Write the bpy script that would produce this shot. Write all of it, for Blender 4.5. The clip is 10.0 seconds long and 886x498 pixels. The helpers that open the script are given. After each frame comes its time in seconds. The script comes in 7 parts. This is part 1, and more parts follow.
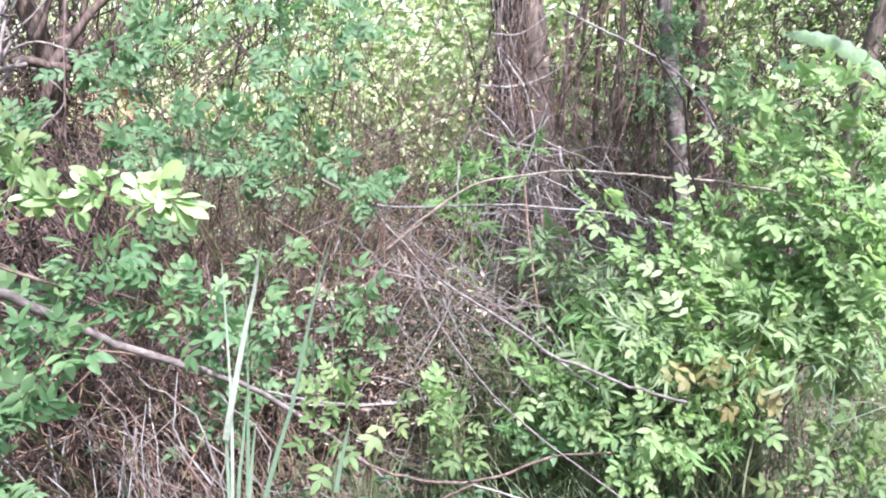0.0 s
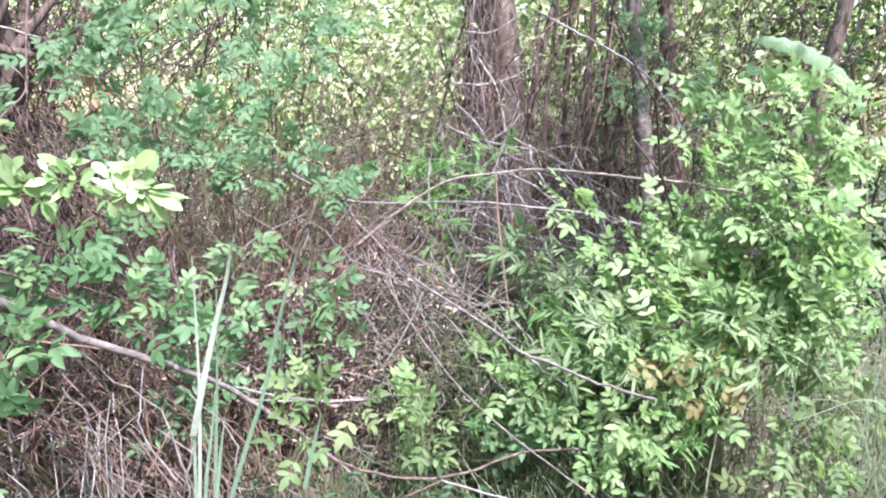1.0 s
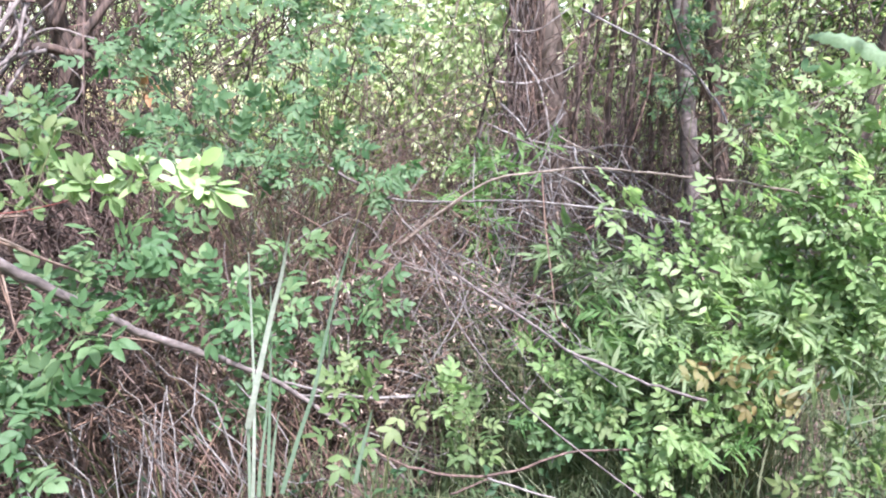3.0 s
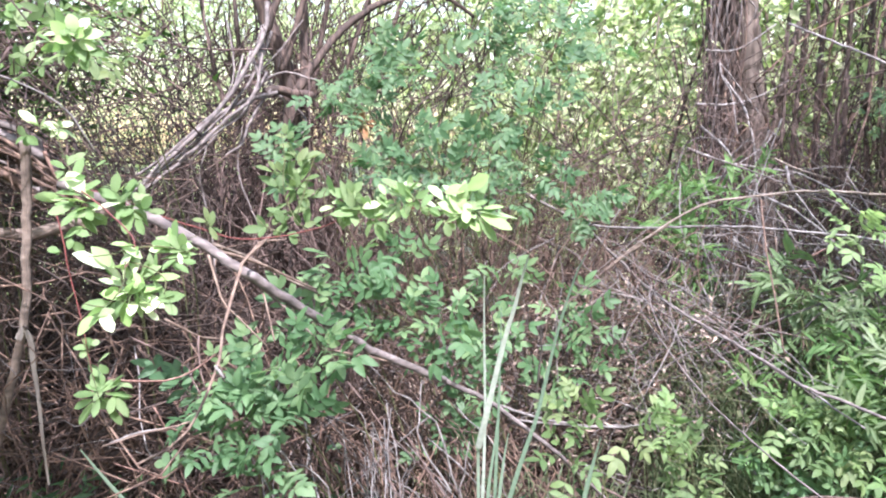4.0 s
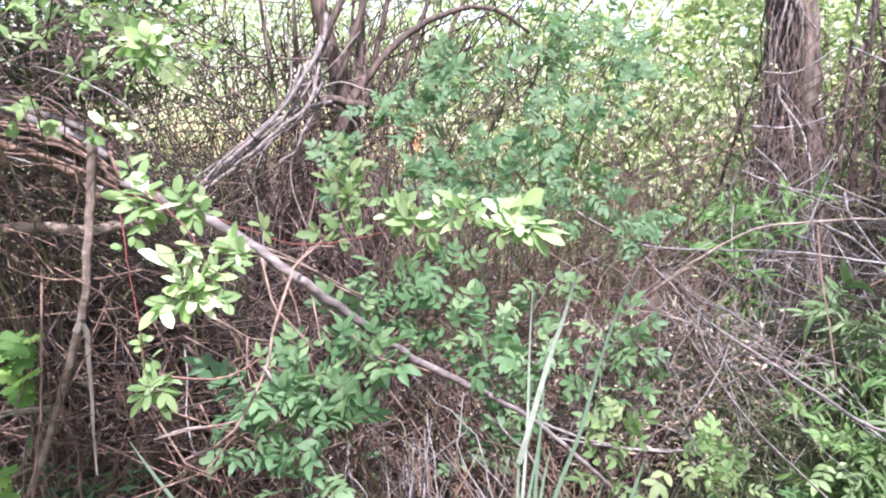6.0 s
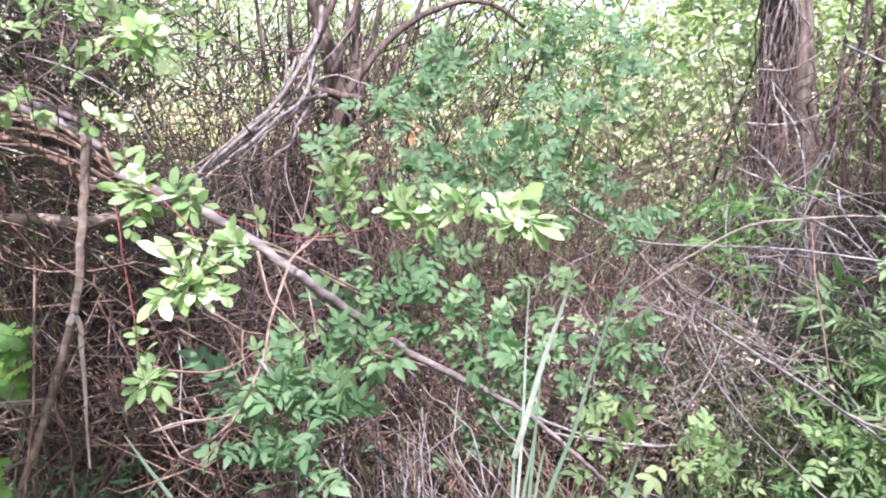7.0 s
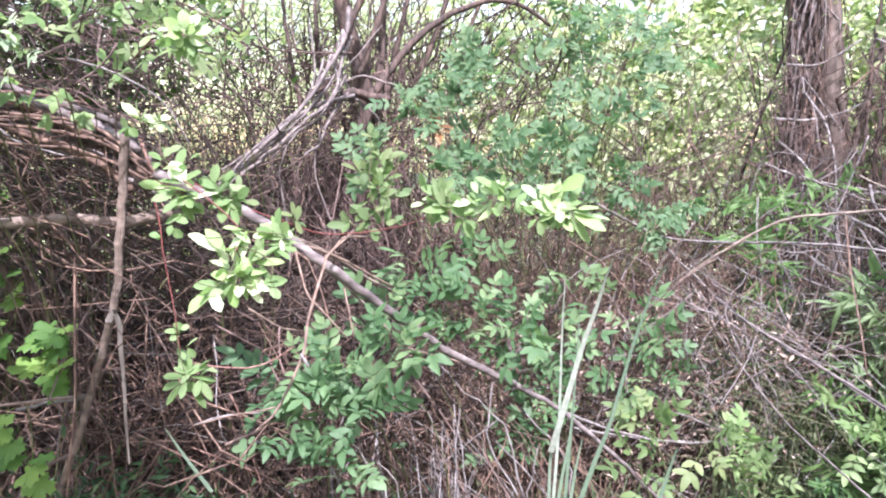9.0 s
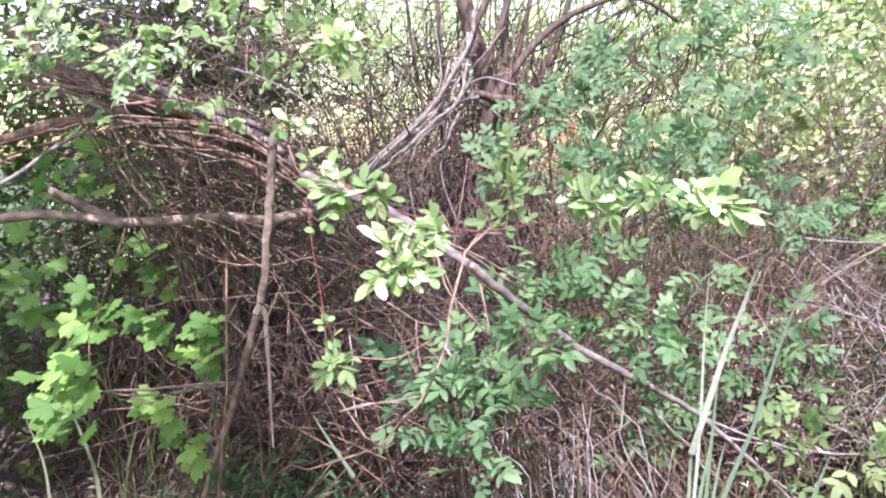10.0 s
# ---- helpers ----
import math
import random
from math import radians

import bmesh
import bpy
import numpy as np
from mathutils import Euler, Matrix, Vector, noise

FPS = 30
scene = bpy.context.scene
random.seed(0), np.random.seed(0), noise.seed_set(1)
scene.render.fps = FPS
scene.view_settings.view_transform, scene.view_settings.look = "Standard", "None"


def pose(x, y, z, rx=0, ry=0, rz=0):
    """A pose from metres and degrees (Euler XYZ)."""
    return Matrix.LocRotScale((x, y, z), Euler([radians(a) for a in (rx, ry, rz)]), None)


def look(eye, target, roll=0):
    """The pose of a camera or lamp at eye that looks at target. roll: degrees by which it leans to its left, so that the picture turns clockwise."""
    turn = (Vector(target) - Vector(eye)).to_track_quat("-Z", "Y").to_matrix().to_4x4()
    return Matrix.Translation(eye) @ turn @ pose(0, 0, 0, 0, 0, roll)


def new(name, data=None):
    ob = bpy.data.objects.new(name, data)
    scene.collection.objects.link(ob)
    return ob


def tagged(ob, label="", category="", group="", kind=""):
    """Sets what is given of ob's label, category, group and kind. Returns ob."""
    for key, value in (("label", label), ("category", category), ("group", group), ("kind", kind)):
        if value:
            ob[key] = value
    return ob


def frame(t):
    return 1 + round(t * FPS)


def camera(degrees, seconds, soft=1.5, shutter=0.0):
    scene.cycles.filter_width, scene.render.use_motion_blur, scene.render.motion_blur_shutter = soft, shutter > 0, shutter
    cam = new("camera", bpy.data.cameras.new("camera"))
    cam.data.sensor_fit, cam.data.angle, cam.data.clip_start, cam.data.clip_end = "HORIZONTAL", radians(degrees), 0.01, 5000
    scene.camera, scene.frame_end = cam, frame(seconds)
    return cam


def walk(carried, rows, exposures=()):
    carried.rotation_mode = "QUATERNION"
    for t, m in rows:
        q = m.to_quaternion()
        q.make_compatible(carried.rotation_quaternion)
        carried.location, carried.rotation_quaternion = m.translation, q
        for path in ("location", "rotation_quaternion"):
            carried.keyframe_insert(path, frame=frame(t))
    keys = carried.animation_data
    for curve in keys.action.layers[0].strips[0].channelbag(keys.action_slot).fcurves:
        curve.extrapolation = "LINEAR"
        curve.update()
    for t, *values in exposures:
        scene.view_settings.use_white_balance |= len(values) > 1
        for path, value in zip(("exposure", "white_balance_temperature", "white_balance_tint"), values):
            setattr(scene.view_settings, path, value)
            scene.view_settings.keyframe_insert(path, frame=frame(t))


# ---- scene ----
cam = camera(63.5, 10.0, soft=2.05, shutter=0.1)
PATH = [
    (0, (0.153, 0.018, 1.581), (0.083, 1.993, 1.271), -0.5),
    (0.5, (0.138, 0.016, 1.579), (0.143, 1.991, 1.266), 0.3),
    (1, (0.134, 0.017, 1.578), (0.16, 1.992, 1.261), 0.7),
    (1.5, (0.127, 0.015, 1.575), (0.162, 1.989, 1.253), 1.2),
    (2, (0.126, 0.015, 1.575), (0.132, 1.988, 1.247), 0.8),
    (2.2, (0.123, 0.016, 1.575), (0.124, 1.989, 1.245), 0.8),
    (3.3, (0.047, 0.011, 1.574), (-0.135, 1.978, 1.258), 0.4),
    (3.4, (0.015, 0.018, 1.574), (-0.26, 1.974, 1.257), 0.3),
    (3.5, (-0.007, 0.002, 1.57), (-0.352, 1.948, 1.265), 0.3),
    (3.7, (-0.044, -0.01, 1.567), (-0.469, 1.923, 1.281), -0.4),
    (4, (-0.071, -0.029, 1.567), (-0.584, 1.889, 1.326), -0.7),
    (4.2, (-0.076, -0.032, 1.569), (-0.647, 1.87, 1.34), -0.6),
    (4.5, (-0.081, -0.035, 1.575), (-0.702, 1.853, 1.352), -0.1),
    (5, (-0.083, -0.039, 1.568), (-0.72, 1.845, 1.365), 0.8),
    (5.5, (-0.082, -0.04, 1.566), (-0.718, 1.846, 1.365), 1.1),
    (7, (-0.1, -0.043, 1.563), (-0.702, 1.851, 1.344), 1.8),
    (7.5, (-0.093, -0.041, 1.563), (-0.691, 1.855, 1.342), 1.8),
    (8, (-0.089, -0.041, 1.554), (-0.679, 1.857, 1.339), 1.8),
    (8.5, (-0.095, -0.046, 1.558), (-0.691, 1.851, 1.341), 1.5),
    (9, (-0.132, -0.067, 1.545), (-0.786, 1.811, 1.332), 1.2),
    (9.2, (-0.152, -0.081, 1.54), (-0.857, 1.778, 1.325), 0.8),
    (9.5, (-0.175, -0.103, 1.539), (-0.969, 1.72, 1.322), 0.6),
    (9.7, (-0.186, -0.114, 1.54), (-1.043, 1.68, 1.319), 0.3),
    (10, (-0.194, -0.127, 1.53), (-1.116, 1.635, 1.321), 0.7),
]
walk(cam, [(t, look(eye, target, roll)) for t, eye, target, roll in PATH],
     [(0, 2.12, 5560, 22), (1, 2.13, 5570, 23), (1.6, 2.05, 5590, 23), (3.5, 1.94, 5640, 23), (5, 1.96, 5660, 27), (9, 1.96, 5670, 29), (10, 2.0, 5740, 31)])

# ---- light ----
world = bpy.data.worlds.new("sky")
scene.world = world
world.use_nodes = True
wn = world.node_tree.nodes
sky = wn.new("ShaderNodeTexSky")
sky.sky_type, sky.sun_disc = 'NISHITA', False
SUN_ELEV, SUN_AZ = radians(54), radians(155)
sky.sun_elevation, sky.sun_rotation = SUN_ELEV, SUN_AZ
sky.air_density, sky.dust_density, sky.ozone_density = 2.2, 2.5, 0.3
wn["Background"].inputs["Strength"].default_value = 0.13
world.node_tree.links.new(sky.outputs[0], wn["Background"].inputs["Color"])
sun_dir = Vector((math.sin(SUN_AZ) * math.cos(SUN_ELEV), math.cos(SUN_AZ) * math.cos(SUN_ELEV), math.sin(SUN_ELEV)))
sun = new("sun", bpy.data.lights.new("sun", 'SUN'))
sun.data.energy, sun.data.angle, sun.data.color = 4.8, radians(0.5), (1.0, 0.95, 0.86)
sun.matrix_world = look(sun_dir * 30, (0, 0, 0))


# ---- materials ----
def material(name):
    m = bpy.data.materials.new(name)
    m.use_nodes = True
    nt = m.node_tree
    return m, nt, nt.nodes["Principled BSDF"]


def ramp(nt, fac, stops):
    r = nt.nodes.new("ShaderNodeValToRGB")
    el = r.color_ramp.elements
    while len(el) < len(stops):
        el.new(0.5)
    for e, (p, c) in zip(el, stops):
        e.position, e.color = p, (*c, 1)
    nt.links.new(fac, r.inputs[0])
    return r.outputs[0]


def noise_tex(nt, scale, detail=4.0, stretch=(1, 1, 1), coords="Object"):
    tc, mp, n = (nt.nodes.new("ShaderNode" + k) for k in ("TexCoord", "Mapping", "TexNoise"))
    mp.inputs["Scale"].default_value = stretch
    n.inputs["Scale"].default_value, n.inputs["Detail"].default_value = scale, detail
    nt.links.new(tc.outputs[coords], mp.inputs[0])
    nt.links.new(mp.outputs[0], n.inputs["Vector"])
    return n.outputs["Fac"]


def mixc(nt, fac, a, b, mode='MIX'):
    m = nt.nodes.new("ShaderNodeMix")
    m.data_type, m.blend_type = 'RGBA', mode
    if isinstance(fac, float):
        m.inputs[0].default_value = fac
    else:
        nt.links.new(fac, m.inputs[0])
    for s, v in ((6, a), (7, b)):
        if isinstance(v, tuple):
            m.inputs[s].default_value = (*v, 1)
        else:
            nt.links.new(v, m.inputs[s])
    return m.outputs[2]


def bump(nt, b, height, strength, dist=0.01):
    n = nt.nodes.new("ShaderNodeBump")
    n.inputs["Strength"].default_value, n.inputs["Distance"].default_value = strength, dist
    nt.links.new(height, n.inputs["Height"])
    nt.links.new(n.outputs[0], b.inputs["Normal"])


def bark(name, dark, mid, light, stretch=(1, 1, 0.12), scale=60.0, island=True):
    """Weathered bark or dry wood: fine grain along the stem, larger stains, and a tone for each piece."""
    m, nt, b = material(name)
    grain = noise_tex(nt, scale, 5, stretch)
    stain = noise_tex(nt, 5.0, 3)
    col = ramp(nt, grain, [(0.3, dark), (0.52, mid), (0.72, light)])
    geo = nt.nodes.new("ShaderNodeNewGeometry")
    tone = ramp(nt, geo.outputs["Random Per Island"], [(0.0, (0.55, 0.52, 0.5)), (0.5, (0.9, 0.88, 0.86)), (1.0, (1.25, 1.2, 1.15))])
    col = mixc(nt, 0.85 if island else 0.0, col, tone, 'MULTIPLY')
    st = ramp(nt, stain, [(0.35, (0.7, 0.68, 0.66)), (0.65, (1.1, 1.08, 1.05))])
    col = mixc(nt, 0.8, col, st, 'MULTIPLY')
    nt.links.new(col, b.inputs["Base Color"])
    b.inputs["Roughness"].default_value = 0.85
    bump(nt, b, grain, 0.7, 0.006)
    return m


def leaf_mat(name, c1, c2, c3, island=False, trans=0.55, rough=0.5):
    """Leaf: a hue for each leaf, blotches, a gloss and light let through."""
    m, nt, b = material(name)
    if island:
        rnd = nt.nodes.new("ShaderNodeNewGeometry").outputs["Random Per Island"]
    else:
        rnd = nt.nodes.new("ShaderNodeObjectInfo").outputs["Random"]
    col = ramp(nt, rnd, [(0.0, c1), (0.55, c2), (1.0, c3)])
    each = nt.nodes.new("ShaderNodeNewGeometry").outputs["Random Per Island"]
    col = mixc(nt, 0.8, col, ramp(nt, each, [(0.0, (0.74, 0.78, 0.76)), (0.6, (1.0, 1.0, 1.0)), (1.0, (1.2, 1.15, 1.12))]), 'MULTIPLY')
    blot = noise_tex(nt, 90.0, 3)
    col = mixc(nt, 0.7, col, ramp(nt, blot, [(0.3, (0.72, 0.75, 0.7)), (0.7, (1.15, 1.12, 1.1))]), 'MULTIPLY')
    nt.links.new(col, b.inputs["Base Color"])
    b.inputs["Roughness"].default_value = rough
    b.inputs["Specular IOR Level"].default_value = 0.32
    bump(nt, b, blot, 0.25, 0.003)
    tr = nt.nodes.new("ShaderNodeBsdfTranslucent")
    nt.links.new(mixc(nt, 1.0, col, (1.1, 1.2, 0.82), 'MULTIPLY'), tr.inputs[0])
    ms = nt.nodes.new("ShaderNodeMixShader")
    ms.inputs[0].default_value = trans
    nt.links.new(b.outputs[0], ms.inputs[1])
    nt.links.new(tr.outputs[0], ms.inputs[2])
    nt.links.new(ms.outputs[0], nt.nodes["Material Output"].inputs[0])
    return m


BARK_GREY = bark("grey_bark", (0.053, 0.045, 0.043), (0.122, 0.104, 0.101), (0.199, 0.176, 0.174), (0.3, 0.5, 0.6), 70.0)
BARK_DRY = bark("weathered_dead_wood", (0.058, 0.05, 0.048), (0.128, 0.11, 0.106), (0.215, 0.191, 0.186), (0.4, 0.5, 0.4), 65.0)
BARK_BROWN = bark("brown_bark", (0.042, 0.024, 0.018), (0.112, 0.070, 0.051), (0.205, 0.142, 0.106))
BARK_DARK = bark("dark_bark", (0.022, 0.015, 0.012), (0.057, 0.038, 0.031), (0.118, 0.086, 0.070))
BARK_TAN = bark("tan_bark", (0.040, 0.030, 0.024), (0.092, 0.072, 0.059), (0.160, 0.131, 0.112), scale=40.0)
BARK_LIMB = bark("smooth_brown_bark", (0.058, 0.044, 0.035), (0.130, 0.101, 0.082), (0.205, 0.168, 0.142), (0.3, 0.5, 0.6), 70.0)
TWIG_PALE = bark("pale_dry_twig", (0.086, 0.077, 0.075), (0.168, 0.156, 0.154), (0.252, 0.242, 0.244))
TWIG_BROWN = bark("brown_dry_twig", (0.040, 0.025, 0.021), (0.099, 0.066, 0.057), (0.200, 0.144, 0.128))
TWIG_RED = bark("red_brown_twig", (0.07, 0.032, 0.023), (0.145, 0.081, 0.064), (0.232, 0.151, 0.122))
TWIG_ORANGE = bark("orange_twig", (0.081, 0.052, 0.041), (0.139, 0.099, 0.075), (0.203, 0.157, 0.128))
CANE = bark("tan_cane", (0.116, 0.09, 0.072), (0.191, 0.157, 0.133), (0.273, 0.238, 0.209))
STEM_RED = bark("red_shoot", (0.087, 0.02, 0.017), (0.15, 0.04, 0.035), (0.16, 0.075, 0.05))
STEM_GREEN = bark("green_shoot", (0.035, 0.046, 0.014), (0.075, 0.087, 0.029), (0.128, 0.116, 0.052))
STRAW = bark("grey_straw", (0.116, 0.099, 0.087), (0.209, 0.186, 0.168), (0.29, 0.267, 0.244))
REED = leaf_mat("reed_blade", (0.074, 0.117, 0.076), (0.111, 0.160, 0.109), (0.186, 0.224, 0.176), trans=0.25)
STRAW_GREEN = leaf_mat("faded_blade", (0.058, 0.081, 0.046), (0.099, 0.116, 0.07), (0.151, 0.151, 0.099), trans=0.25)
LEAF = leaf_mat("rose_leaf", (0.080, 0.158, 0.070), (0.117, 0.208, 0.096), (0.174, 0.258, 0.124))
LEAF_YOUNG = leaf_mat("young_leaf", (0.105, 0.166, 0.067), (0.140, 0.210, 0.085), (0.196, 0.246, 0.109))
# Sunlit shoot leaves: the glare of the sun is put into this colour.
LEAF_PALE = leaf_mat("sun_whitened_leaf", (0.2, 0.31, 0.1), (0.36, 0.47, 0.23), (0.56, 0.61, 0.42), trans=0.35, rough=0.4)
# Whitened to stand in for sun and gloss on the arching leaves.
LEAF_LIGHT = leaf_mat("light_leaf", (0.19, 0.28, 0.15), (0.28, 0.35, 0.23), (0.40, 0.44, 0.33), trans=0.45)
# Rose leaf of the thicket, its shade put into the colour.
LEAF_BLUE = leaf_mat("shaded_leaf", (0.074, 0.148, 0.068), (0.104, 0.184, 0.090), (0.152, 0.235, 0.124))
# Lighter tones raised to stand in for sun on the front leaves.
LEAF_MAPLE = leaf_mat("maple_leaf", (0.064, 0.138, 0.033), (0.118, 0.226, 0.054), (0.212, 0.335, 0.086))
LEAF_WILLOW = leaf_mat("narrow_leaf", (0.103, 0.198, 0.065), (0.151, 0.254, 0.088), (0.208, 0.292, 0.118))
LEAF_OCHRE = leaf_mat("turned_leaf", (0.180, 0.125, 0.055), (0.200, 0.175, 0.072), (0.190, 0.215, 0.085))
LEAF_SAGE = leaf_mat("sage_narrow_leaf", (0.128, 0.200, 0.087), (0.176, 0.248, 0.120), (0.240, 0.296, 0.174))
# Reed blade in sun, the brightness put into the colour.
REED_PALE = leaf_mat("sunlit_reed_blade", (0.232, 0.267, 0.22), (0.261, 0.29, 0.244), (0.29, 0.313, 0.267), trans=0.25)
# Rose and oval leaf, lightened to put sunlight into the colour.
LEAF_BRIGHT = leaf_mat("sunlit_leaf", (0.156, 0.252, 0.094), (0.212, 0.310, 0.132), (0.284, 0.356, 0.188))
LEAF_BIG = leaf_mat("pale_large_leaf", (0.174, 0.261, 0.144), (0.209, 0.295, 0.177), (0.261, 0.330, 0.210))
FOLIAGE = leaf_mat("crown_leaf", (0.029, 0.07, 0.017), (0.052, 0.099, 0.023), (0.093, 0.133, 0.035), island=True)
# Sapling and hedge leaf, paled to put the strong sun into its colour.
FOLIAGE_PALE = leaf_mat("sun_paled_foliage", (0.26, 0.35, 0.15), (0.39, 0.46, 0.24), (0.56, 0.59, 0.42), island=True, trans=0.5)
HERB = leaf_mat("herb_leaf", (0.041, 0.090, 0.045), (0.060, 0.118, 0.057), (0.090, 0.146, 0.064), island=True)
GRASS = leaf_mat("grass_blade", (0.052, 0.075, 0.035), (0.081, 0.11, 0.052), (0.151, 0.157, 0.093), island=True, trans=0.3)
DEAD_RUST = leaf_mat("rust_leaf", (0.16, 0.07, 0.03), (0.24, 0.11, 0.05), (0.33, 0.18, 0.09), trans=0.3)
DEAD_LEAF = leaf_mat("dead_leaf", (0.07, 0.043, 0.032), (0.16, 0.11, 0.088), (0.4, 0.34, 0.29), island=True, trans=0.15, rough=0.7)


def ground_mat():
    m, nt, b = material("soil_and_litter")
    big, small = noise_tex(nt, 1.3, 4), noise_tex(nt, 38.0, 6)
    soil = ramp(nt, small, [(0.3, (0.029, 0.02, 0.015)), (0.55, (0.075, 0.053, 0.041)), (0.75, (0.139, 0.104, 0.084))])
    grass = ramp(nt, small, [(0.3, (0.017, 0.032, 0.009)), (0.55, (0.038, 0.058, 0.017)), (0.75, (0.07, 0.081, 0.032))])
    geo, sep, mr = (nt.nodes.new("ShaderNode" + k) for k in ("NewGeometry", "SeparateXYZ", "MapRange"))
    nt.links.new(geo.outputs["Position"], sep.inputs[0])
    mr.inputs[1].default_value, mr.inputs[2].default_value = 5.2, 7.0
    nt.links.new(sep.outputs[1], mr.inputs[0])
    front = nt.nodes.new("ShaderNodeMapRange")
    front.inputs[1].default_value, front.inputs[2].default_value = 0.9, -0.4
    nt.links.new(sep.outputs[1], front.inputs[0])
    both = nt.nodes.new("ShaderNodeMath")
    both.operation = 'MAXIMUM'
    nt.links.new(mr.outputs[0], both.inputs[0])
    nt.links.new(front.outputs[0], both.inputs[1])
    col = mixc(nt, both.outputs[0], soil, grass)
    col = mixc(nt, 0.8, col, ramp(nt, big, [(0.35, (0.65, 0.62, 0.6)), (0.65, (1.15, 1.12, 1.1))]), 'MULTIPLY')
    nt.links.new(col, b.inputs["Base Color"])
    b.inputs["Roughness"].default_value = 0.95
    bump(nt, b, small, 0.8, 0.03)
    return m


GROUND = ground_mat()


# ---- building blocks ----
rng = np.random.default_rng(7)


class Soup:
    """Gathers vertices and faces, and makes one mesh of them."""

    def __init__(self):
        self.vs, self.fs, self.count = [], [], 0

    def add(self, v, *faces):
        self.vs.append(v)
        for f in faces:
            self.fs.append(f + self.count)
        self.count += len(v)

    def mesh(self, name, mat):
        me = bpy.data.meshes.new(name)
        v = np.concatenate(self.vs).astype(np.float32)
        loops = np.concatenate([f.ravel() for f in self.fs]).astype(np.int32)
        sizes = np.concatenate([np.full(len(f), f.shape[1]) for f in self.fs])
        me.vertices.add(len(v))
        me.vertices.foreach_set("co", v.ravel())
        me.loops.add(len(loops))
        me.loops.foreach_set("vertex_index", loops)
        me.polygons.add(len(sizes))
        me.polygons.foreach_set("loop_start", np.concatenate([[0], np.cumsum(sizes)[:-1]]).astype(np.int32))
        me.polygons.foreach_set("use_smooth", np.ones(len(sizes), dtype=bool))
        me.update(calc_edges=True)
        me.materials.append(mat)
        return me


def unit(a):
    return a / (np.linalg.norm(a, axis=-1, keepdims=True) + 1e-9)


def smooth_line(pts, n):
    """n points on a Catmull-Rom curve through pts."""
    p = np.asarray(pts, float)
    if len(p) == 2:
        return p[0] + np.linspace(0, 1, n)[:, None] * (p[1] - p[0])
    q = np.vstack([2 * p[0] - p[1], p, 2 * p[-1] - p[-2]])
    u = np.linspace(0, len(p) - 1 - 1e-6, n)
    i = u.astype(int)
    t = (u - i)[:, None]
    a, b, c, d = q[i], q[i + 1], q[i + 2], q[i + 3]
    return 0.5 * (2 * b + (c - a) * t + (2 * a - 5 * b + 4 * c - d) * t ** 2 + (3 * b - a - 3 * c + d) * t ** 3)


def tube(soup, line, radii, sides=6, rough=0.0):
    """A round stem along line, with a radius at each point; capped ends."""
    n = len(line)
    tan = unit(np.gradient(line, axis=0))
    ref = np.array([0.31, 0.17, 0.93]) if abs(tan[:, 2]).mean() < 0.8 else np.array([0.9, 0.35, 0.1])
    a = unit(np.cross(tan, ref))
    b = np.cross(tan, a)
    ang = np.linspace(0, 2 * np.pi, sides, endpoint=False)
    r = np.asarray(radii)[:, None] * (1 + rough * rng.normal(size=(n, sides)))
    v = line[:, None] + r[..., None] * (np.cos(ang)[None, :, None] * a[:, None] + np.sin(ang)[None, :, None] * b[:, None])
    idx = np.arange(n * sides).reshape(n, sides)
    nxt = np.roll(idx, -1, axis=1)
    quads = np.stack([idx[:-1], nxt[:-1], nxt[1:], idx[1:]], axis=-1).reshape(-1, 4)
    if sides > 4:
        soup.add(v.reshape(-1, 3), quads, idx[:1, ::-1], idx[-1:])
    else:
        soup.add(v.reshape(-1, 3), quads)


def strip(soup, line, radii, fold=0.35):
    """A flat folded blade along line."""
    n = len(line)
    tan = unit(np.gradient(line, axis=0))
    side = unit(np.cross(tan, np.array([0.25, -1.0, 0.1])))
    nor = np.cross(side, tan)
    r = np.asarray(radii)[:, None]
    v = np.stack([line - side * r, line + nor * r * fold, line + side * r], axis=1).reshape(-1, 3)
    i = np.arange(n - 1)[:, None] * 3
    soup.add(v, np.concatenate([i + np.array([0, 1, 4, 3]), i + np.array([1, 2, 5, 4])]))


def part(name, mesh, parent, label="", m=None):
    ob = new(name, mesh)
    ob.parent = parent
    if parent.parent is None:
        ob.matrix_parent_inverse = Matrix.Translation(-parent.matrix_basis.translation)
    if m is not None:
        ob.matrix_basis = m
    return tagged(ob, label)


def thing(name, label, category, base=(0, 0, 0), group=""):
    ob = new(name)
    ob.empty_display_size = 0.1
    ob.matrix_basis = Matrix.Translation(base)
    return tagged(ob, label, category, group)


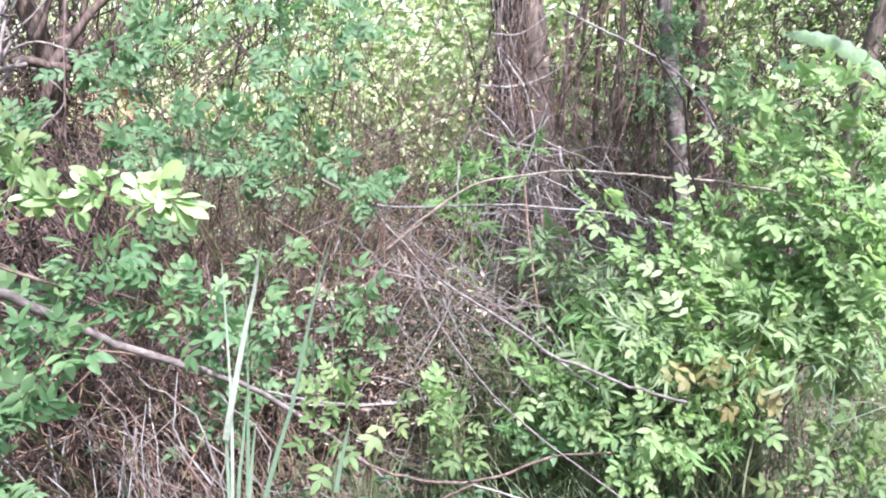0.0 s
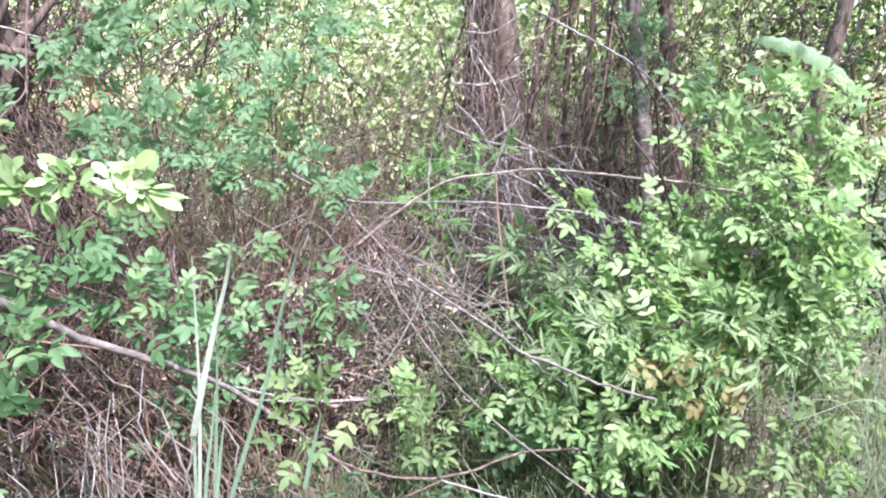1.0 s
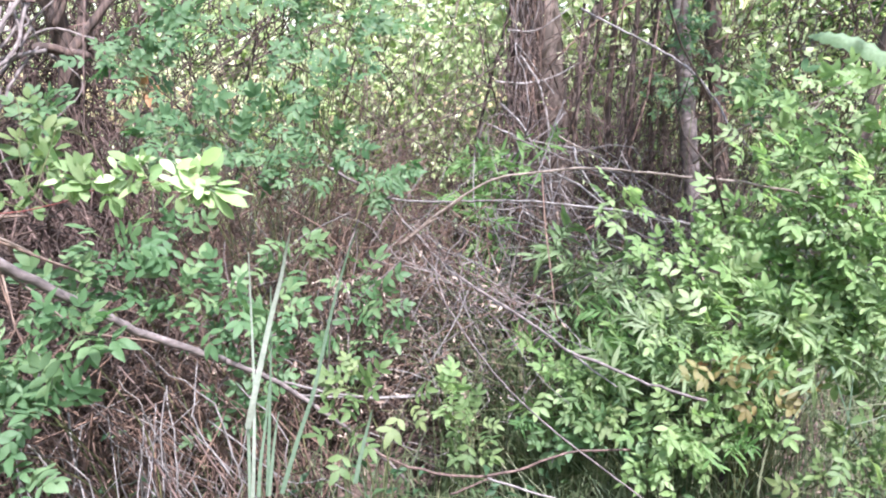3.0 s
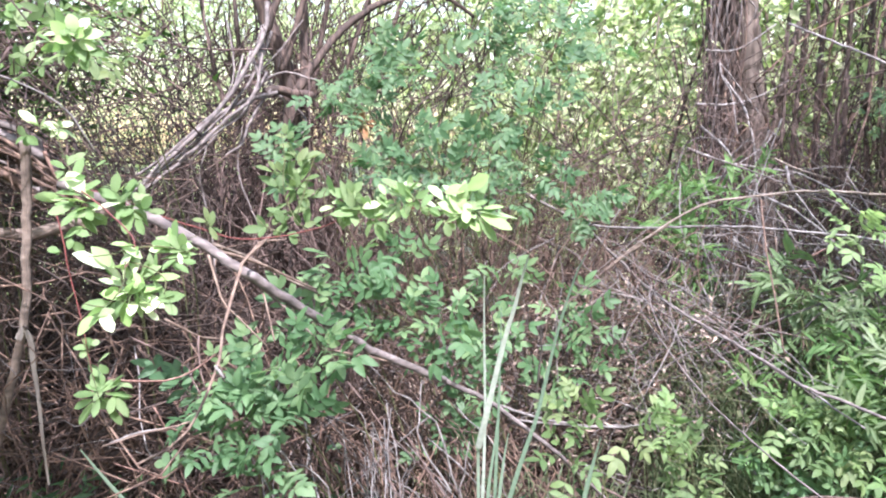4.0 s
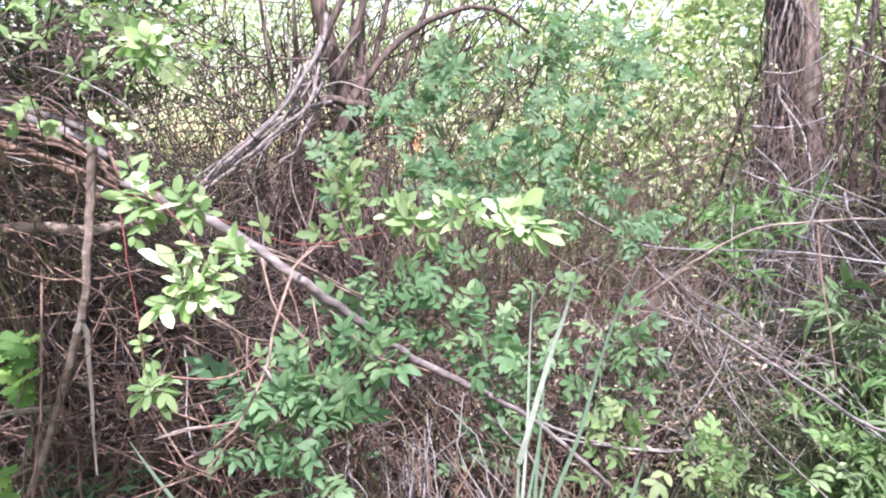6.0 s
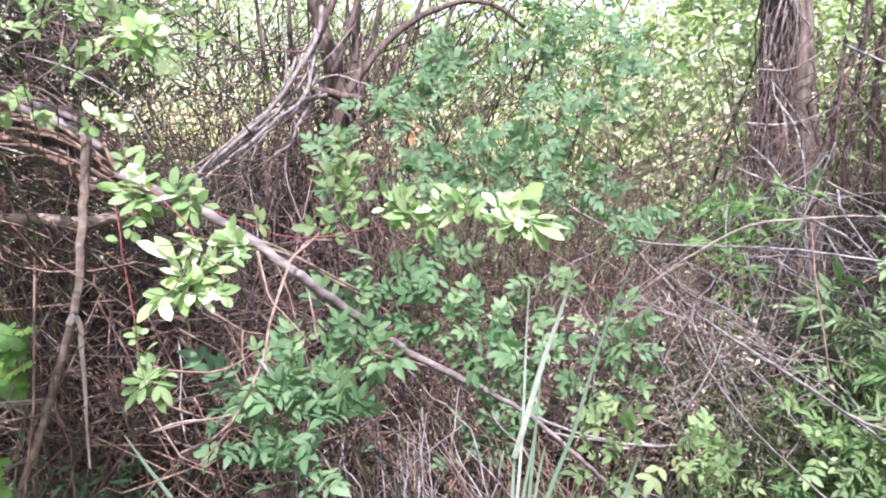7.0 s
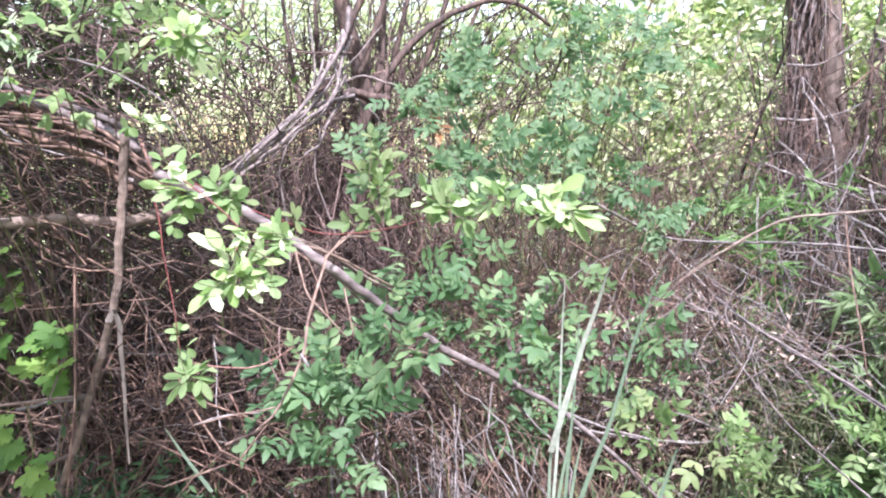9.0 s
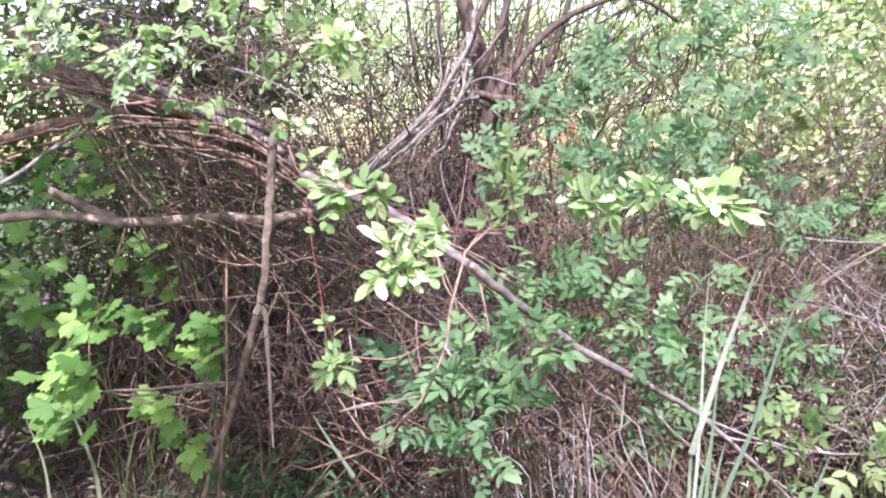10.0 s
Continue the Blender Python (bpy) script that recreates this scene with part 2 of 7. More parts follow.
# ---- leaf shapes ----
def leaflet(length, width, droop=0.2, fold=0.3, teeth=0.05, seed=0, blunt=False):
    """One finely toothed oval leaflet from the origin along +y: vertices and faces."""
    g = np.random.default_rng(seed)
    s = np.array([0.0, 0.12, 0.28, 0.44, 0.6, 0.76, 0.9, 1.0])
    w = np.array([0.07, 0.5, 0.86, 1.0, 0.95, 0.74, 0.42, 0.05]) * width / 2
    if blunt:
        w = np.array([0.07, 0.42, 0.74, 0.94, 1.0, 0.93, 0.66, 0.12]) * width / 2
    w = w * (1 + teeth * np.where(np.arange(8) % 2, 1, -1))
    curl = g.uniform(-0.12, 0.12)
    mid = np.stack([curl * length * s ** 2, s * length, -droop * length * s ** 2], axis=1)
    left = mid + np.stack([-w, -0.1 * w, fold * w], axis=1)
    right = mid + np.stack([w, -0.1 * w, fold * w], axis=1)
    v = np.stack([left, mid, right], axis=1).reshape(-1, 3)
    i = np.arange(7)[:, None] * 3
    return v, np.concatenate([i + np.array([0, 1, 4, 3]), i + np.array([1, 2, 5, 4])])


def turn_z(v, deg):
    c, s = math.cos(radians(deg)), math.sin(radians(deg))
    return v @ np.array([[c, s, 0], [-s, c, 0], [0, 0, 1.0]])


def compound_leaf(length, pairs, mat, seed, wide=0.47):
    """A pinnate leaf: a thin curved stalk, pairs of separate oval leaflets and one at its end."""
    g = np.random.default_rng(seed)
    soup = Soup()
    s = np.linspace(0, 0.7, 8)
    axis = np.stack([0.16 * length * g.normal() * s ** 2, s * length, -g.uniform(0.0, 0.3) * length * s ** 2], axis=1)
    tube(soup, axis, np.linspace(0.009, 0.004, 8) * length, 3)
    big = length * {1: 0.42, 2: 0.36, 3: 0.31}[pairs]
    for k in range(pairs):
        f = 0.66 - (0.19 if pairs == 3 else 0.24) * (pairs - 1 - k)
        at = np.array([np.interp(f, s, axis[:, j]) for j in range(3)])
        for side in (-1, 1):
            l = big * (0.8 + 0.2 * (k + 1) / pairs) * g.uniform(0.86, 1.1)
            v, q = leaflet(l, l * wide * g.uniform(0.9, 1.12), g.uniform(-0.05, 0.4), g.uniform(0.05, 0.45), seed=int(g.integers(1e6)))
            tilt = g.uniform(-0.2, 0.25)
            v = v + np.stack([0 * v[:, 0], 0 * v[:, 0], v[:, 1] * tilt], axis=1)
            soup.add(turn_z(v, -side * (g.uniform(48, 70))) + at, q)
    v, q = leaflet(big * 1.12, big * 1.12 * wide, g.uniform(0.0, 0.5), g.uniform(0.1, 0.4), seed=seed)
    soup.add(turn_z(v, g.uniform(-14, 14)) + axis[-1], q)
    return soup.mesh("leaf", mat)


def one_leaflet(mat, seed):
    """A single leaf of unit length and width on a short stalk."""
    g = np.random.default_rng(seed)
    soup = Soup()
    v, q = leaflet(1.0, 1.0, g.uniform(0.0, 0.45), g.uniform(0.1, 0.4), seed=seed, blunt=seed % 4 != 1)
    soup.add(v, q)
    tube(soup, np.array([(0, -0.2, -0.03), (0, 0, 0), (0, 0.3, -0.02)]), [0.03, 0.025, 0.01], 3)
    return soup.mesh("leaf", mat)


def maple_leaf(size, mat, seed):
    """A lobed leaf on a stalk, toothed, slightly cupped."""
    g = np.random.default_rng(seed)
    ring = []
    lobes = [(-125, 0.5), (-58, 0.88), (0, 1.0), (58, 0.88), (125, 0.5)]
    for k, (ang, rad) in enumerate(lobes):
        for da, fr in ((-29, 0.6), (-20, 0.84), (-11, 0.82), (0, 1.0), (11, 0.82), (20, 0.84), (29, 0.6)):
            ring.append((ang + da + g.uniform(-2, 2), rad * fr * g.uniform(0.93, 1.06)))
    ring = np.array(ring)
    a, r = np.radians(ring[:, 0]), ring[:, 1] * size * 0.62
    v = np.stack([np.sin(a) * r, np.cos(a) * r, -0.5 * r ** 2 / size + 0.06 * size * np.cos(a * 5.2)], axis=1)
    v = np.vstack([[0, 0, 0], v])
    n = len(ring)
    tri = np.stack([np.zeros(n - 1, int), np.arange(2, n + 1), np.arange(1, n)], axis=1)
    soup = Soup()
    soup.add(v + np.array([0, size * 0.55, -0.06 * size]), tri)
    tube(soup, smooth_line([(0, 0, 0), (0, size * 0.3, 0.02 * size), (0, size * 0.55, -0.06 * size)], 4), [0.012 * size] * 4, 3)
    return soup.mesh("leaf", mat)


def narrow_sprig(length, mat, seed, n=9):
    """A shoot tip with narrow leaves."""
    g = np.random.default_rng(seed)
    soup = Soup()
    axis = smooth_line([(0, 0, 0), (0.03 * length, 0.5 * length, 0.05 * length), (0, length * 0.8, 0)], 6)
    tube(soup, axis, np.linspace(0.012, 0.005, 6) * length, 3)
    for k in range(n):
        f = 0.1 + 0.88 * k / n
        big = length * g.uniform(0.25, 0.62)
        v, q = leaflet(big, big * g.uniform(0.14, 0.22), g.uniform(-0.2, 0.8), 0.3, 0.0, int(g.integers(1e6)))
        roll = g.uniform(-0.9, 0.9)
        v = v @ np.array([[math.cos(roll), 0, math.sin(roll)], [0, 1, 0], [-math.sin(roll), 0, math.cos(roll)]])
        at = np.array([np.interp(f * 0.8 * length, axis[:, 1], axis[:, j]) for j in range(3)])
        soup.add(turn_z(v, g.uniform(12, 75) * (-1) ** k) + at, q)
    return soup.mesh("leaf", mat)


LEAVES = {
    "rose": [compound_leaf(1.0, 2 + (k % 3 > 0), LEAF, 10 + k) for k in range(9)],
    "shade": [compound_leaf(1.0, 3, LEAF_BLUE, 30 + k) for k in range(6)],
    "young": [compound_leaf(1.0, 2 + k % 2, LEAF_YOUNG, 50 + k) for k in range(6)],
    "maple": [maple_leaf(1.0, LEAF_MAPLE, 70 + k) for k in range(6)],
    "narrow": [narrow_sprig(1.0, LEAF_WILLOW, 90 + k) for k in range(6)],
    "sage": [narrow_sprig(1.0, LEAF_SAGE, 190 + k, 11) for k in range(6)],
    "ochre": [compound_leaf(1.0, 2, LEAF_OCHRE, 110 + k, 0.5) for k in range(3)],
    "pale": [compound_leaf(1.0, 2 + k % 2, LEAF_LIGHT, 150 + k, 0.46) for k in range(6)],
    "bright": [compound_leaf(1.0, 2 + k % 2, LEAF_BRIGHT, 170 + k, 0.46) for k in range(8)],
    "oval": [compound_leaf(1.0, 1, LEAF_BRIGHT, 130 + k, 0.68) for k in range(5)],
}
LEAFLETS = {kind: [one_leaflet(mat, seed + k) for k in range(4)] for kind, mat, seed in
            (("pale", LEAF_PALE, 300), ("bright", LEAF_BRIGHT, 310), ("young", LEAF_YOUNG, 320), ("rust", DEAD_RUST, 330))}
LEAF_GROW = {"rose": 1.3, "shade": 1.22, "young": 1.15, "bright": 1.22, "pale": 1.1, "ochre": 1.2}
FACING = np.array([0.12, -0.62, 0.72])


def leaf_pose(at, way, size, loose=0.45):
    """A leaf at that place, pointing along way, its face to the light."""
    y = unit(np.asarray(way, float))
    z = unit(FACING + loose * rng.normal(size=3))
    z = unit(z - y * np.dot(z, y))
    x = np.cross(y, z)
    m = Matrix((*[(*(x[i] * size, ), y[i] * size, z[i] * size, at[i]) for i in range(3)], (0, 0, 0, 1)))
    return m


def sprig(owner, kind, rows):
    """Single leaves, each from its foot to its tip and so wide, with their faces to the light."""
    for row in rows:
        foot, tip, wide = np.array(row[:3]), np.array(row[3:6]), row[6]
        m = leaf_pose(foot, tip - foot, 1.0, 0.3)
        size = Matrix.Diagonal((wide, float(np.linalg.norm(tip - foot)), wide, 1))
        part("leaf", LEAFLETS[kind][int(rng.integers(4))], owner, m=m @ size)
        if rng.random() < 0.75:
            way = unit(tip - foot) + 0.75 * rng.normal(size=3)
            small = Matrix.Diagonal((wide * 0.75, float(np.linalg.norm(tip - foot)) * rng.uniform(0.5, 0.85), wide * 0.75, 1))
            part("leaf", LEAFLETS["bright" if kind == "pale" else kind][int(rng.integers(4))], owner, m=leaf_pose(foot + 0.006 * rng.normal(size=3) + (0, 0.008, 0), way, 1.0, 0.5) @ small)


def fluff(owner, centre, spread, n, size, kinds):
    """Single leaves that fill a loose clump, pointing outwards from its heart."""
    for k in range(n):
        d = unit(rng.normal(size=3))
        foot = np.asarray(centre) + d * np.asarray(spread) * rng.uniform(0.1, 0.8)
        way = unit(d * (1, 0.5, 1) + 0.5 * rng.normal(size=3))
        big = size * rng.uniform(0.65, 1.2)
        shape = Matrix.Diagonal((big * rng.uniform(0.4, 0.52), big, big * 0.5, 1))
        part("leaf", LEAFLETS[kinds[k % len(kinds)]][int(rng.integers(4))], owner, m=leaf_pose(foot, way, 1.0, 0.4) @ shape)


def grow_leaves(owner, line, kind, n, size, start):
    """Leaves by turns on both sides of a stem."""
    tan = unit(np.gradient(line, axis=0))
    for k in range(n):
        f = start + (1 - start) * (k + 0.5 * rng.random()) / max(1, n - 0.6)
        f = min(f, 1.0)
        i = f * (len(line) - 1)
        at = np.array([np.interp(i, np.arange(len(line)), line[:, j]) for j in range(3)])
        t = tan[int(round(i))]
        side = unit(np.cross(t, FACING + 0.3 * rng.normal(size=3))) * (-1) ** k
        way = (0.75 if f > 0.93 else 0.35) * t + (0.2 if f > 0.97 else 0.8) * side + 0.25 * rng.normal(size=3) + np.array([0, 0, 0.05])
        mesh = LEAVES[kind][int(rng.integers(len(LEAVES[kind])))]
        part("leaf", mesh, owner, m=leaf_pose(at, way, LEAF_GROW.get(kind, 1.0) * size * rng.uniform(0.72, 1.15)))


def stalk(owner, name, pts, r0, r1, mat, flat=False, split=False, leaves=None, wob=0.25, sides=None):
    """A stem, branch, twig or blade through pts."""
    p = np.asarray(pts, float)
    length = np.linalg.norm(np.diff(p, axis=0), axis=1).sum()
    n = int(np.clip(length / 0.035, 8, 60))
    line = smooth_line(p, n)
    s = np.linspace(0, 1, n)
    soup = Soup()
    if flat:
        strip(soup, line, r0 + (r1 - r0) * s ** 1.6)
    else:
        kink = rng.normal(size=(n, 3)) * min(max(r0, r1) * wob, 0.0016)
        kink[[0, -1]] = 0
        line = line + kink
        big = max(r0, r1)
        knots = 0.02
        rad = (r0 + (r1 - r0) * s) * (1 + knots * np.sin(s * length * 11 + rng.uniform(0, 6)) + knots * rng.normal(size=n))
        tube(soup, line, rad, sides or (12 if big > 0.04 else 8 if big > 0.009 else 5), 0.035 if big > 0.01 else 0.0)
        if split:
            tube(soup, line[: n // 2] + np.array([0.014, -0.006, 0.004]), rad[: n // 2] * 0.5, 6, 0.1)
    made = part(name, soup.mesh(name, mat), owner)
    if leaves:
        grow_leaves(made, line, *leaves)
    return line


def twig_heap(soup, n, centre, radii, length, r, flow, loose, sag=0.15):
    """n bent dry twigs within a rounded space, mostly along flow."""
    centre, radii, flow = (np.asarray(a, float) for a in (centre, radii, flow))
    for _ in range(n):
        at = centre + unit(rng.normal(size=3)) * rng.random() ** 0.45 * radii
        at[2] = max(at[2], 0.02)
        way = unit(flow * rng.choice((-1, 1)) + loose * rng.normal(size=3))
        l = length * rng.uniform(0.4, 1.3)
        bend = np.cross(way, rng.normal(size=3)) * l * rng.uniform(0, 0.5)
        a, b = at - way * l / 2, at + way * l / 2
        m = at + bend - np.array([0, 0, sag * l * rng.random()])
        q = at * 0.5 + b * 0.5 + bend * 0.6 + rng.normal(size=3) * 0.03 * l
        rad = r * rng.uniform(0.5, 1.5)
        line = smooth_line([a, m, q, b], 10) + rng.normal(size=(10, 3)) * 0.011 * l
        tube(soup, line, np.linspace(rad, rad * 0.45, 10), 3)


def scatter_leaves(soup, at, size, width=0.5, facing=(0, -0.3, 0.8), loose=0.8):
    """Single small leaves at the given places, joined."""
    n = len(at)
    z = unit(np.asarray(facing) + loose * rng.normal(size=(n, 3)))
    y = unit(np.cross(z, rng.normal(size=(n, 3))))
    x = np.cross(y, z)
    s = (size * rng.uniform(0.6, 1.3, n))[:, None]
    w = width / 2
    shape = [(0, 0, 0), (-w, 0.45, 0.12), (0, 0.5, -0.03), (w, 0.45, 0.12), (0, 1, -0.12)]
    v = np.stack([at + s * (x * p[0] + y * p[1] + z * p[2]) for p in shape], axis=1).reshape(-1, 3)
    i = np.arange(n)[:, None] * 5
    soup.add(v, np.concatenate([i + np.array(t) for t in ((0, 2, 1), (0, 3, 2), (1, 2, 4), (2, 3, 4))]))


def clumps(n, per, centre, radii, spread):
    """Places in n loose clumps within a rounded space."""
    c = np.asarray(centre) + unit(rng.normal(size=(n, 3))) * rng.random((n, 1)) ** 0.4 * np.asarray(radii)
    return np.repeat(c, per, axis=0) + rng.normal(size=(n * per, 3)) * spread


# ---- ground ----
def ground_height(x, y):
    bank = 0.5 * np.exp(-((y - 3.4) / 0.9) ** 2) * (1 + 0.3 * np.sin(x * 1.3))
    return bank + 0.04 * np.sin(x * 3.1 + y) + 0.025 * np.sin(y * 4.3 - x * 2) - 0.02


def make_ground():
    xs = np.concatenate([[-900, -200, -60, -20], np.linspace(-8, 8, 90), [20, 60, 200, 900]])
    ys = np.concatenate([[-900, -200, -60, -20], np.linspace(-6, 12, 100), [20, 60, 200, 900]])
    gx, gy = np.meshgrid(xs, ys, indexing="ij")
    near = (np.abs(gx) < 12) & (np.abs(gy) < 15)
    gz = np.where(near, ground_height(gx, gy) + 0.02 * rng.normal(size=gx.shape), 0)
    v = np.stack([gx, gy, gz], axis=-1).reshape(-1, 3)
    idx = np.arange(len(v)).reshape(gx.shape)
    q = np.stack([idx[:-1, :-1], idx[1:, :-1], idx[1:, 1:], idx[:-1, 1:]], axis=-1).reshape(-1, 4)
    soup = Soup()
    soup.add(v, q)
    return tagged(new("ground", soup.mesh("ground", GROUND)), "brown woodland soil under twigs, sunny meadow beyond", "ground", kind="structure")


make_ground()

# ---- trees ----
SHAGGY_TREE = thing("shaggy_tree", "large double-trunked tree with shaggy peeling bark and dry shoots", "tree", (0.6, 4.1, 0.2))
OLD_TREE = thing("old_tree", "gnarled dark old tree with grey dead branches hanging down", "tree", (-1.9, 3.1, 0.2))
SLIM_TREE = thing("slim_tree", "slender straight tree with smooth grey bark", "tree", (1.5, 4.4, 0.1))
SLIM_TREE_B = thing("slim_tree", "slender dark-barked tree behind the grey one", "tree", (1.8, 4.9, 0.0))
SLIM_TREE_C = thing("slim_tree", "leaning grey-brown tree trunk behind the leafy rose bush", "tree", (2.2, 5.0, 0.1))
STEM_CLUSTER = thing("stem_cluster", "cluster of dark upright thin coppice stems", "shrub", (1.1, 4.7, 0.1))
# ---- branches and canes ----
LEANING_BRANCH = thing("leaning_branch", "grey-brown bare branch leaning down through the leaves", "branch", (-0.6, 1.95, 0.4))
UPRIGHT_STICK = thing("upright_stick", "split grey stick standing upright with a hanging bark strip", "branch", (-1.9, 1.6, 0.1))
LOW_LIMB = thing("low_limb", "smooth grey-brown limb lying level with a broken stub", "branch", (-2.2, 1.5, 1.2))
BENT_LIMB = thing("bent_limb", "thick bent limb arching under dry twigs", "branch", (-1.7, 1.8, 1.3))
PALE_CANE = thing("bramble_cane", "long pale tan arching bramble cane", "cane", (0.2, 2.7, 1.2), "loose canes")
PALE_CANE_B = thing("bramble_cane", "thin pale dry cane lying level", "cane", (0.2, 2.9, 1.2), "loose canes")
DIAGONAL_TWIG = thing("diagonal_twig", "long pale dry forked twig slanting through the thicket", "twig", (0.3, 2.6, 0.8))
RED_STEM = thing("bramble_cane", "orange-brown low arching bramble cane", "cane", (0.1, 2.1, 0.6), "loose canes")
DRY_TWIGS = thing("dry_twigs", "bundle of bent reddish dry twigs", "twigs", (0.2, 2.7, 0.7))
BARE_SHOOTS = thing("bare_shoots", "bare pale shoots crossing before the trunk", "twigs", (0.6, 3.7, 0.6))
ORANGE_CANE = thing("bramble_cane", "orange-tan canes rising out of the rose bush", "cane", (1.2, 2.4, 1.2), "loose canes")
THIN_TWIG = thing("thin_twig", "thin red-brown dry twig", "twig", (-1.2, 1.9, 0.6))
THIN_TWIG_B = thing("thin_twig", "thin pale twig against the upright stick", "twig", (-2.0, 1.6, 0.7))
FALLEN_STEM = thing("fallen_stem", "short pale fallen twig", "twig", (-1.1, 1.4, 0.9))
FALLEN_STEM_B = thing("fallen_stem", "thin red fallen twig near the ground", "twig", (-1.2, 1.8, 0.7))
REED_CLUMP = thing("reed_clump", "tall blue-green reed blades", "reeds", (-0.4, 1.6, 0.0))
REED_CLUMP_B = thing("reed_clump", "faded grass blades before the maple sapling", "reeds", (-2.0, 1.2, 0.0))
REED_CLUMP_C = thing("reed_clump", "faded thin grass blades under the rose bush", "reeds", (1.1, 2.1, 0.0))
# ---- leafy shoots ----
ROSE_SPRAY = thing("rose_shoot", "red-stemmed arching rose shoot with sunlit pale green leaves", "rose shoot", (-1.2, 1.7, 1.3), "rose shoots")
ROSE_SHOOT = thing("rose_shoot", "hanging rose shoot with very bright sunlit leaves", "rose shoot", (-1.2, 1.4, 1.4), "rose shoots")
ROSE_SPRAY_B = thing("rose_shoot", "rose shoot with sunlit-toned leaves lying over the bare branch", "rose shoot", (-1.4, 1.6, 1.4), "rose shoots")
YELLOW_SPRAY = thing("rose_shoot", "yellow-green sunlit rose shoot high up", "rose shoot", (-1.5, 1.5, 1.7), "rose shoots")
stalk(LEANING_BRANCH, 'branch', [(-1.527, 1.537, 1.525), (-1.393, 1.543, 1.476), (-1.263, 1.548, 1.435), (-1.114, 1.556, 1.360), (-1.019, 1.548, 1.308), (-0.944, 1.651, 1.216), (-0.828, 1.765, 1.098), (-0.763, 1.866, 1.018), (-0.610, 1.994, 0.914)], 0.0145, 0.0105, BARK_GREY)
stalk(LEANING_BRANCH, 'tip', [(-0.610, 1.994, 0.914), (-0.468, 2.071, 0.816), (-0.319, 2.146, 0.678), (-0.208, 2.210, 0.549), (-0.092, 2.273, 0.407)], 0.009, 0.005, BARK_GREY)
stalk(LEANING_BRANCH, 'twig', [(-1.120, 1.551, 1.358), (-1.047, 1.625, 1.324), (-0.968, 1.699, 1.268), (-0.914, 1.765, 1.222)], 0.005, 0.003, TWIG_ORANGE)
stalk(LEANING_BRANCH, 'twig', [(-0.912, 1.800, 1.045), (-0.805, 1.884, 1.001), (-0.725, 1.961, 0.967), (-0.641, 2.040, 0.947)], 0.004, 0.002, TWIG_ORANGE)
stalk(LEANING_BRANCH, 'twig', [(-0.962, 1.608, 1.389), (-0.983, 1.515, 1.335), (-0.962, 1.438, 1.292), (-0.949, 1.354, 1.208), (-0.917, 1.278, 1.145), (-0.928, 1.208, 1.059), (-0.939, 1.144, 1.020), (-0.973, 1.074, 1.004)], 0.0042, 0.0026, TWIG_ORANGE)
stalk(LEANING_BRANCH, 'twig', [(-0.943, 1.205, 1.044), (-0.964, 1.180, 1.042), (-1.020, 1.143, 1.033), (-1.073, 1.106, 1.019)], 0.0024, 0.0016, TWIG_ORANGE)
stalk(LEANING_BRANCH, 'twig', [(-0.920, 1.278, 1.151), (-0.913, 1.283, 1.132), (-0.924, 1.284, 1.121)], 0.003, 0.002, TWIG_ORANGE)
stalk(UPRIGHT_STICK, 'stem', [(-1.693, 1.599, 1.634), (-1.714, 1.615, 1.524), (-1.740, 1.622, 1.340), (-1.769, 1.625, 1.134), (-1.822, 1.597, 0.910), (-1.869, 1.575, 0.735), (-1.925, 1.551, 0.557), (-1.972, 1.529, 0.378)], 0.0145, 0.0105, BARK_LIMB, split=True)
stalk(UPRIGHT_STICK, 'strip', [(-1.776, 1.601, 1.075), (-1.765, 1.611, 1.102), (-1.746, 1.616, 1.068), (-1.742, 1.612, 1.014), (-1.727, 1.607, 0.905), (-1.715, 1.598, 0.779), (-1.699, 1.591, 0.649)], 0.01, 0.003, STRAW, flat=True)
stalk(UPRIGHT_STICK, 'twig', [(-1.829, 1.559, 0.854), (-1.850, 1.470, 0.867), (-1.904, 1.363, 0.876), (-2.024, 1.222, 0.881)], 0.006, 0.004, BARK_LIMB)
stalk(UPRIGHT_STICK, 'twig', [(-2.016, 1.226, 0.881), (-1.956, 1.283, 0.860), (-1.884, 1.344, 0.821)], 0.004, 0.002, BARK_LIMB)
stalk(UPRIGHT_STICK, 'twig', [(-1.870, 1.538, 0.667), (-1.884, 1.485, 0.667), (-1.907, 1.424, 0.637)], 0.006, 0.003, BARK_LIMB)
stalk(LOW_LIMB, 'branch', [(-1.644, 1.942, 1.453), (-1.751, 1.842, 1.396), (-1.856, 1.745, 1.364), (-1.934, 1.668, 1.376), (-2.009, 1.590, 1.373), (-2.178, 1.462, 1.358), (-2.360, 1.332, 1.383), (-2.470, 1.217, 1.372), (-2.557, 1.113, 1.361)], 0.02, 0.015, BARK_LIMB)
stalk(LOW_LIMB, 'stub', [(-2.234, 1.453, 1.365), (-2.297, 1.387, 1.407), (-2.332, 1.335, 1.443), (-2.337, 1.297, 1.462)], 0.017, 0.013, BARK_LIMB)
stalk(BENT_LIMB, 'branch', [(-1.741, 1.892, 1.452), (-1.818, 1.880, 1.539), (-1.922, 1.854, 1.614), (-2.080, 1.799, 1.692), (-2.236, 1.713, 1.753), (-2.445, 1.601, 1.819), (-2.580, 1.525, 1.869), (-2.663, 1.479, 1.942), (-2.728, 1.444, 2.037)], 0.026, 0.036, BARK_BROWN)
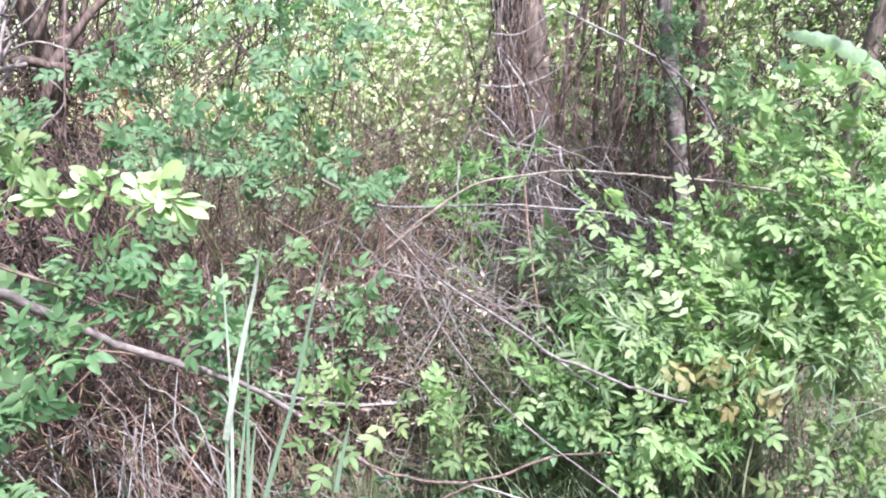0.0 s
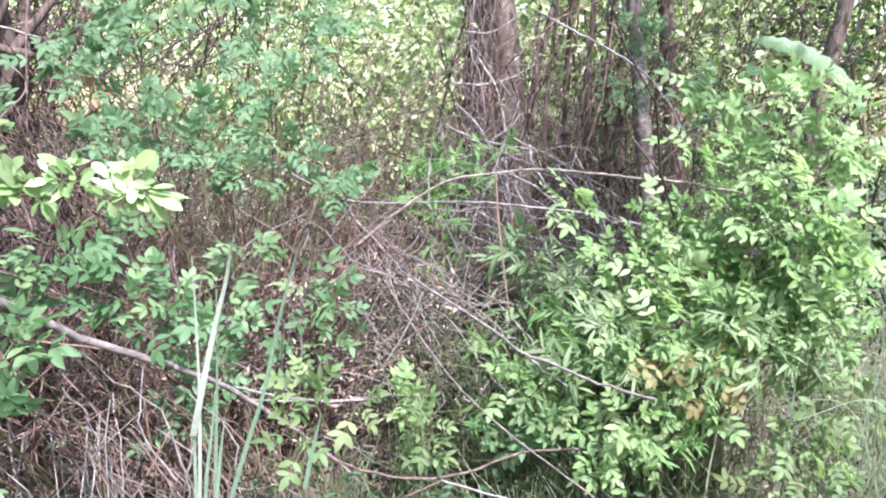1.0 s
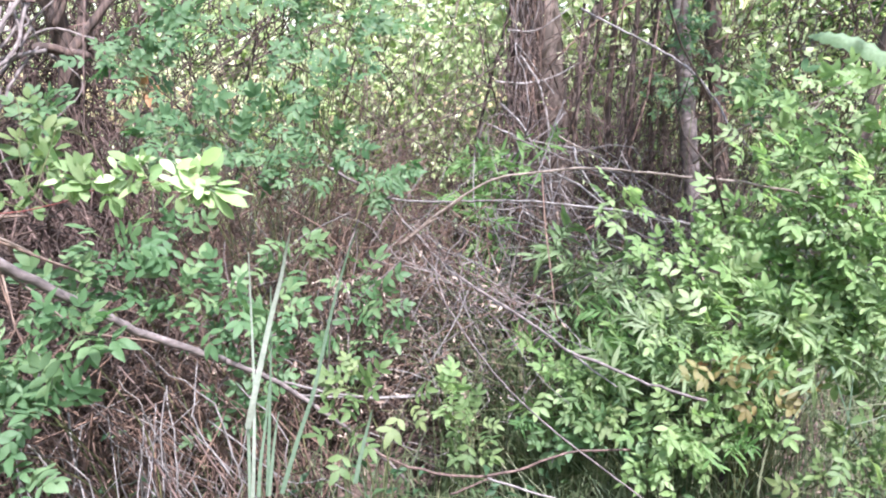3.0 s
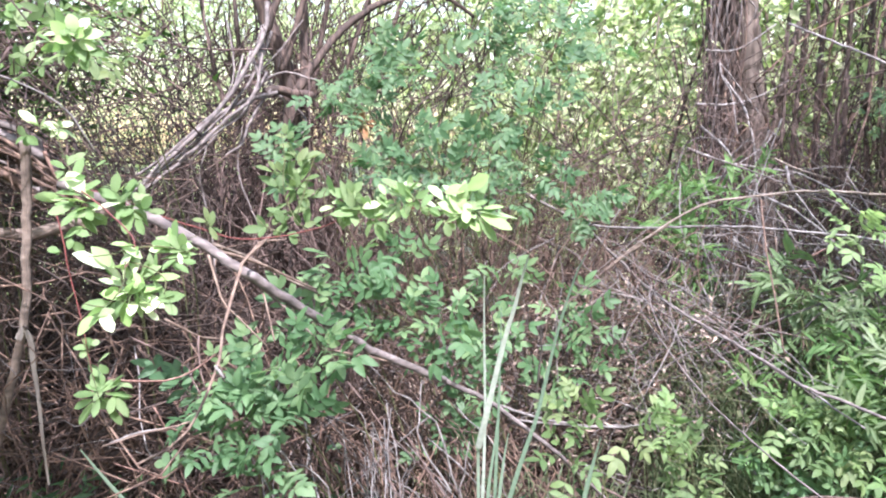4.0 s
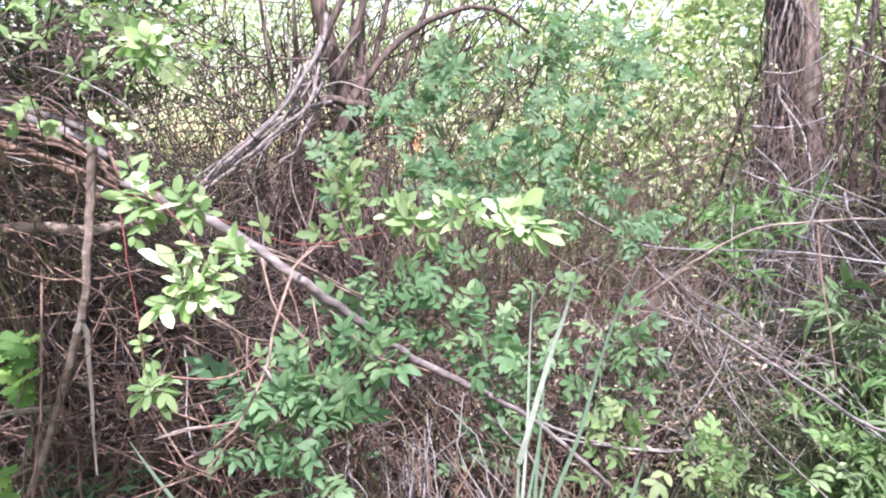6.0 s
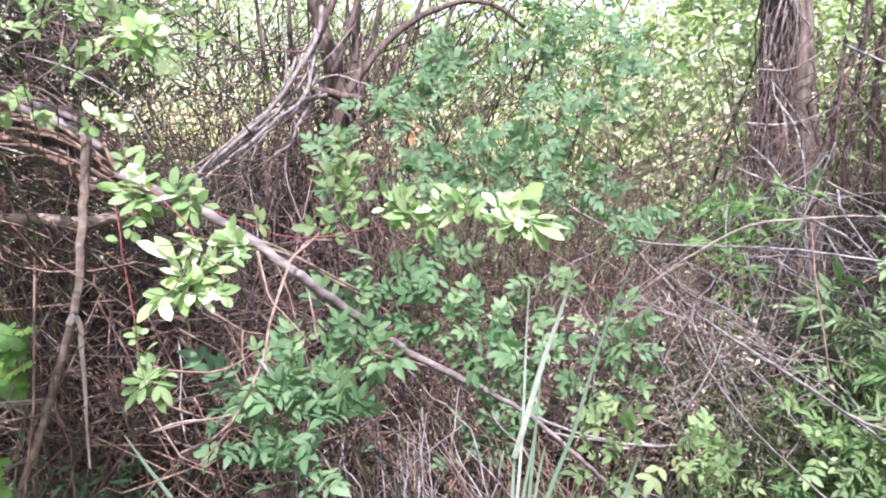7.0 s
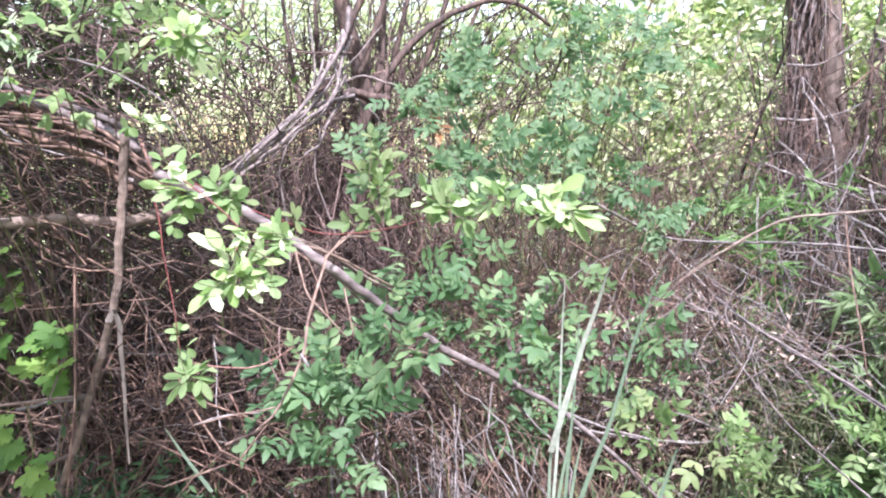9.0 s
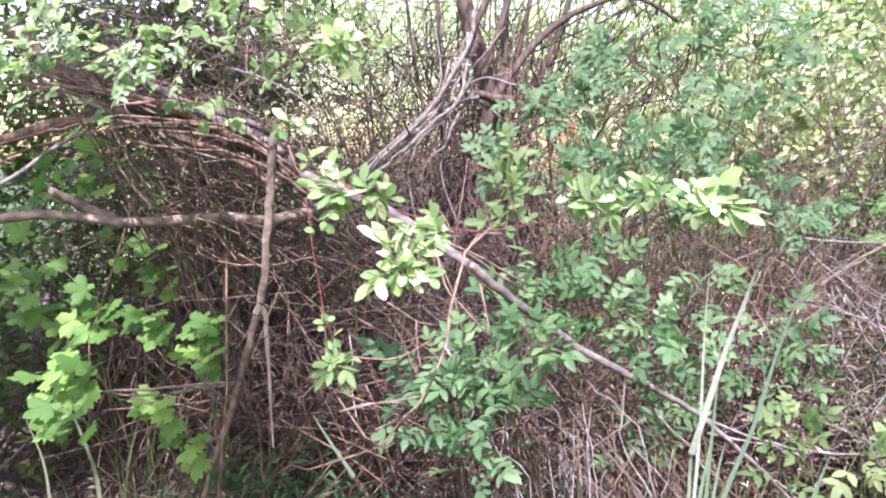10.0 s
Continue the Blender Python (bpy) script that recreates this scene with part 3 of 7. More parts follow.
stalk(BENT_LIMB, 'branch', [(-1.771, 1.878, 1.471), (-1.884, 1.885, 1.549), (-2.043, 1.872, 1.664), (-2.228, 1.782, 1.719), (-2.411, 1.689, 1.745), (-2.627, 1.571, 1.703), (-2.841, 1.450, 1.628)], 0.032, 0.02, BARK_BROWN)
stalk(BENT_LIMB, 'twig', [(-1.683, 1.398, 1.818), (-1.644, 1.445, 1.806), (-1.574, 1.506, 1.770), (-1.514, 1.559, 1.717), (-1.465, 1.600, 1.605)], 0.0034, 0.002, TWIG_PALE)
stalk(BENT_LIMB, 'twig', [(-1.577, 1.459, 1.863), (-1.605, 1.437, 1.806), (-1.662, 1.401, 1.752)], 0.0036, 0.002, TWIG_BROWN)
stalk(BENT_LIMB, 'twig', [(-2.121, 1.016, 1.489), (-2.123, 1.096, 1.536), (-2.128, 1.176, 1.590), (-2.113, 1.265, 1.637)], 0.006, 0.005, TWIG_PALE)
stalk(BENT_LIMB, 'twig', [(-2.196, 1.568, 1.693), (-2.134, 1.593, 1.628), (-2.065, 1.625, 1.595), (-1.962, 1.675, 1.564)], 0.004, 0.003, TWIG_PALE)
stalk(BENT_LIMB, 'twig', [(-2.308, 1.515, 1.739), (-2.159, 1.596, 1.763), (-2.024, 1.665, 1.750), (-1.939, 1.708, 1.734)], 0.006, 0.004, TWIG_RED)
stalk(BENT_LIMB, 'twig', [(-1.648, 1.618, 1.610), (-1.621, 1.624, 1.538), (-1.587, 1.635, 1.487)], 0.006, 0.004, TWIG_RED)
stalk(BENT_LIMB, 'limb', [(-1.727, 1.843, 1.463), (-1.839, 1.816, 1.568), (-1.978, 1.774, 1.669), (-2.168, 1.700, 1.725), (-2.363, 1.604, 1.767), (-2.571, 1.492, 1.745)], 0.009, 0.0054, BARK_BROWN)
stalk(BENT_LIMB, 'limb', [(-1.706, 1.800, 1.483), (-1.812, 1.756, 1.585), (-1.935, 1.702, 1.672), (-2.104, 1.617, 1.694), (-2.307, 1.513, 1.710), (-2.538, 1.384, 1.651)], 0.007, 0.0042, BARK_BROWN)
stalk(BENT_LIMB, 'limb', [(-1.687, 1.806, 1.445), (-1.776, 1.770, 1.538), (-1.881, 1.723, 1.609), (-2.018, 1.656, 1.648), (-2.203, 1.562, 1.668)], 0.008, 0.0048, BARK_BROWN)
stalk(BENT_LIMB, 'limb', [(-1.818, 1.912, 1.490), (-1.963, 1.871, 1.623), (-2.142, 1.807, 1.714), (-2.339, 1.728, 1.754), (-2.577, 1.607, 1.785), (-2.780, 1.506, 1.834)], 0.01, 0.006, BARK_BROWN)
stalk(BENT_LIMB, 'limb', [(-1.726, 1.737, 1.520), (-1.847, 1.686, 1.620), (-2.014, 1.605, 1.679), (-2.195, 1.510, 1.676), (-2.390, 1.403, 1.631), (-2.583, 1.294, 1.564)], 0.005, 0.003, BARK_BROWN)
stalk(BENT_LIMB, 'limb', [(-1.681, 1.753, 1.456), (-1.792, 1.704, 1.538), (-1.927, 1.640, 1.591), (-2.076, 1.564, 1.604), (-2.208, 1.497, 1.624)], 0.006, 0.0036, BARK_BROWN)
stalk(BENT_LIMB, 'limb', [(-2.137, 1.597, 1.675), (-2.293, 1.479, 1.689), (-2.424, 1.369, 1.653), (-2.566, 1.250, 1.595)], 0.007, 0.0042, BARK_BROWN)
stalk(BENT_LIMB, 'limb', [(-2.128, 1.664, 1.717), (-2.340, 1.541, 1.780), (-2.530, 1.427, 1.813), (-2.682, 1.328, 1.809)], 0.006, 0.0036, BARK_BROWN)
stalk(OLD_TREE, 'trunk', [(-1.786, 3.055, 0.179), (-1.767, 3.111, 0.632), (-1.747, 3.166, 1.085), (-1.703, 3.174, 1.510), (-1.669, 3.167, 1.827), (-1.698, 3.152, 2.029), (-1.749, 3.128, 2.210), (-1.789, 3.108, 2.398), (-1.830, 3.101, 2.712), (-1.826, 3.154, 3.193)], 0.05, 0.036, BARK_DARK)
stalk(OLD_TREE, 'limb', [(-1.615, 3.027, 1.842), (-1.528, 3.120, 2.020), (-1.437, 3.212, 2.176), (-1.303, 3.316, 2.308), (-1.137, 3.424, 2.386), (-1.002, 3.514, 2.381), (-0.860, 3.596, 2.286)], 0.022, 0.009, BARK_DARK)
stalk(OLD_TREE, 'limb', [(-1.581, 2.990, 1.882), (-1.487, 2.941, 1.871), (-1.430, 2.879, 1.859)], 0.022, 0.018, BARK_DARK)
stalk(OLD_TREE, 'limb', [(-1.644, 2.862, 1.879), (-1.596, 2.933, 1.897), (-1.556, 2.996, 1.862)], 0.02, 0.02, BARK_DARK)
stalk(OLD_TREE, 'limb', [(-1.624, 3.182, 1.828), (-1.615, 3.213, 2.089), (-1.620, 3.235, 2.309), (-1.612, 3.267, 2.584)], 0.022, 0.0154, BARK_DARK)
stalk(OLD_TREE, 'limb', [(-1.622, 3.294, 1.878), (-1.587, 3.337, 2.162), (-1.520, 3.405, 2.587)], 0.018, 0.0126, BARK_DARK)
stalk(OLD_TREE, 'limb', [(-1.670, 3.078, 1.993), (-1.615, 3.117, 2.181), (-1.551, 3.167, 2.449)], 0.02, 0.014, BARK_DARK)
stalk(OLD_TREE, 'limb', [(-1.530, 3.442, 1.976), (-1.446, 3.499, 2.239), (-1.351, 3.568, 2.589)], 0.016, 0.0112, BARK_DARK)
stalk(OLD_TREE, 'limb', [(-1.693, 2.982, 2.161), (-1.638, 3.017, 2.317), (-1.549, 3.070, 2.526)], 0.02, 0.014, BARK_DARK)
stalk(OLD_TREE, 'limb', [(-2.078, 3.243, 1.852), (-2.147, 3.251, 2.142), (-2.236, 3.268, 2.576)], 0.012, 0.0084, BARK_DARK)
stalk(OLD_TREE, 'limb', [(-1.958, 3.381, 1.772), (-2.059, 3.385, 2.129), (-2.110, 3.420, 2.606)], 0.014, 0.0098, BARK_DARK)
stalk(OLD_TREE, 'limb', [(-1.347, 3.621, 2.080), (-1.301, 3.662, 2.320), (-1.174, 3.741, 2.650)], 0.014, 0.0098, BARK_DARK)
stalk(OLD_TREE, 'dead_branch', [(-1.773, 2.139, 1.481), (-1.732, 2.270, 1.586), (-1.673, 2.409, 1.705), (-1.627, 2.545, 1.836), (-1.619, 2.668, 1.964), (-1.602, 2.796, 2.112), (-1.638, 2.906, 2.269)], 0.0066, 0.0096, BARK_DRY)
stalk(OLD_TREE, 'dead_branch', [(-1.759, 2.143, 1.473), (-1.686, 2.313, 1.591), (-1.617, 2.485, 1.737), (-1.578, 2.633, 1.839), (-1.602, 2.766, 2.000), (-1.657, 2.889, 2.168)], 0.00605, 0.0088, BARK_DRY)
stalk(OLD_TREE, 'dead_branch', [(-1.827, 2.178, 1.517), (-1.739, 2.353, 1.637), (-1.688, 2.516, 1.756), (-1.651, 2.677, 1.908), (-1.675, 2.818, 2.059)], 0.0044, 0.0064, BARK_DRY)
stalk(OLD_TREE, 'dead_branch', [(-1.709, 2.384, 1.583), (-1.602, 2.546, 1.764), (-1.574, 2.673, 1.875), (-1.645, 2.774, 2.046)], 0.00385, 0.0056, BARK_DRY)
stalk(OLD_TREE, 'dead_branch', [(-1.638, 2.516, 1.604), (-1.631, 2.630, 1.653), (-1.648, 2.741, 1.754), (-1.621, 2.871, 1.892)], 0.00495, 0.0072, BARK_DRY)
stalk(OLD_TREE, 'dead_branch', [(-1.745, 2.151, 1.508), (-1.729, 2.302, 1.625), (-1.682, 2.464, 1.745), (-1.657, 2.618, 1.867), (-1.684, 2.759, 2.026)], 0.00385, 0.0056, BARK_DRY)
stalk(OLD_TREE, 'dead_branch', [(-1.750, 2.094, 1.479), (-1.758, 2.235, 1.534), (-1.697, 2.406, 1.654), (-1.657, 2.572, 1.782), (-1.619, 2.740, 1.950), (-1.620, 2.899, 2.143)], 0.00495, 0.0072, BARK_DRY)
stalk(OLD_TREE, 'dead_branch', [(-1.692, 2.284, 1.582), (-1.628, 2.459, 1.696), (-1.594, 2.623, 1.797), (-1.588, 2.783, 1.954)], 0.0044, 0.0064, BARK_DRY)
stalk(OLD_TREE, 'dead_branch', [(-1.692, 2.399, 1.667), (-1.666, 2.565, 1.816), (-1.699, 2.712, 1.972), (-1.802, 2.842, 2.191)], 0.0033, 0.0048, BARK_DRY)
stalk(OLD_TREE, 'dead_branch', [(-1.670, 2.858, 1.916), (-1.600, 2.941, 1.974), (-1.473, 3.033, 1.944)], 0.0044, 0.0064, BARK_DRY)
stalk(OLD_TREE, 'dead_branch', [(-1.661, 3.004, 2.265), (-1.728, 2.965, 2.108), (-1.683, 2.963, 1.953), (-1.591, 2.980, 1.825)], 0.00495, 0.0072, BARK_DRY)
stalk(OLD_TREE, 'dead_branch', [(-1.579, 3.135, 2.234), (-1.643, 3.027, 2.089), (-1.705, 2.923, 1.975), (-1.766, 2.827, 1.940)], 0.00385, 0.0056, BARK_DRY)
stalk(OLD_TREE, 'dead_branch', [(-1.592, 2.983, 1.851), (-1.499, 2.968, 1.747), (-1.575, 2.892, 1.616), (-1.603, 2.837, 1.515)], 0.0033, 0.0048, BARK_DRY)
stalk(OLD_TREE, 'dead_branch', [(-1.650, 2.411, 1.650), (-1.656, 2.360, 1.518), (-1.597, 2.323, 1.326), (-1.561, 2.282, 1.160)], 0.00275, 0.004, BARK_DRY)
stalk(OLD_TREE, 'dead_branch', [(-1.630, 2.638, 1.728), (-1.627, 2.584, 1.540), (-1.546, 2.556, 1.357), (-1.493, 2.529, 1.269)], 0.0022, 0.0032, BARK_DRY)
stalk(OLD_TREE, 'dead_branch', [(-1.770, 2.252, 1.538), (-1.752, 2.449, 1.669), (-1.674, 2.668, 1.813), (-1.596, 2.878, 1.879)], 0.0066, 0.0096, BARK_DRY)
stalk(SHAGGY_TREE, 'trunk', [(0.724, 4.629, 0.504), (0.676, 4.696, 1.034), (0.644, 4.766, 1.537), (0.585, 4.808, 2.111), (0.532, 4.841, 2.583), (0.473, 4.883, 3.156), (0.407, 4.926, 3.763)], 0.112, 0.085, BARK_TAN)
stalk(SHAGGY_TREE, 'trunk', [(0.514, 4.613, 0.3), (0.469, 4.669, 1.304), (0.421, 4.717, 1.963), (0.391, 4.753, 2.425), (0.330, 4.793, 3.018), (0.240, 4.827, 3.610)], 0.075, 0.035, BARK_DARK)
stalk(SHAGGY_TREE, 'limb', [(0.753, 4.909, 1.538), (0.828, 4.991, 2.057), (0.940, 5.073, 2.474), (1.020, 5.145, 2.890)], 0.03, 0.02, BARK_TAN)
stalk(SLIM_TREE, 'trunk', [(1.510, 4.475, 0.951), (1.466, 4.538, 1.368), (1.432, 4.603, 1.785), (1.392, 4.677, 2.271), (1.352, 4.763, 2.826), (1.291, 4.876, 3.556)], 0.055, 0.045, BARK_GREY)
stalk(SLIM_TREE_B, 'trunk', [(1.829, 4.931, 0.886), (1.778, 5.062, 1.727), (1.742, 5.168, 2.415), (1.706, 5.299, 3.256), (1.677, 5.406, 3.944)], 0.06, 0.045, BARK_DARK)
stalk(SLIM_TREE_C, 'trunk', [(2.511, 4.699, 0.895), (2.578, 4.712, 1.420), (2.618, 4.680, 1.927), (2.660, 4.608, 2.335), (2.678, 4.526, 2.684), (2.651, 4.421, 3.094)], 0.055, 0.045, BARK_TAN)
stalk(STEM_CLUSTER, 'stem', [(1.111, 4.660, 1.257), (1.123, 4.734, 1.723), (1.143, 4.813, 2.225), (1.189, 4.916, 2.870)], 0.0180, 0.0135, BARK_DARK, wob=0.6)
stalk(STEM_CLUSTER, 'stem', [(1.315, 4.868, 1.241), (1.298, 4.949, 1.765), (1.323, 5.038, 2.327), (1.378, 5.134, 2.925)], 0.0168, 0.0126, BARK_DARK, wob=0.6)
stalk(STEM_CLUSTER, 'stem', [(0.984, 4.773, 1.361), (1.000, 4.860, 1.910), (1.039, 4.948, 2.460), (1.093, 5.019, 2.899)], 0.0210, 0.0158, BARK_DARK, wob=0.6)
stalk(STEM_CLUSTER, 'stem', [(0.842, 4.651, 1.259), (0.851, 4.730, 1.761), (0.908, 4.817, 2.299), (0.946, 4.908, 2.872)], 0.0150, 0.0112, BARK_DARK, wob=0.6)
stalk(STEM_CLUSTER, 'stem', [(1.463, 5.085, 1.304), (1.433, 5.176, 1.889), (1.459, 5.263, 2.435), (1.428, 5.335, 2.903)], 0.0144, 0.0108, BARK_DARK, wob=0.6)
stalk(STEM_CLUSTER, 'stem', [(1.318, 5.275, 1.254), (1.169, 5.378, 1.945), (1.109, 5.471, 2.554), (1.028, 5.532, 2.960)], 0.0120, 0.0090, BARK_DARK, wob=0.6)
stalk(STEM_CLUSTER, 'stem', [(0.716, 4.462, 1.377), (0.752, 4.528, 1.788), (0.771, 4.604, 2.268), (0.824, 4.682, 2.748)], 0.0120, 0.0090, BARK_DARK, wob=0.6)
stalk(STEM_CLUSTER, 'stem', [(1.012, 4.579, 1.405), (1.067, 4.647, 1.825), (1.122, 4.709, 2.211), (1.123, 4.786, 2.702)], 0.0132, 0.0099, BARK_DARK, wob=0.6)
stalk(PALE_CANE, 'stem', [(-0.222, 2.963, 1.069), (-0.133, 2.920, 1.164), (-0.013, 2.880, 1.266), (0.157, 2.843, 1.383), (0.310, 2.794, 1.424), (0.520, 2.745, 1.449), (0.700, 2.599, 1.445), (0.819, 2.450, 1.438), (0.973, 2.302, 1.430), (1.167, 2.151, 1.392)], 0.0055, 0.004, CANE)
stalk(PALE_CANE_B, 'stem', [(-0.596, 3.311, 1.438), (-0.265, 3.148, 1.292), (0.039, 3.007, 1.292), (0.225, 2.890, 1.309), (0.396, 2.770, 1.315), (0.716, 2.651, 1.291), (0.866, 2.527, 1.270)], 0.0055, 0.004, TWIG_PALE)
stalk(DIAGONAL_TWIG, 'stem', [(-0.648, 3.316, 1.477), (-0.486, 3.206, 1.387), (-0.307, 3.099, 1.309), (-0.144, 2.921, 1.187), (-0.030, 2.747, 1.100), (0.094, 2.576, 1.035), (0.252, 2.407, 0.972), (0.355, 2.254, 0.937), (0.392, 2.103, 0.935), (0.494, 2.002, 0.918), (0.585, 1.903, 0.908), (0.717, 1.805, 0.898)], 0.007, 0.004, BARK_DRY)
stalk(DIAGONAL_TWIG, 'twig', [(-0.054, 2.870, 1.085), (-0.033, 2.681, 1.002), (0.075, 2.489, 0.885), (0.183, 2.301, 0.792), (0.250, 2.123, 0.774), (0.354, 2.032, 0.708), (0.474, 1.942, 0.646), (0.584, 1.853, 0.592)], 0.0038, 0.0025, BARK_GREY)
stalk(DIAGONAL_TWIG, 'twig', [(0.385, 2.113, 0.939), (0.453, 2.054, 0.900), (0.526, 1.995, 0.861)], 0.004, 0.002, TWIG_PALE)
stalk(RED_STEM, 'stem', [(-0.255, 2.102, 0.652), (-0.183, 2.077, 0.608), (-0.077, 2.053, 0.572), (0.094, 2.031, 0.554), (0.246, 2.017, 0.584), (0.395, 2.009, 0.650), (0.575, 1.993, 0.672)], 0.005, 0.0035, TWIG_BROWN)
stalk(RED_STEM, 'twig', [(0.052, 2.023, 0.500), (0.128, 2.027, 0.531), (0.196, 2.031, 0.566)], 0.004, 0.003, TWIG_BROWN)
stalk(RED_STEM, 'twig', [(0.162, 2.002, 0.566), (0.262, 1.986, 0.543), (0.394, 1.970, 0.513)], 0.004, 0.003, TWIG_PALE)
stalk(DRY_TWIGS, 'twig', [(-0.130, 2.922, 0.632), (0.028, 2.912, 0.705), (0.232, 2.914, 0.737), (0.447, 2.915, 0.731)], 0.005, 0.003, TWIG_RED)
stalk(DRY_TWIGS, 'twig', [(-0.139, 2.915, 0.605), (0.050, 2.918, 0.692), (0.253, 2.919, 0.725), (0.428, 2.907, 0.718)], 0.005, 0.003, TWIG_RED)
stalk(DRY_TWIGS, 'twig', [(-0.076, 3.044, 0.620), (0.141, 3.055, 0.695), (0.351, 3.055, 0.695), (0.510, 3.037, 0.681)], 0.005, 0.003, TWIG_RED)
stalk(DRY_TWIGS, 'twig', [(-0.483, 2.381, 0.664), (-0.260, 2.487, 0.621), (-0.012, 2.604, 0.600), (0.319, 2.751, 0.601)], 0.005, 0.003, TWIG_PALE)
stalk(DRY_TWIGS, 'twig', [(-0.488, 2.180, 0.784), (-0.321, 2.307, 0.698), (-0.107, 2.453, 0.639), (0.155, 2.621, 0.642), (0.358, 2.763, 0.589)], 0.005, 0.003, TWIG_PALE)
stalk(DRY_TWIGS, 'twig', [(-0.119, 2.726, 0.756), (0.041, 2.669, 0.707), (0.192, 2.605, 0.625), (0.328, 2.539, 0.570)], 0.005, 0.003, TWIG_PALE)
stalk(BARE_SHOOTS, 'twig', [(0.190, 3.875, 1.622), (0.338, 3.830, 1.561), (0.512, 3.789, 1.520), (0.653, 3.751, 1.502), (0.791, 3.705, 1.439), (0.883, 3.657, 1.369)], 0.007, 0.004, TWIG_PALE)
stalk(BARE_SHOOTS, 'twig', [(0.221, 3.911, 1.847), (0.372, 3.949, 1.842), (0.512, 3.992, 1.870), (0.684, 4.047, 1.962)], 0.007, 0.004, TWIG_PALE)
stalk(BARE_SHOOTS, 'twig', [(0.361, 4.041, 1.995), (0.462, 3.941, 1.823), (0.500, 3.834, 1.613), (0.512, 3.713, 1.325), (0.541, 3.595, 1.050)], 0.007, 0.004, TWIG_PALE)
stalk(BARE_SHOOTS, 'twig', [(0.699, 4.197, 2.268), (0.866, 4.063, 2.155), (1.081, 3.928, 2.018), (1.223, 3.791, 1.889), (1.312, 3.647, 1.727), (1.339, 3.507, 1.602), (1.500, 3.488, 1.442)], 0.007, 0.004, TWIG_PALE)
stalk(BARE_SHOOTS, 'twig', [(0.250, 3.894, 1.734), (0.364, 3.778, 1.613), (0.443, 3.653, 1.443), (0.490, 3.524, 1.256)], 0.007, 0.004, TWIG_PALE)
stalk(BARE_SHOOTS, 'twig', [(0.601, 3.571, 1.528), (0.615, 3.453, 1.423), (0.731, 3.328, 1.246)], 0.007, 0.004, TWIG_PALE)
stalk(BARE_SHOOTS, 'twig', [(0.427, 3.447, 1.425), (0.641, 3.438, 1.317), (0.828, 3.419, 1.156), (0.962, 3.411, 1.075)], 0.007, 0.004, TWIG_PALE)
stalk(BARE_SHOOTS, 'twig', [(0.346, 3.411, 1.213), (0.560, 3.401, 1.105), (0.828, 3.406, 1.076), (1.016, 3.409, 1.048)], 0.007, 0.004, TWIG_PALE)
stalk(BARE_SHOOTS, 'twig', [(0.738, 3.213, 1.156), (0.864, 3.206, 1.080), (1.040, 3.200, 1.004)], 0.007, 0.004, TWIG_PALE)
stalk(BARE_SHOOTS, 'twig', [(0.288, 4.163, 2.147), (0.446, 4.168, 2.146), (0.636, 4.195, 2.269)], 0.007, 0.004, TWIG_PALE)
stalk(BARE_SHOOTS, 'twig', [(0.285, 3.260, 1.560), (0.476, 3.154, 1.481), (0.702, 3.045, 1.382), (0.866, 2.927, 1.240), (0.974, 2.804, 1.076)], 0.0038, 0.002, BARK_DRY)
stalk(BARE_SHOOTS, 'twig', [(0.329, 3.130, 1.366), (0.560, 3.025, 1.289), (0.774, 2.908, 1.139), (0.885, 2.789, 1.000)], 0.0038, 0.002, BARK_DRY)
stalk(BARE_SHOOTS, 'twig', [(0.745, 3.167, 1.508), (0.801, 3.009, 1.348), (0.827, 2.849, 1.182), (0.837, 2.678, 0.947)], 0.0038, 0.002, BARK_DRY)
stalk(BARE_SHOOTS, 'twig', [(0.583, 3.006, 1.161), (0.745, 2.869, 1.111), (0.911, 2.735, 1.084), (1.058, 2.594, 1.009)], 0.0038, 0.002, BARK_DRY)
stalk(BARE_SHOOTS, 'twig', [(0.386, 2.893, 1.131), (0.520, 2.978, 1.212), (0.684, 3.076, 1.368), (0.770, 3.176, 1.556)], 0.0038, 0.002, BARK_DRY)
stalk(BARE_SHOOTS, 'twig', [(0.271, 2.896, 1.177), (0.425, 2.825, 1.119), (0.549, 2.746, 1.021), (0.667, 2.665, 0.907)], 0.0038, 0.002, BARK_DRY)
stalk(BARE_SHOOTS, 'twig', [(0.465, 3.035, 1.372), (0.573, 2.939, 1.170), (0.631, 2.847, 1.000), (0.642, 2.755, 0.839)], 0.0038, 0.002, BARK_DRY)
stalk(BARE_SHOOTS, 'twig', [(0.560, 3.049, 1.442), (0.759, 2.983, 1.409), (0.926, 2.906, 1.310), (1.041, 2.837, 1.272)], 0.0038, 0.002, BARK_DRY)
stalk(BARE_SHOOTS, 'twig', [(0.228, 3.008, 1.257), (0.391, 2.984, 1.278), (0.574, 2.950, 1.239), (0.775, 2.927, 1.259)], 0.0038, 0.002, BARK_DRY)
stalk(ORANGE_CANE, 'stem', [(0.935, 2.763, 1.473), (0.996, 2.700, 1.541), (1.103, 2.642, 1.626), (1.271, 2.581, 1.687), (1.370, 2.520, 1.761)], 0.0055, 0.004, CANE)
stalk(ORANGE_CANE, 'stem', [(0.977, 2.762, 1.452), (1.057, 2.729, 1.546), (1.122, 2.691, 1.613)], 0.0055, 0.004, CANE)
stalk(ORANGE_CANE, 'stem', [(1.084, 2.570, 1.499), (1.136, 2.514, 1.561), (1.222, 2.465, 1.658), (1.301, 2.418, 1.772)], 0.0055, 0.004, CANE)
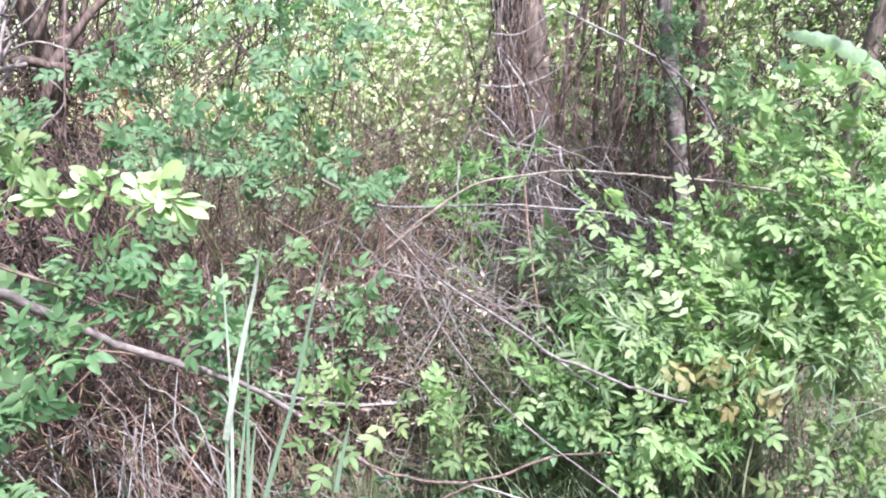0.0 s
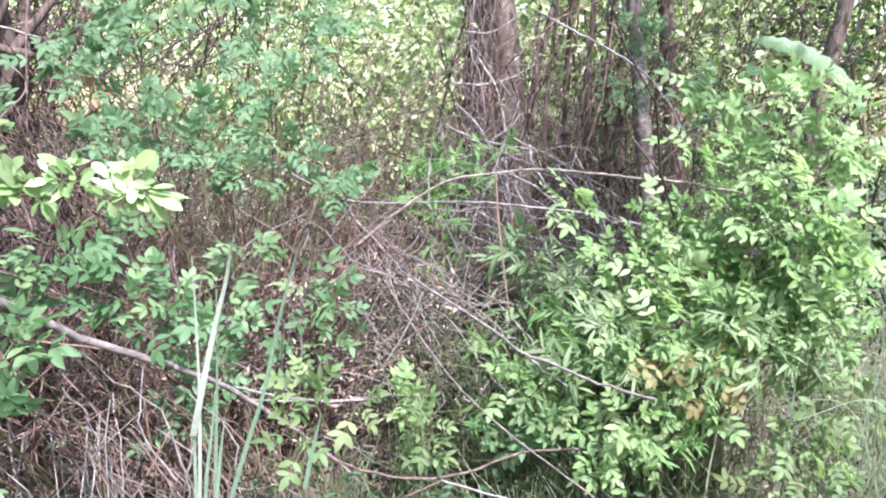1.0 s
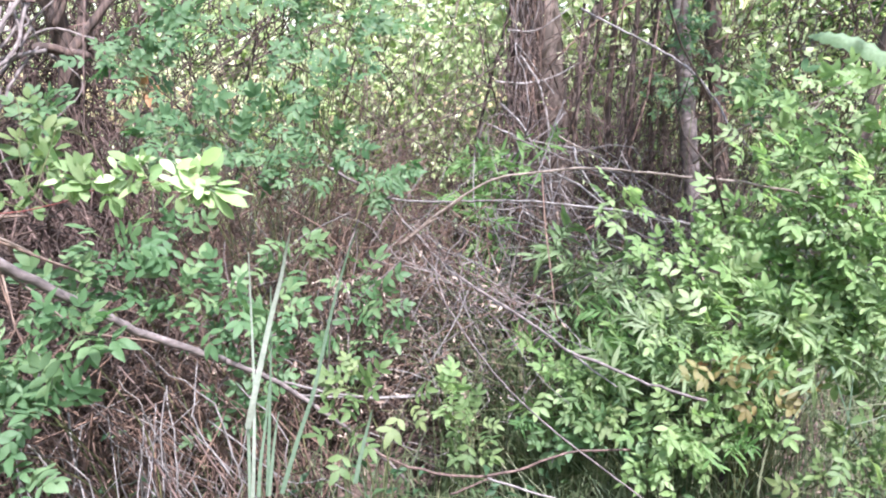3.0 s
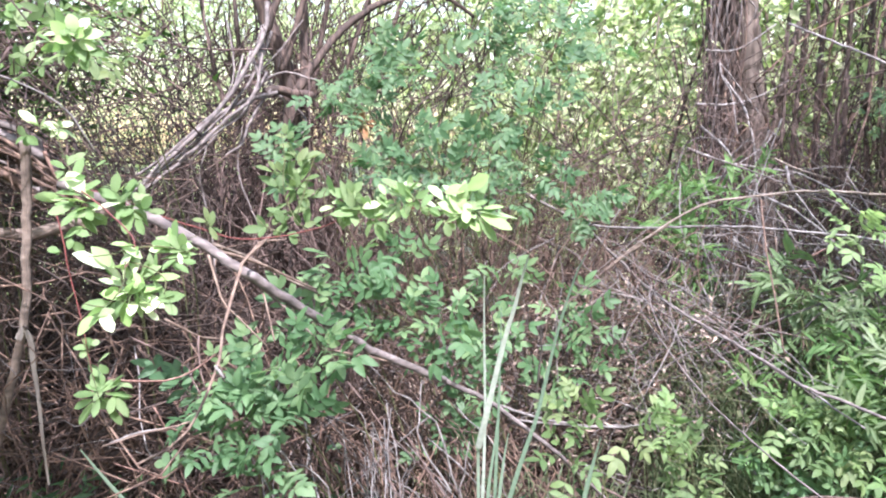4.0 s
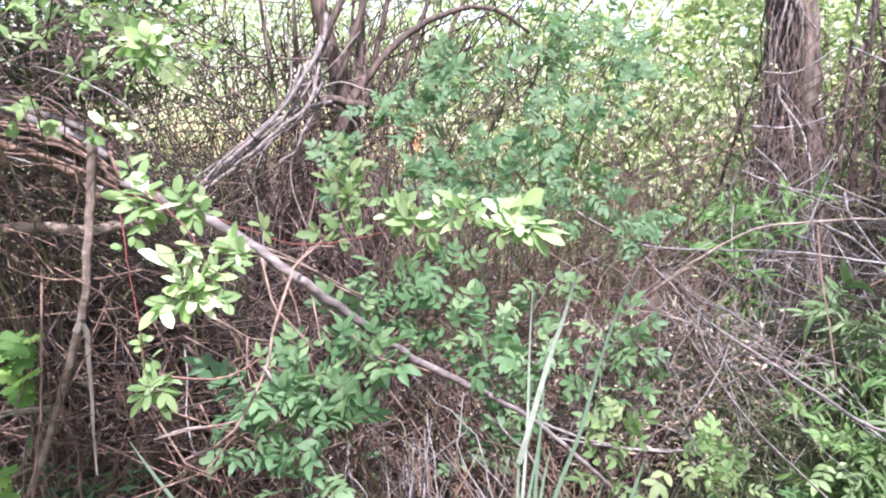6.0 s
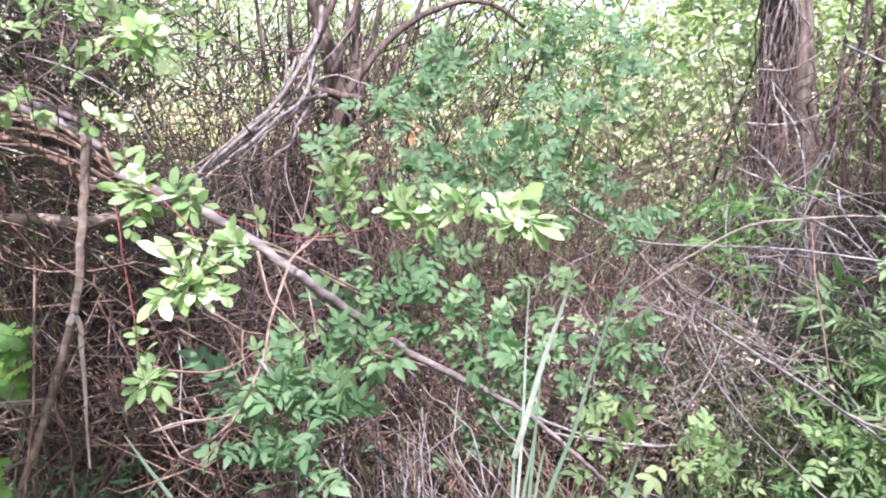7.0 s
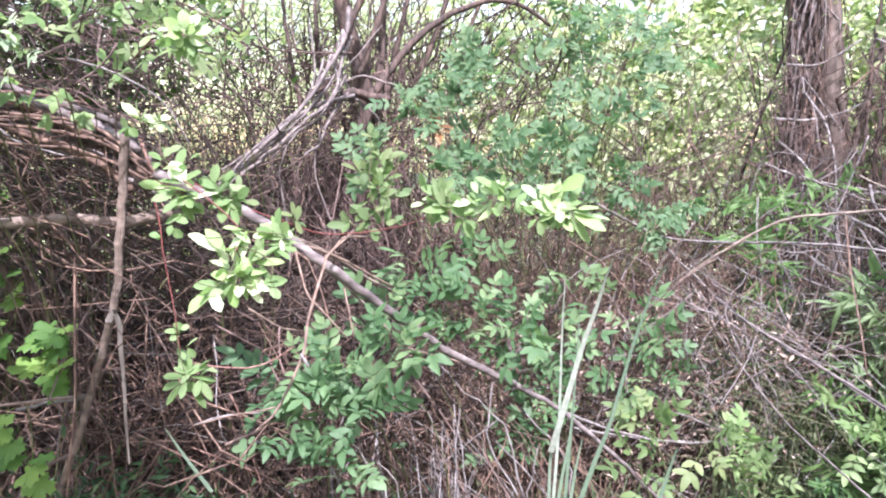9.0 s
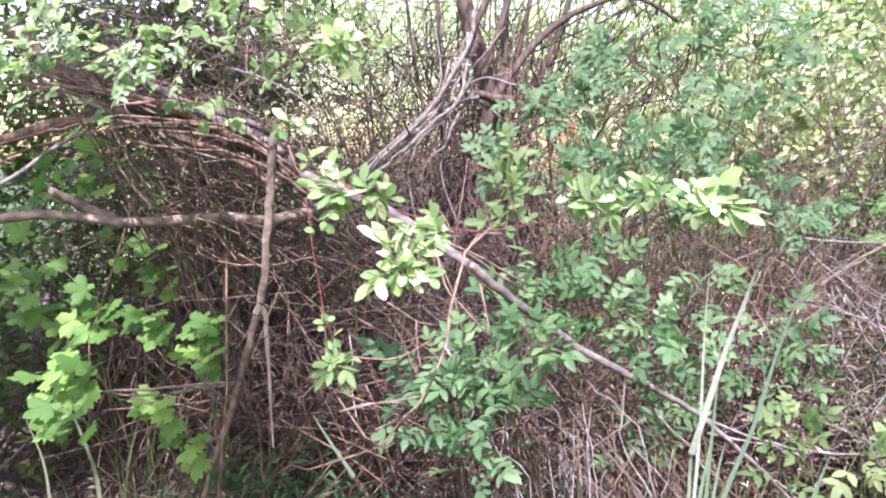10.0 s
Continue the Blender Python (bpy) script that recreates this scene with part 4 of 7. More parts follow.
stalk(ORANGE_CANE, 'stem', [(1.318, 2.371, 1.467), (1.364, 2.329, 1.512), (1.459, 2.290, 1.564)], 0.0055, 0.004, CANE)
stalk(THIN_TWIG, 'stem', [(-1.456, 1.754, 0.852), (-1.414, 1.759, 0.767), (-1.381, 1.759, 0.663), (-1.338, 1.761, 0.543)], 0.0026, 0.0016, TWIG_RED)
stalk(THIN_TWIG_B, 'stem', [(-2.081, 1.535, 0.783), (-1.983, 1.571, 0.807), (-1.869, 1.612, 0.829)], 0.006, 0.004, TWIG_PALE)
stalk(FALLEN_STEM, 'stem', [(-1.245, 1.325, 0.923), (-1.171, 1.343, 0.951), (-1.085, 1.360, 0.963)], 0.0028, 0.0016, TWIG_PALE)
stalk(FALLEN_STEM_B, 'stem', [(-1.522, 1.653, 0.706), (-1.381, 1.672, 0.668), (-1.271, 1.687, 0.638), (-1.145, 1.703, 0.599)], 0.0022, 0.0015, TWIG_RED)
stalk(LEANING_BRANCH, 'twig', [(-1.180, 1.681, 1.353), (-1.129, 1.780, 1.306), (-1.059, 1.877, 1.231), (-0.987, 1.969, 1.165), (-0.923, 2.051, 1.096)], 0.0055, 0.003, BARK_LIMB)
stalk(LEANING_BRANCH, 'twig', [(-1.046, 1.633, 1.277), (-0.974, 1.642, 1.216), (-0.926, 1.639, 1.177), (-0.870, 1.635, 1.129)], 0.0045, 0.002, BARK_LIMB)
stalk(LEANING_BRANCH, 'twig', [(-1.062, 1.482, 1.351), (-1.038, 1.467, 1.295), (-1.010, 1.452, 1.242), (-0.966, 1.450, 1.206), (-0.898, 1.451, 1.143)], 0.0036, 0.002, TWIG_ORANGE)
stalk(LEANING_BRANCH, 'twig', [(-0.986, 1.601, 1.239), (-0.956, 1.575, 1.177), (-0.929, 1.546, 1.125)], 0.003, 0.0018, TWIG_ORANGE)
stalk(LEANING_BRANCH, 'twig', [(-0.914, 1.262, 1.147), (-0.900, 1.256, 1.137), (-0.888, 1.248, 1.127)], 0.004, 0.003, TWIG_PALE)
stalk(LEANING_BRANCH, 'twig', [(-0.943, 1.646, 1.371), (-0.984, 1.605, 1.371), (-0.994, 1.578, 1.355), (-1.011, 1.543, 1.317)], 0.003, 0.0034, TWIG_ORANGE)
stalk(FALLEN_STEM, 'twig', [(-1.241, 1.544, 1.172), (-1.215, 1.576, 1.143), (-1.187, 1.607, 1.114), (-1.136, 1.656, 1.097)], 0.0035, 0.002, TWIG_ORANGE)
stalk(FALLEN_STEM, 'twig', [(-1.168, 1.581, 1.121), (-1.156, 1.558, 1.084), (-1.138, 1.536, 1.045), (-1.116, 1.518, 1.009)], 0.003, 0.0018, TWIG_BROWN)
stalk(FALLEN_STEM_B, 'twig', [(-1.332, 1.431, 1.041), (-1.268, 1.462, 1.028), (-1.192, 1.504, 1.028), (-1.146, 1.528, 1.050), (-1.105, 1.550, 1.082)], 0.0036, 0.002, TWIG_RED)
stalk(FALLEN_STEM_B, 'twig', [(-1.337, 1.522, 1.126), (-1.266, 1.535, 1.093), (-1.190, 1.547, 1.057), (-1.155, 1.526, 1.019), (-1.119, 1.507, 0.986)], 0.003, 0.002, TWIG_BROWN)
stalk(DIAGONAL_TWIG, 'twig', [(-0.011, 2.427, 1.149), (-0.015, 2.386, 1.109), (0.003, 2.342, 1.061), (0.035, 2.291, 0.997)], 0.0034, 0.002, BARK_GREY)
stalk(PALE_CANE, 'stem', [(0.061, 2.900, 1.316), (-0.019, 2.897, 1.253), (-0.101, 2.890, 1.190), (-0.191, 2.878, 1.120)], 0.0075, 0.0085, BARK_LIMB)
stalk(BARE_SHOOTS, 'shoot', [(0.361, 3.005, 1.159), (0.403, 2.952, 1.075), (0.421, 2.901, 0.999), (0.430, 2.841, 0.890)], 0.0034, 0.002, TWIG_PALE)
stalk(BARE_SHOOTS, 'shoot', [(0.188, 2.913, 1.085), (0.222, 2.880, 1.015), (0.269, 2.842, 0.939), (0.288, 2.807, 0.875)], 0.003, 0.002, TWIG_PALE)
stalk(BARE_SHOOTS, 'shoot', [(0.472, 3.117, 1.566), (0.546, 3.052, 1.523), (0.643, 2.978, 1.488)], 0.0038, 0.003, CANE)
stalk(BARE_SHOOTS, 'shoot', [(0.549, 2.872, 1.187), (0.597, 2.866, 1.222), (0.635, 2.859, 1.243)], 0.0034, 0.003, TWIG_RED)
stalk(BARE_SHOOTS, 'shoot', [(0.450, 2.902, 1.269), (0.450, 2.868, 1.141), (0.446, 2.830, 1.015), (0.430, 2.792, 0.903)], 0.003, 0.002, TWIG_ORANGE)
stalk(REED_CLUMP, 'blade', [(-0.432, 1.630, 0.684), (-0.432, 1.634, 0.753), (-0.433, 1.638, 0.827), (-0.430, 1.629, 0.875)], 0.004, 0.0035, REED, flat=True)
stalk(REED_CLUMP, 'blade', [(-0.430, 1.626, 0.867), (-0.412, 1.612, 0.934), (-0.389, 1.607, 1.030), (-0.361, 1.602, 1.144), (-0.330, 1.588, 1.244), (-0.310, 1.562, 1.315), (-0.290, 1.530, 1.366)], 0.0076, 0.0012, REED_PALE, flat=True)
stalk(REED_CLUMP, 'blade', [(-0.390, 1.767, 0.625), (-0.369, 1.776, 0.700), (-0.341, 1.792, 0.795), (-0.310, 1.802, 0.889), (-0.286, 1.812, 0.996), (-0.262, 1.815, 1.104), (-0.232, 1.812, 1.212), (-0.206, 1.799, 1.289), (-0.184, 1.778, 1.333)], 0.0062, 0.0012, REED, flat=True)
stalk(REED_CLUMP, 'blade', [(-0.425, 1.632, 0.685), (-0.417, 1.624, 0.792), (-0.414, 1.633, 0.962), (-0.415, 1.633, 1.159), (-0.408, 1.605, 1.302)], 0.0042, 0.001, REED_PALE, flat=True)
stalk(REED_CLUMP, 'blade', [(-0.398, 1.665, 0.673), (-0.396, 1.678, 0.787), (-0.392, 1.686, 0.903), (-0.387, 1.687, 1.021), (-0.384, 1.695, 1.206)], 0.0046, 0.001, REED, flat=True)
stalk(REED_CLUMP, 'blade', [(-0.412, 1.635, 0.685), (-0.406, 1.641, 0.772), (-0.393, 1.650, 0.872), (-0.383, 1.651, 0.967)], 0.0046, 0.001, REED, flat=True)
stalk(REED_CLUMP, 'blade', [(-0.382, 1.623, 0.696), (-0.375, 1.635, 0.780), (-0.367, 1.636, 0.846), (-0.356, 1.634, 0.908)], 0.0042, 0.001, REED, flat=True)
stalk(REED_CLUMP, 'blade', [(-0.183, 1.700, 0.695), (-0.169, 1.699, 0.768), (-0.150, 1.697, 0.847), (-0.137, 1.683, 0.900)], 0.006, 0.0012, REED, flat=True)
stalk(REED_CLUMP, 'blade', [(-1.236, 1.375, 0.733), (-1.286, 1.346, 0.820), (-1.326, 1.318, 0.903)], 0.0056, 0.0012, REED, flat=True)
stalk(REED_CLUMP_B, 'blade', [(-1.826, 1.059, 0.546), (-1.846, 1.067, 0.710), (-1.897, 1.057, 0.844), (-1.927, 1.048, 0.903)], 0.008, 0.0012, STRAW_GREEN, flat=True)
stalk(REED_CLUMP_B, 'blade', [(-2.031, 1.059, 0.493), (-2.064, 1.065, 0.697), (-2.121, 1.052, 0.837)], 0.006, 0.0012, STRAW_GREEN, flat=True)
stalk(REED_CLUMP_B, 'blade', [(-1.856, 1.150, 0.495), (-1.860, 1.170, 0.684), (-1.842, 1.199, 0.841)], 0.005, 0.0012, STRAW_GREEN, flat=True)
stalk(REED_CLUMP_C, 'blade', [(1.125, 2.086, 0.341), (1.143, 2.116, 0.529), (1.135, 2.146, 0.718)], 0.006, 0.0012, STRAW_GREEN, flat=True)
stalk(REED_CLUMP_C, 'blade', [(1.185, 2.088, 0.340), (1.221, 2.132, 0.614), (1.282, 2.161, 0.785)], 0.006, 0.0012, STRAW_GREEN, flat=True)
stalk(REED_CLUMP_C, 'blade', [(0.948, 1.988, 0.398), (0.965, 2.019, 0.595), (1.016, 2.052, 0.791)], 0.005, 0.0012, STRAW_GREEN, flat=True)
stalk(REED_CLUMP_C, 'blade', [(1.210, 1.897, 0.405), (1.305, 1.927, 0.576), (1.369, 1.949, 0.700)], 0.01, 0.0012, STRAW_GREEN, flat=True)
stalk(ROSE_SPRAY, 'stem', [(-1.289, 1.608, 1.436), (-1.164, 1.594, 1.407), (-1.024, 1.586, 1.379), (-0.823, 1.533, 1.407), (-0.701, 1.454, 1.442), (-0.590, 1.370, 1.469), (-0.458, 1.294, 1.481), (-0.376, 1.202, 1.502)], 0.0019, 0.001, STEM_RED)
stalk(ROSE_SPRAY, 'stem', [(-0.714, 1.485, 1.439), (-0.639, 1.433, 1.464), (-0.568, 1.378, 1.470), (-0.458, 1.294, 1.481), (-0.376, 1.202, 1.502)], 0.0014, 0.0008, STEM_GREEN)
stalk(ROSE_SPRAY, 'stem', [(-0.408, 1.190, 1.493), (-0.374, 1.198, 1.502), (-0.351, 1.202, 1.520)], 0.0014, 0.0008, STEM_GREEN)
stalk(ROSE_SPRAY, 'stem', [(-0.376, 1.202, 1.502), (-0.346, 1.184, 1.484), (-0.317, 1.165, 1.462)], 0.0014, 0.0008, STEM_GREEN)
stalk(ROSE_SPRAY, 'stem', [(-0.834, 1.557, 1.404), (-0.873, 1.558, 1.442), (-0.901, 1.567, 1.511), (-0.902, 1.585, 1.581), (-0.916, 1.598, 1.644)], 0.0014, 0.0008, STEM_GREEN)
stalk(ROSE_SPRAY, 'stem', [(-0.862, 1.551, 1.436), (-0.848, 1.585, 1.512), (-0.839, 1.617, 1.582)], 0.0014, 0.0008, STEM_GREEN)
stalk(ROSE_SPRAY, 'stem', [(-0.715, 1.453, 1.441), (-0.737, 1.440, 1.492), (-0.711, 1.442, 1.531)], 0.0014, 0.0008, STEM_GREEN)
stalk(ROSE_SPRAY, 'stem', [(-0.905, 1.575, 1.397), (-0.946, 1.562, 1.411), (-0.974, 1.556, 1.439)], 0.0014, 0.0008, STEM_GREEN)
stalk(ROSE_SPRAY, 'stem', [(-1.136, 1.603, 1.400), (-1.144, 1.603, 1.422), (-1.138, 1.608, 1.452)], 0.0014, 0.0008, STEM_GREEN)
stalk(ROSE_SHOOT, 'stem', [(-1.250, 1.261, 1.535), (-1.084, 1.153, 1.494), (-0.930, 1.042, 1.451), (-0.838, 0.938, 1.435), (-0.768, 0.828, 1.424)], 0.0019, 0.001, STEM_RED)
stalk(ROSE_SHOOT, 'stem', [(-0.827, 0.917, 1.447), (-0.804, 0.855, 1.440), (-0.795, 0.789, 1.444)], 0.0014, 0.0008, STEM_GREEN)
stalk(ROSE_SHOOT, 'stem', [(-0.788, 0.853, 1.428), (-0.778, 0.833, 1.398), (-0.787, 0.806, 1.372), (-0.800, 0.781, 1.379)], 0.0014, 0.0008, STEM_GREEN)
stalk(ROSE_SHOOT, 'stem', [(-0.797, 0.871, 1.426), (-0.762, 0.865, 1.420), (-0.727, 0.858, 1.406), (-0.716, 0.841, 1.384)], 0.0014, 0.0008, STEM_GREEN)
stalk(ROSE_SHOOT, 'stem', [(-0.826, 0.916, 1.438), (-0.781, 0.906, 1.445), (-0.732, 0.895, 1.444)], 0.0014, 0.0008, STEM_GREEN)
stalk(ROSE_SHOOT, 'stem', [(-1.351, 1.325, 1.466), (-1.341, 1.329, 1.412), (-1.332, 1.330, 1.331), (-1.309, 1.332, 1.223), (-1.292, 1.332, 1.114), (-1.281, 1.335, 1.044)], 0.0019, 0.001, STEM_RED)
stalk(ROSE_SHOOT, 'stem', [(-1.312, 1.338, 1.166), (-1.286, 1.324, 1.103), (-1.255, 1.311, 1.034)], 0.0014, 0.0008, STEM_GREEN)
stalk(ROSE_SHOOT, 'stem', [(-1.311, 1.319, 1.280), (-1.325, 1.312, 1.260), (-1.329, 1.310, 1.253)], 0.0014, 0.0008, STEM_GREEN)
stalk(ROSE_SPRAY_B, 'stem', [(-1.265, 1.562, 1.428), (-1.327, 1.529, 1.472), (-1.401, 1.490, 1.509), (-1.458, 1.450, 1.486)], 0.0019, 0.001, STEM_RED)
stalk(ROSE_SPRAY_B, 'stem', [(-1.338, 1.542, 1.472), (-1.323, 1.526, 1.517), (-1.287, 1.513, 1.532)], 0.0014, 0.0008, STEM_GREEN)
stalk(ROSE_SPRAY_B, 'stem', [(-1.425, 1.517, 1.508), (-1.482, 1.521, 1.559), (-1.535, 1.532, 1.665), (-1.600, 1.530, 1.688)], 0.0014, 0.0008, STEM_GREEN)
stalk(ROSE_SPRAY_B, 'stem', [(-1.215, 1.471, 1.407), (-1.143, 1.440, 1.384), (-1.050, 1.420, 1.404)], 0.0014, 0.0008, STEM_GREEN)
stalk(ROSE_SPRAY_B, 'stem', [(-1.569, 1.537, 1.658), (-1.515, 1.530, 1.665), (-1.461, 1.522, 1.667)], 0.0014, 0.0008, STEM_GREEN)
stalk(YELLOW_SPRAY, 'stem', [(-1.567, 1.503, 1.826), (-1.407, 1.402, 1.862), (-1.253, 1.296, 1.875), (-1.140, 1.225, 1.844)], 0.0019, 0.001, STEM_RED)
stalk(YELLOW_SPRAY, 'stem', [(-1.253, 1.296, 1.875), (-1.192, 1.259, 1.835), (-1.127, 1.224, 1.792)], 0.0014, 0.0008, STEM_GREEN)

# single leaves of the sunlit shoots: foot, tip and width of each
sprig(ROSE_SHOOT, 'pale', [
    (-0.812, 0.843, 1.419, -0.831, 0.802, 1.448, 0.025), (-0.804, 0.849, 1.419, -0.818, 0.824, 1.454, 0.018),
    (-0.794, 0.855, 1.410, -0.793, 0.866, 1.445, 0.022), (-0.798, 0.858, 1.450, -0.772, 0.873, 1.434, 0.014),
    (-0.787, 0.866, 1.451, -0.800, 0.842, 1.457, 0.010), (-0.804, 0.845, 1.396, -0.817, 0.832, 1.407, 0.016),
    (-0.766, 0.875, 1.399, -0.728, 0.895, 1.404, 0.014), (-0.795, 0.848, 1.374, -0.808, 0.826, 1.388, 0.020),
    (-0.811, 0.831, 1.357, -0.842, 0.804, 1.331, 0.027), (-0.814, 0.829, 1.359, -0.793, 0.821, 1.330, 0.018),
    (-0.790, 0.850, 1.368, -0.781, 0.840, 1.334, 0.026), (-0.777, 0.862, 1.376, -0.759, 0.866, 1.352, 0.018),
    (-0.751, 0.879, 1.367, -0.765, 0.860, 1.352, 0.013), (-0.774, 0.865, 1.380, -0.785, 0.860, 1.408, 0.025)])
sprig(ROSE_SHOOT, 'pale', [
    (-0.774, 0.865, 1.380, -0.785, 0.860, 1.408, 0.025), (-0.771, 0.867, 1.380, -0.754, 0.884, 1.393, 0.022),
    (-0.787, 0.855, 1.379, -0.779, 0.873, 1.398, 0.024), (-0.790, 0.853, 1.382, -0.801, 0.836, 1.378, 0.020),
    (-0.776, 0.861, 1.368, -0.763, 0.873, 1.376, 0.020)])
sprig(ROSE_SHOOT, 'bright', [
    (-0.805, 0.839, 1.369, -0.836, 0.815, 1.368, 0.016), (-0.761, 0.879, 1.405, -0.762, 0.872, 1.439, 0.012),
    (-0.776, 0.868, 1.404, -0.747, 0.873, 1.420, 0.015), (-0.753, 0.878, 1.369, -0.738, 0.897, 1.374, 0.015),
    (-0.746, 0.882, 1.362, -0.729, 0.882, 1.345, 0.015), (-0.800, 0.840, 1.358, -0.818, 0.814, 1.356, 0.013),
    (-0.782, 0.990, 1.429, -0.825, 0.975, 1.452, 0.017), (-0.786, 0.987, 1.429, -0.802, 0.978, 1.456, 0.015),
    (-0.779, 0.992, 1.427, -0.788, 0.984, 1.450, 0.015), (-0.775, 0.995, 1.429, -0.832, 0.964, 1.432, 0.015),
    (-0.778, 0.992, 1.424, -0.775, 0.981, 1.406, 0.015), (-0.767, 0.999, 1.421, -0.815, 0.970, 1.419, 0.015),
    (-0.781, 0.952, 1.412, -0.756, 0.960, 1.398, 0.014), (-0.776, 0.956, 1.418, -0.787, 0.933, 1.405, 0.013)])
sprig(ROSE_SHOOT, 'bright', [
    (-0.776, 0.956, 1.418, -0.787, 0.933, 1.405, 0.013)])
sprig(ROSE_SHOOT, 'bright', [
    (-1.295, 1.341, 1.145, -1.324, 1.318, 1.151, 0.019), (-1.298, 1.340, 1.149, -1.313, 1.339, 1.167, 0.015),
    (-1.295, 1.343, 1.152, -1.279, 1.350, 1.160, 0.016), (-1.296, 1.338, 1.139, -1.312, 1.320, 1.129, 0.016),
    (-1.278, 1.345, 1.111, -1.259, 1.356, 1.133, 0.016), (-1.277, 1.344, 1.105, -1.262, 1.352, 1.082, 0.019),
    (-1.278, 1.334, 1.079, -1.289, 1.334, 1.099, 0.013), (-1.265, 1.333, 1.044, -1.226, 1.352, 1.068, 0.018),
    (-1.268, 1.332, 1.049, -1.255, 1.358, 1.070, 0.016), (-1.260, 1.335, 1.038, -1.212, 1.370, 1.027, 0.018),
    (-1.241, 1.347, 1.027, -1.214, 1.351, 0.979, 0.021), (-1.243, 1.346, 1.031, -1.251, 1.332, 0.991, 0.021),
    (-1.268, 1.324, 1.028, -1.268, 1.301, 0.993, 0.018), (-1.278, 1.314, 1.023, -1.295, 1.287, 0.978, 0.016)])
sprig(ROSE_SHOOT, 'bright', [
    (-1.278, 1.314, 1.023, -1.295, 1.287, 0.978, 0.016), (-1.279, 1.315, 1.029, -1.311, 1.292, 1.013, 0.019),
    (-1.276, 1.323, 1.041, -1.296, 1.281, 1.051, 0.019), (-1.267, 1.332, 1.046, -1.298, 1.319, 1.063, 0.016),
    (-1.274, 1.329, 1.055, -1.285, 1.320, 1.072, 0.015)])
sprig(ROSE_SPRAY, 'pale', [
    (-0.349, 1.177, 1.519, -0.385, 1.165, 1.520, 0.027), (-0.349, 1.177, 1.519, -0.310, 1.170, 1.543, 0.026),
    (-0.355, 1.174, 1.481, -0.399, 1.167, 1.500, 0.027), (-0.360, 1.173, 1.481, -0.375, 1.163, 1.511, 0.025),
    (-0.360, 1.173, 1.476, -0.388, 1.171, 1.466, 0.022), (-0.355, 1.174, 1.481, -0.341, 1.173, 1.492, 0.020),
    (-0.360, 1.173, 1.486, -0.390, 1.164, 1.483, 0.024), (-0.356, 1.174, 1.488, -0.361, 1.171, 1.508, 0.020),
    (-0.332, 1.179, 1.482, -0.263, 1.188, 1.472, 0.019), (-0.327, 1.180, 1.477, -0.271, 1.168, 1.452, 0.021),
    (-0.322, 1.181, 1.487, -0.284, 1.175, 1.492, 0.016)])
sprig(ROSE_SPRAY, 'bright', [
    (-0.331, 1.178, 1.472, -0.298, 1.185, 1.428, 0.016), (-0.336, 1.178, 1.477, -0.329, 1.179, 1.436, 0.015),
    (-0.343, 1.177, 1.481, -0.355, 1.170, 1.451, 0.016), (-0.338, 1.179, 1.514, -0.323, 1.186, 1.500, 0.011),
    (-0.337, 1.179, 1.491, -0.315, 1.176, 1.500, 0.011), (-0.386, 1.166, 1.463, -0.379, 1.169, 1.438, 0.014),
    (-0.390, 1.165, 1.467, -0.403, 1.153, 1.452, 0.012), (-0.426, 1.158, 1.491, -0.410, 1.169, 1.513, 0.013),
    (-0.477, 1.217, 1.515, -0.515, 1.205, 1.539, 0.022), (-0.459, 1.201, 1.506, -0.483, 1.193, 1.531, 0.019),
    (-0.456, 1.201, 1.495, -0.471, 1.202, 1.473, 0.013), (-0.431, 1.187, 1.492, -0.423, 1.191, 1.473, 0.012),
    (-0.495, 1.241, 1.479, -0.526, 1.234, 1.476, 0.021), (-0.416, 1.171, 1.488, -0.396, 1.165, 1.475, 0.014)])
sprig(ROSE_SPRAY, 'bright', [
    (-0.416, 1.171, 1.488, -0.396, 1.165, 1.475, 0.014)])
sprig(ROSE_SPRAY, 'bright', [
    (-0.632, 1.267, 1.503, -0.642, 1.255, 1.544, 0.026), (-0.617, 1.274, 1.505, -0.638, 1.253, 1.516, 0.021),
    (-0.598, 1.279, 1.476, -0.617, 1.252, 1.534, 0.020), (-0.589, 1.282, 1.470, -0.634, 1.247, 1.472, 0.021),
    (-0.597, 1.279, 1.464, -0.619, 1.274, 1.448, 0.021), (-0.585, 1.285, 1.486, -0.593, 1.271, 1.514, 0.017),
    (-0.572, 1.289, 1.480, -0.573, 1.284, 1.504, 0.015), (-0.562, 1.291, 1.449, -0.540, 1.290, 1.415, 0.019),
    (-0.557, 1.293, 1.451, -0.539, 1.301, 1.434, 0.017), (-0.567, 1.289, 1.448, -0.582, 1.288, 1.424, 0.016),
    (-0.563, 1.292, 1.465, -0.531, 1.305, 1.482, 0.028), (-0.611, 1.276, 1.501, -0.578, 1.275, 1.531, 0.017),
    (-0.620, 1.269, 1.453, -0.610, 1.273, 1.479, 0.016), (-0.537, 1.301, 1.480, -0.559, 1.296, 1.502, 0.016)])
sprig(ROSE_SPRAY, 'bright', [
    (-0.537, 1.301, 1.480, -0.559, 1.296, 1.502, 0.016)])
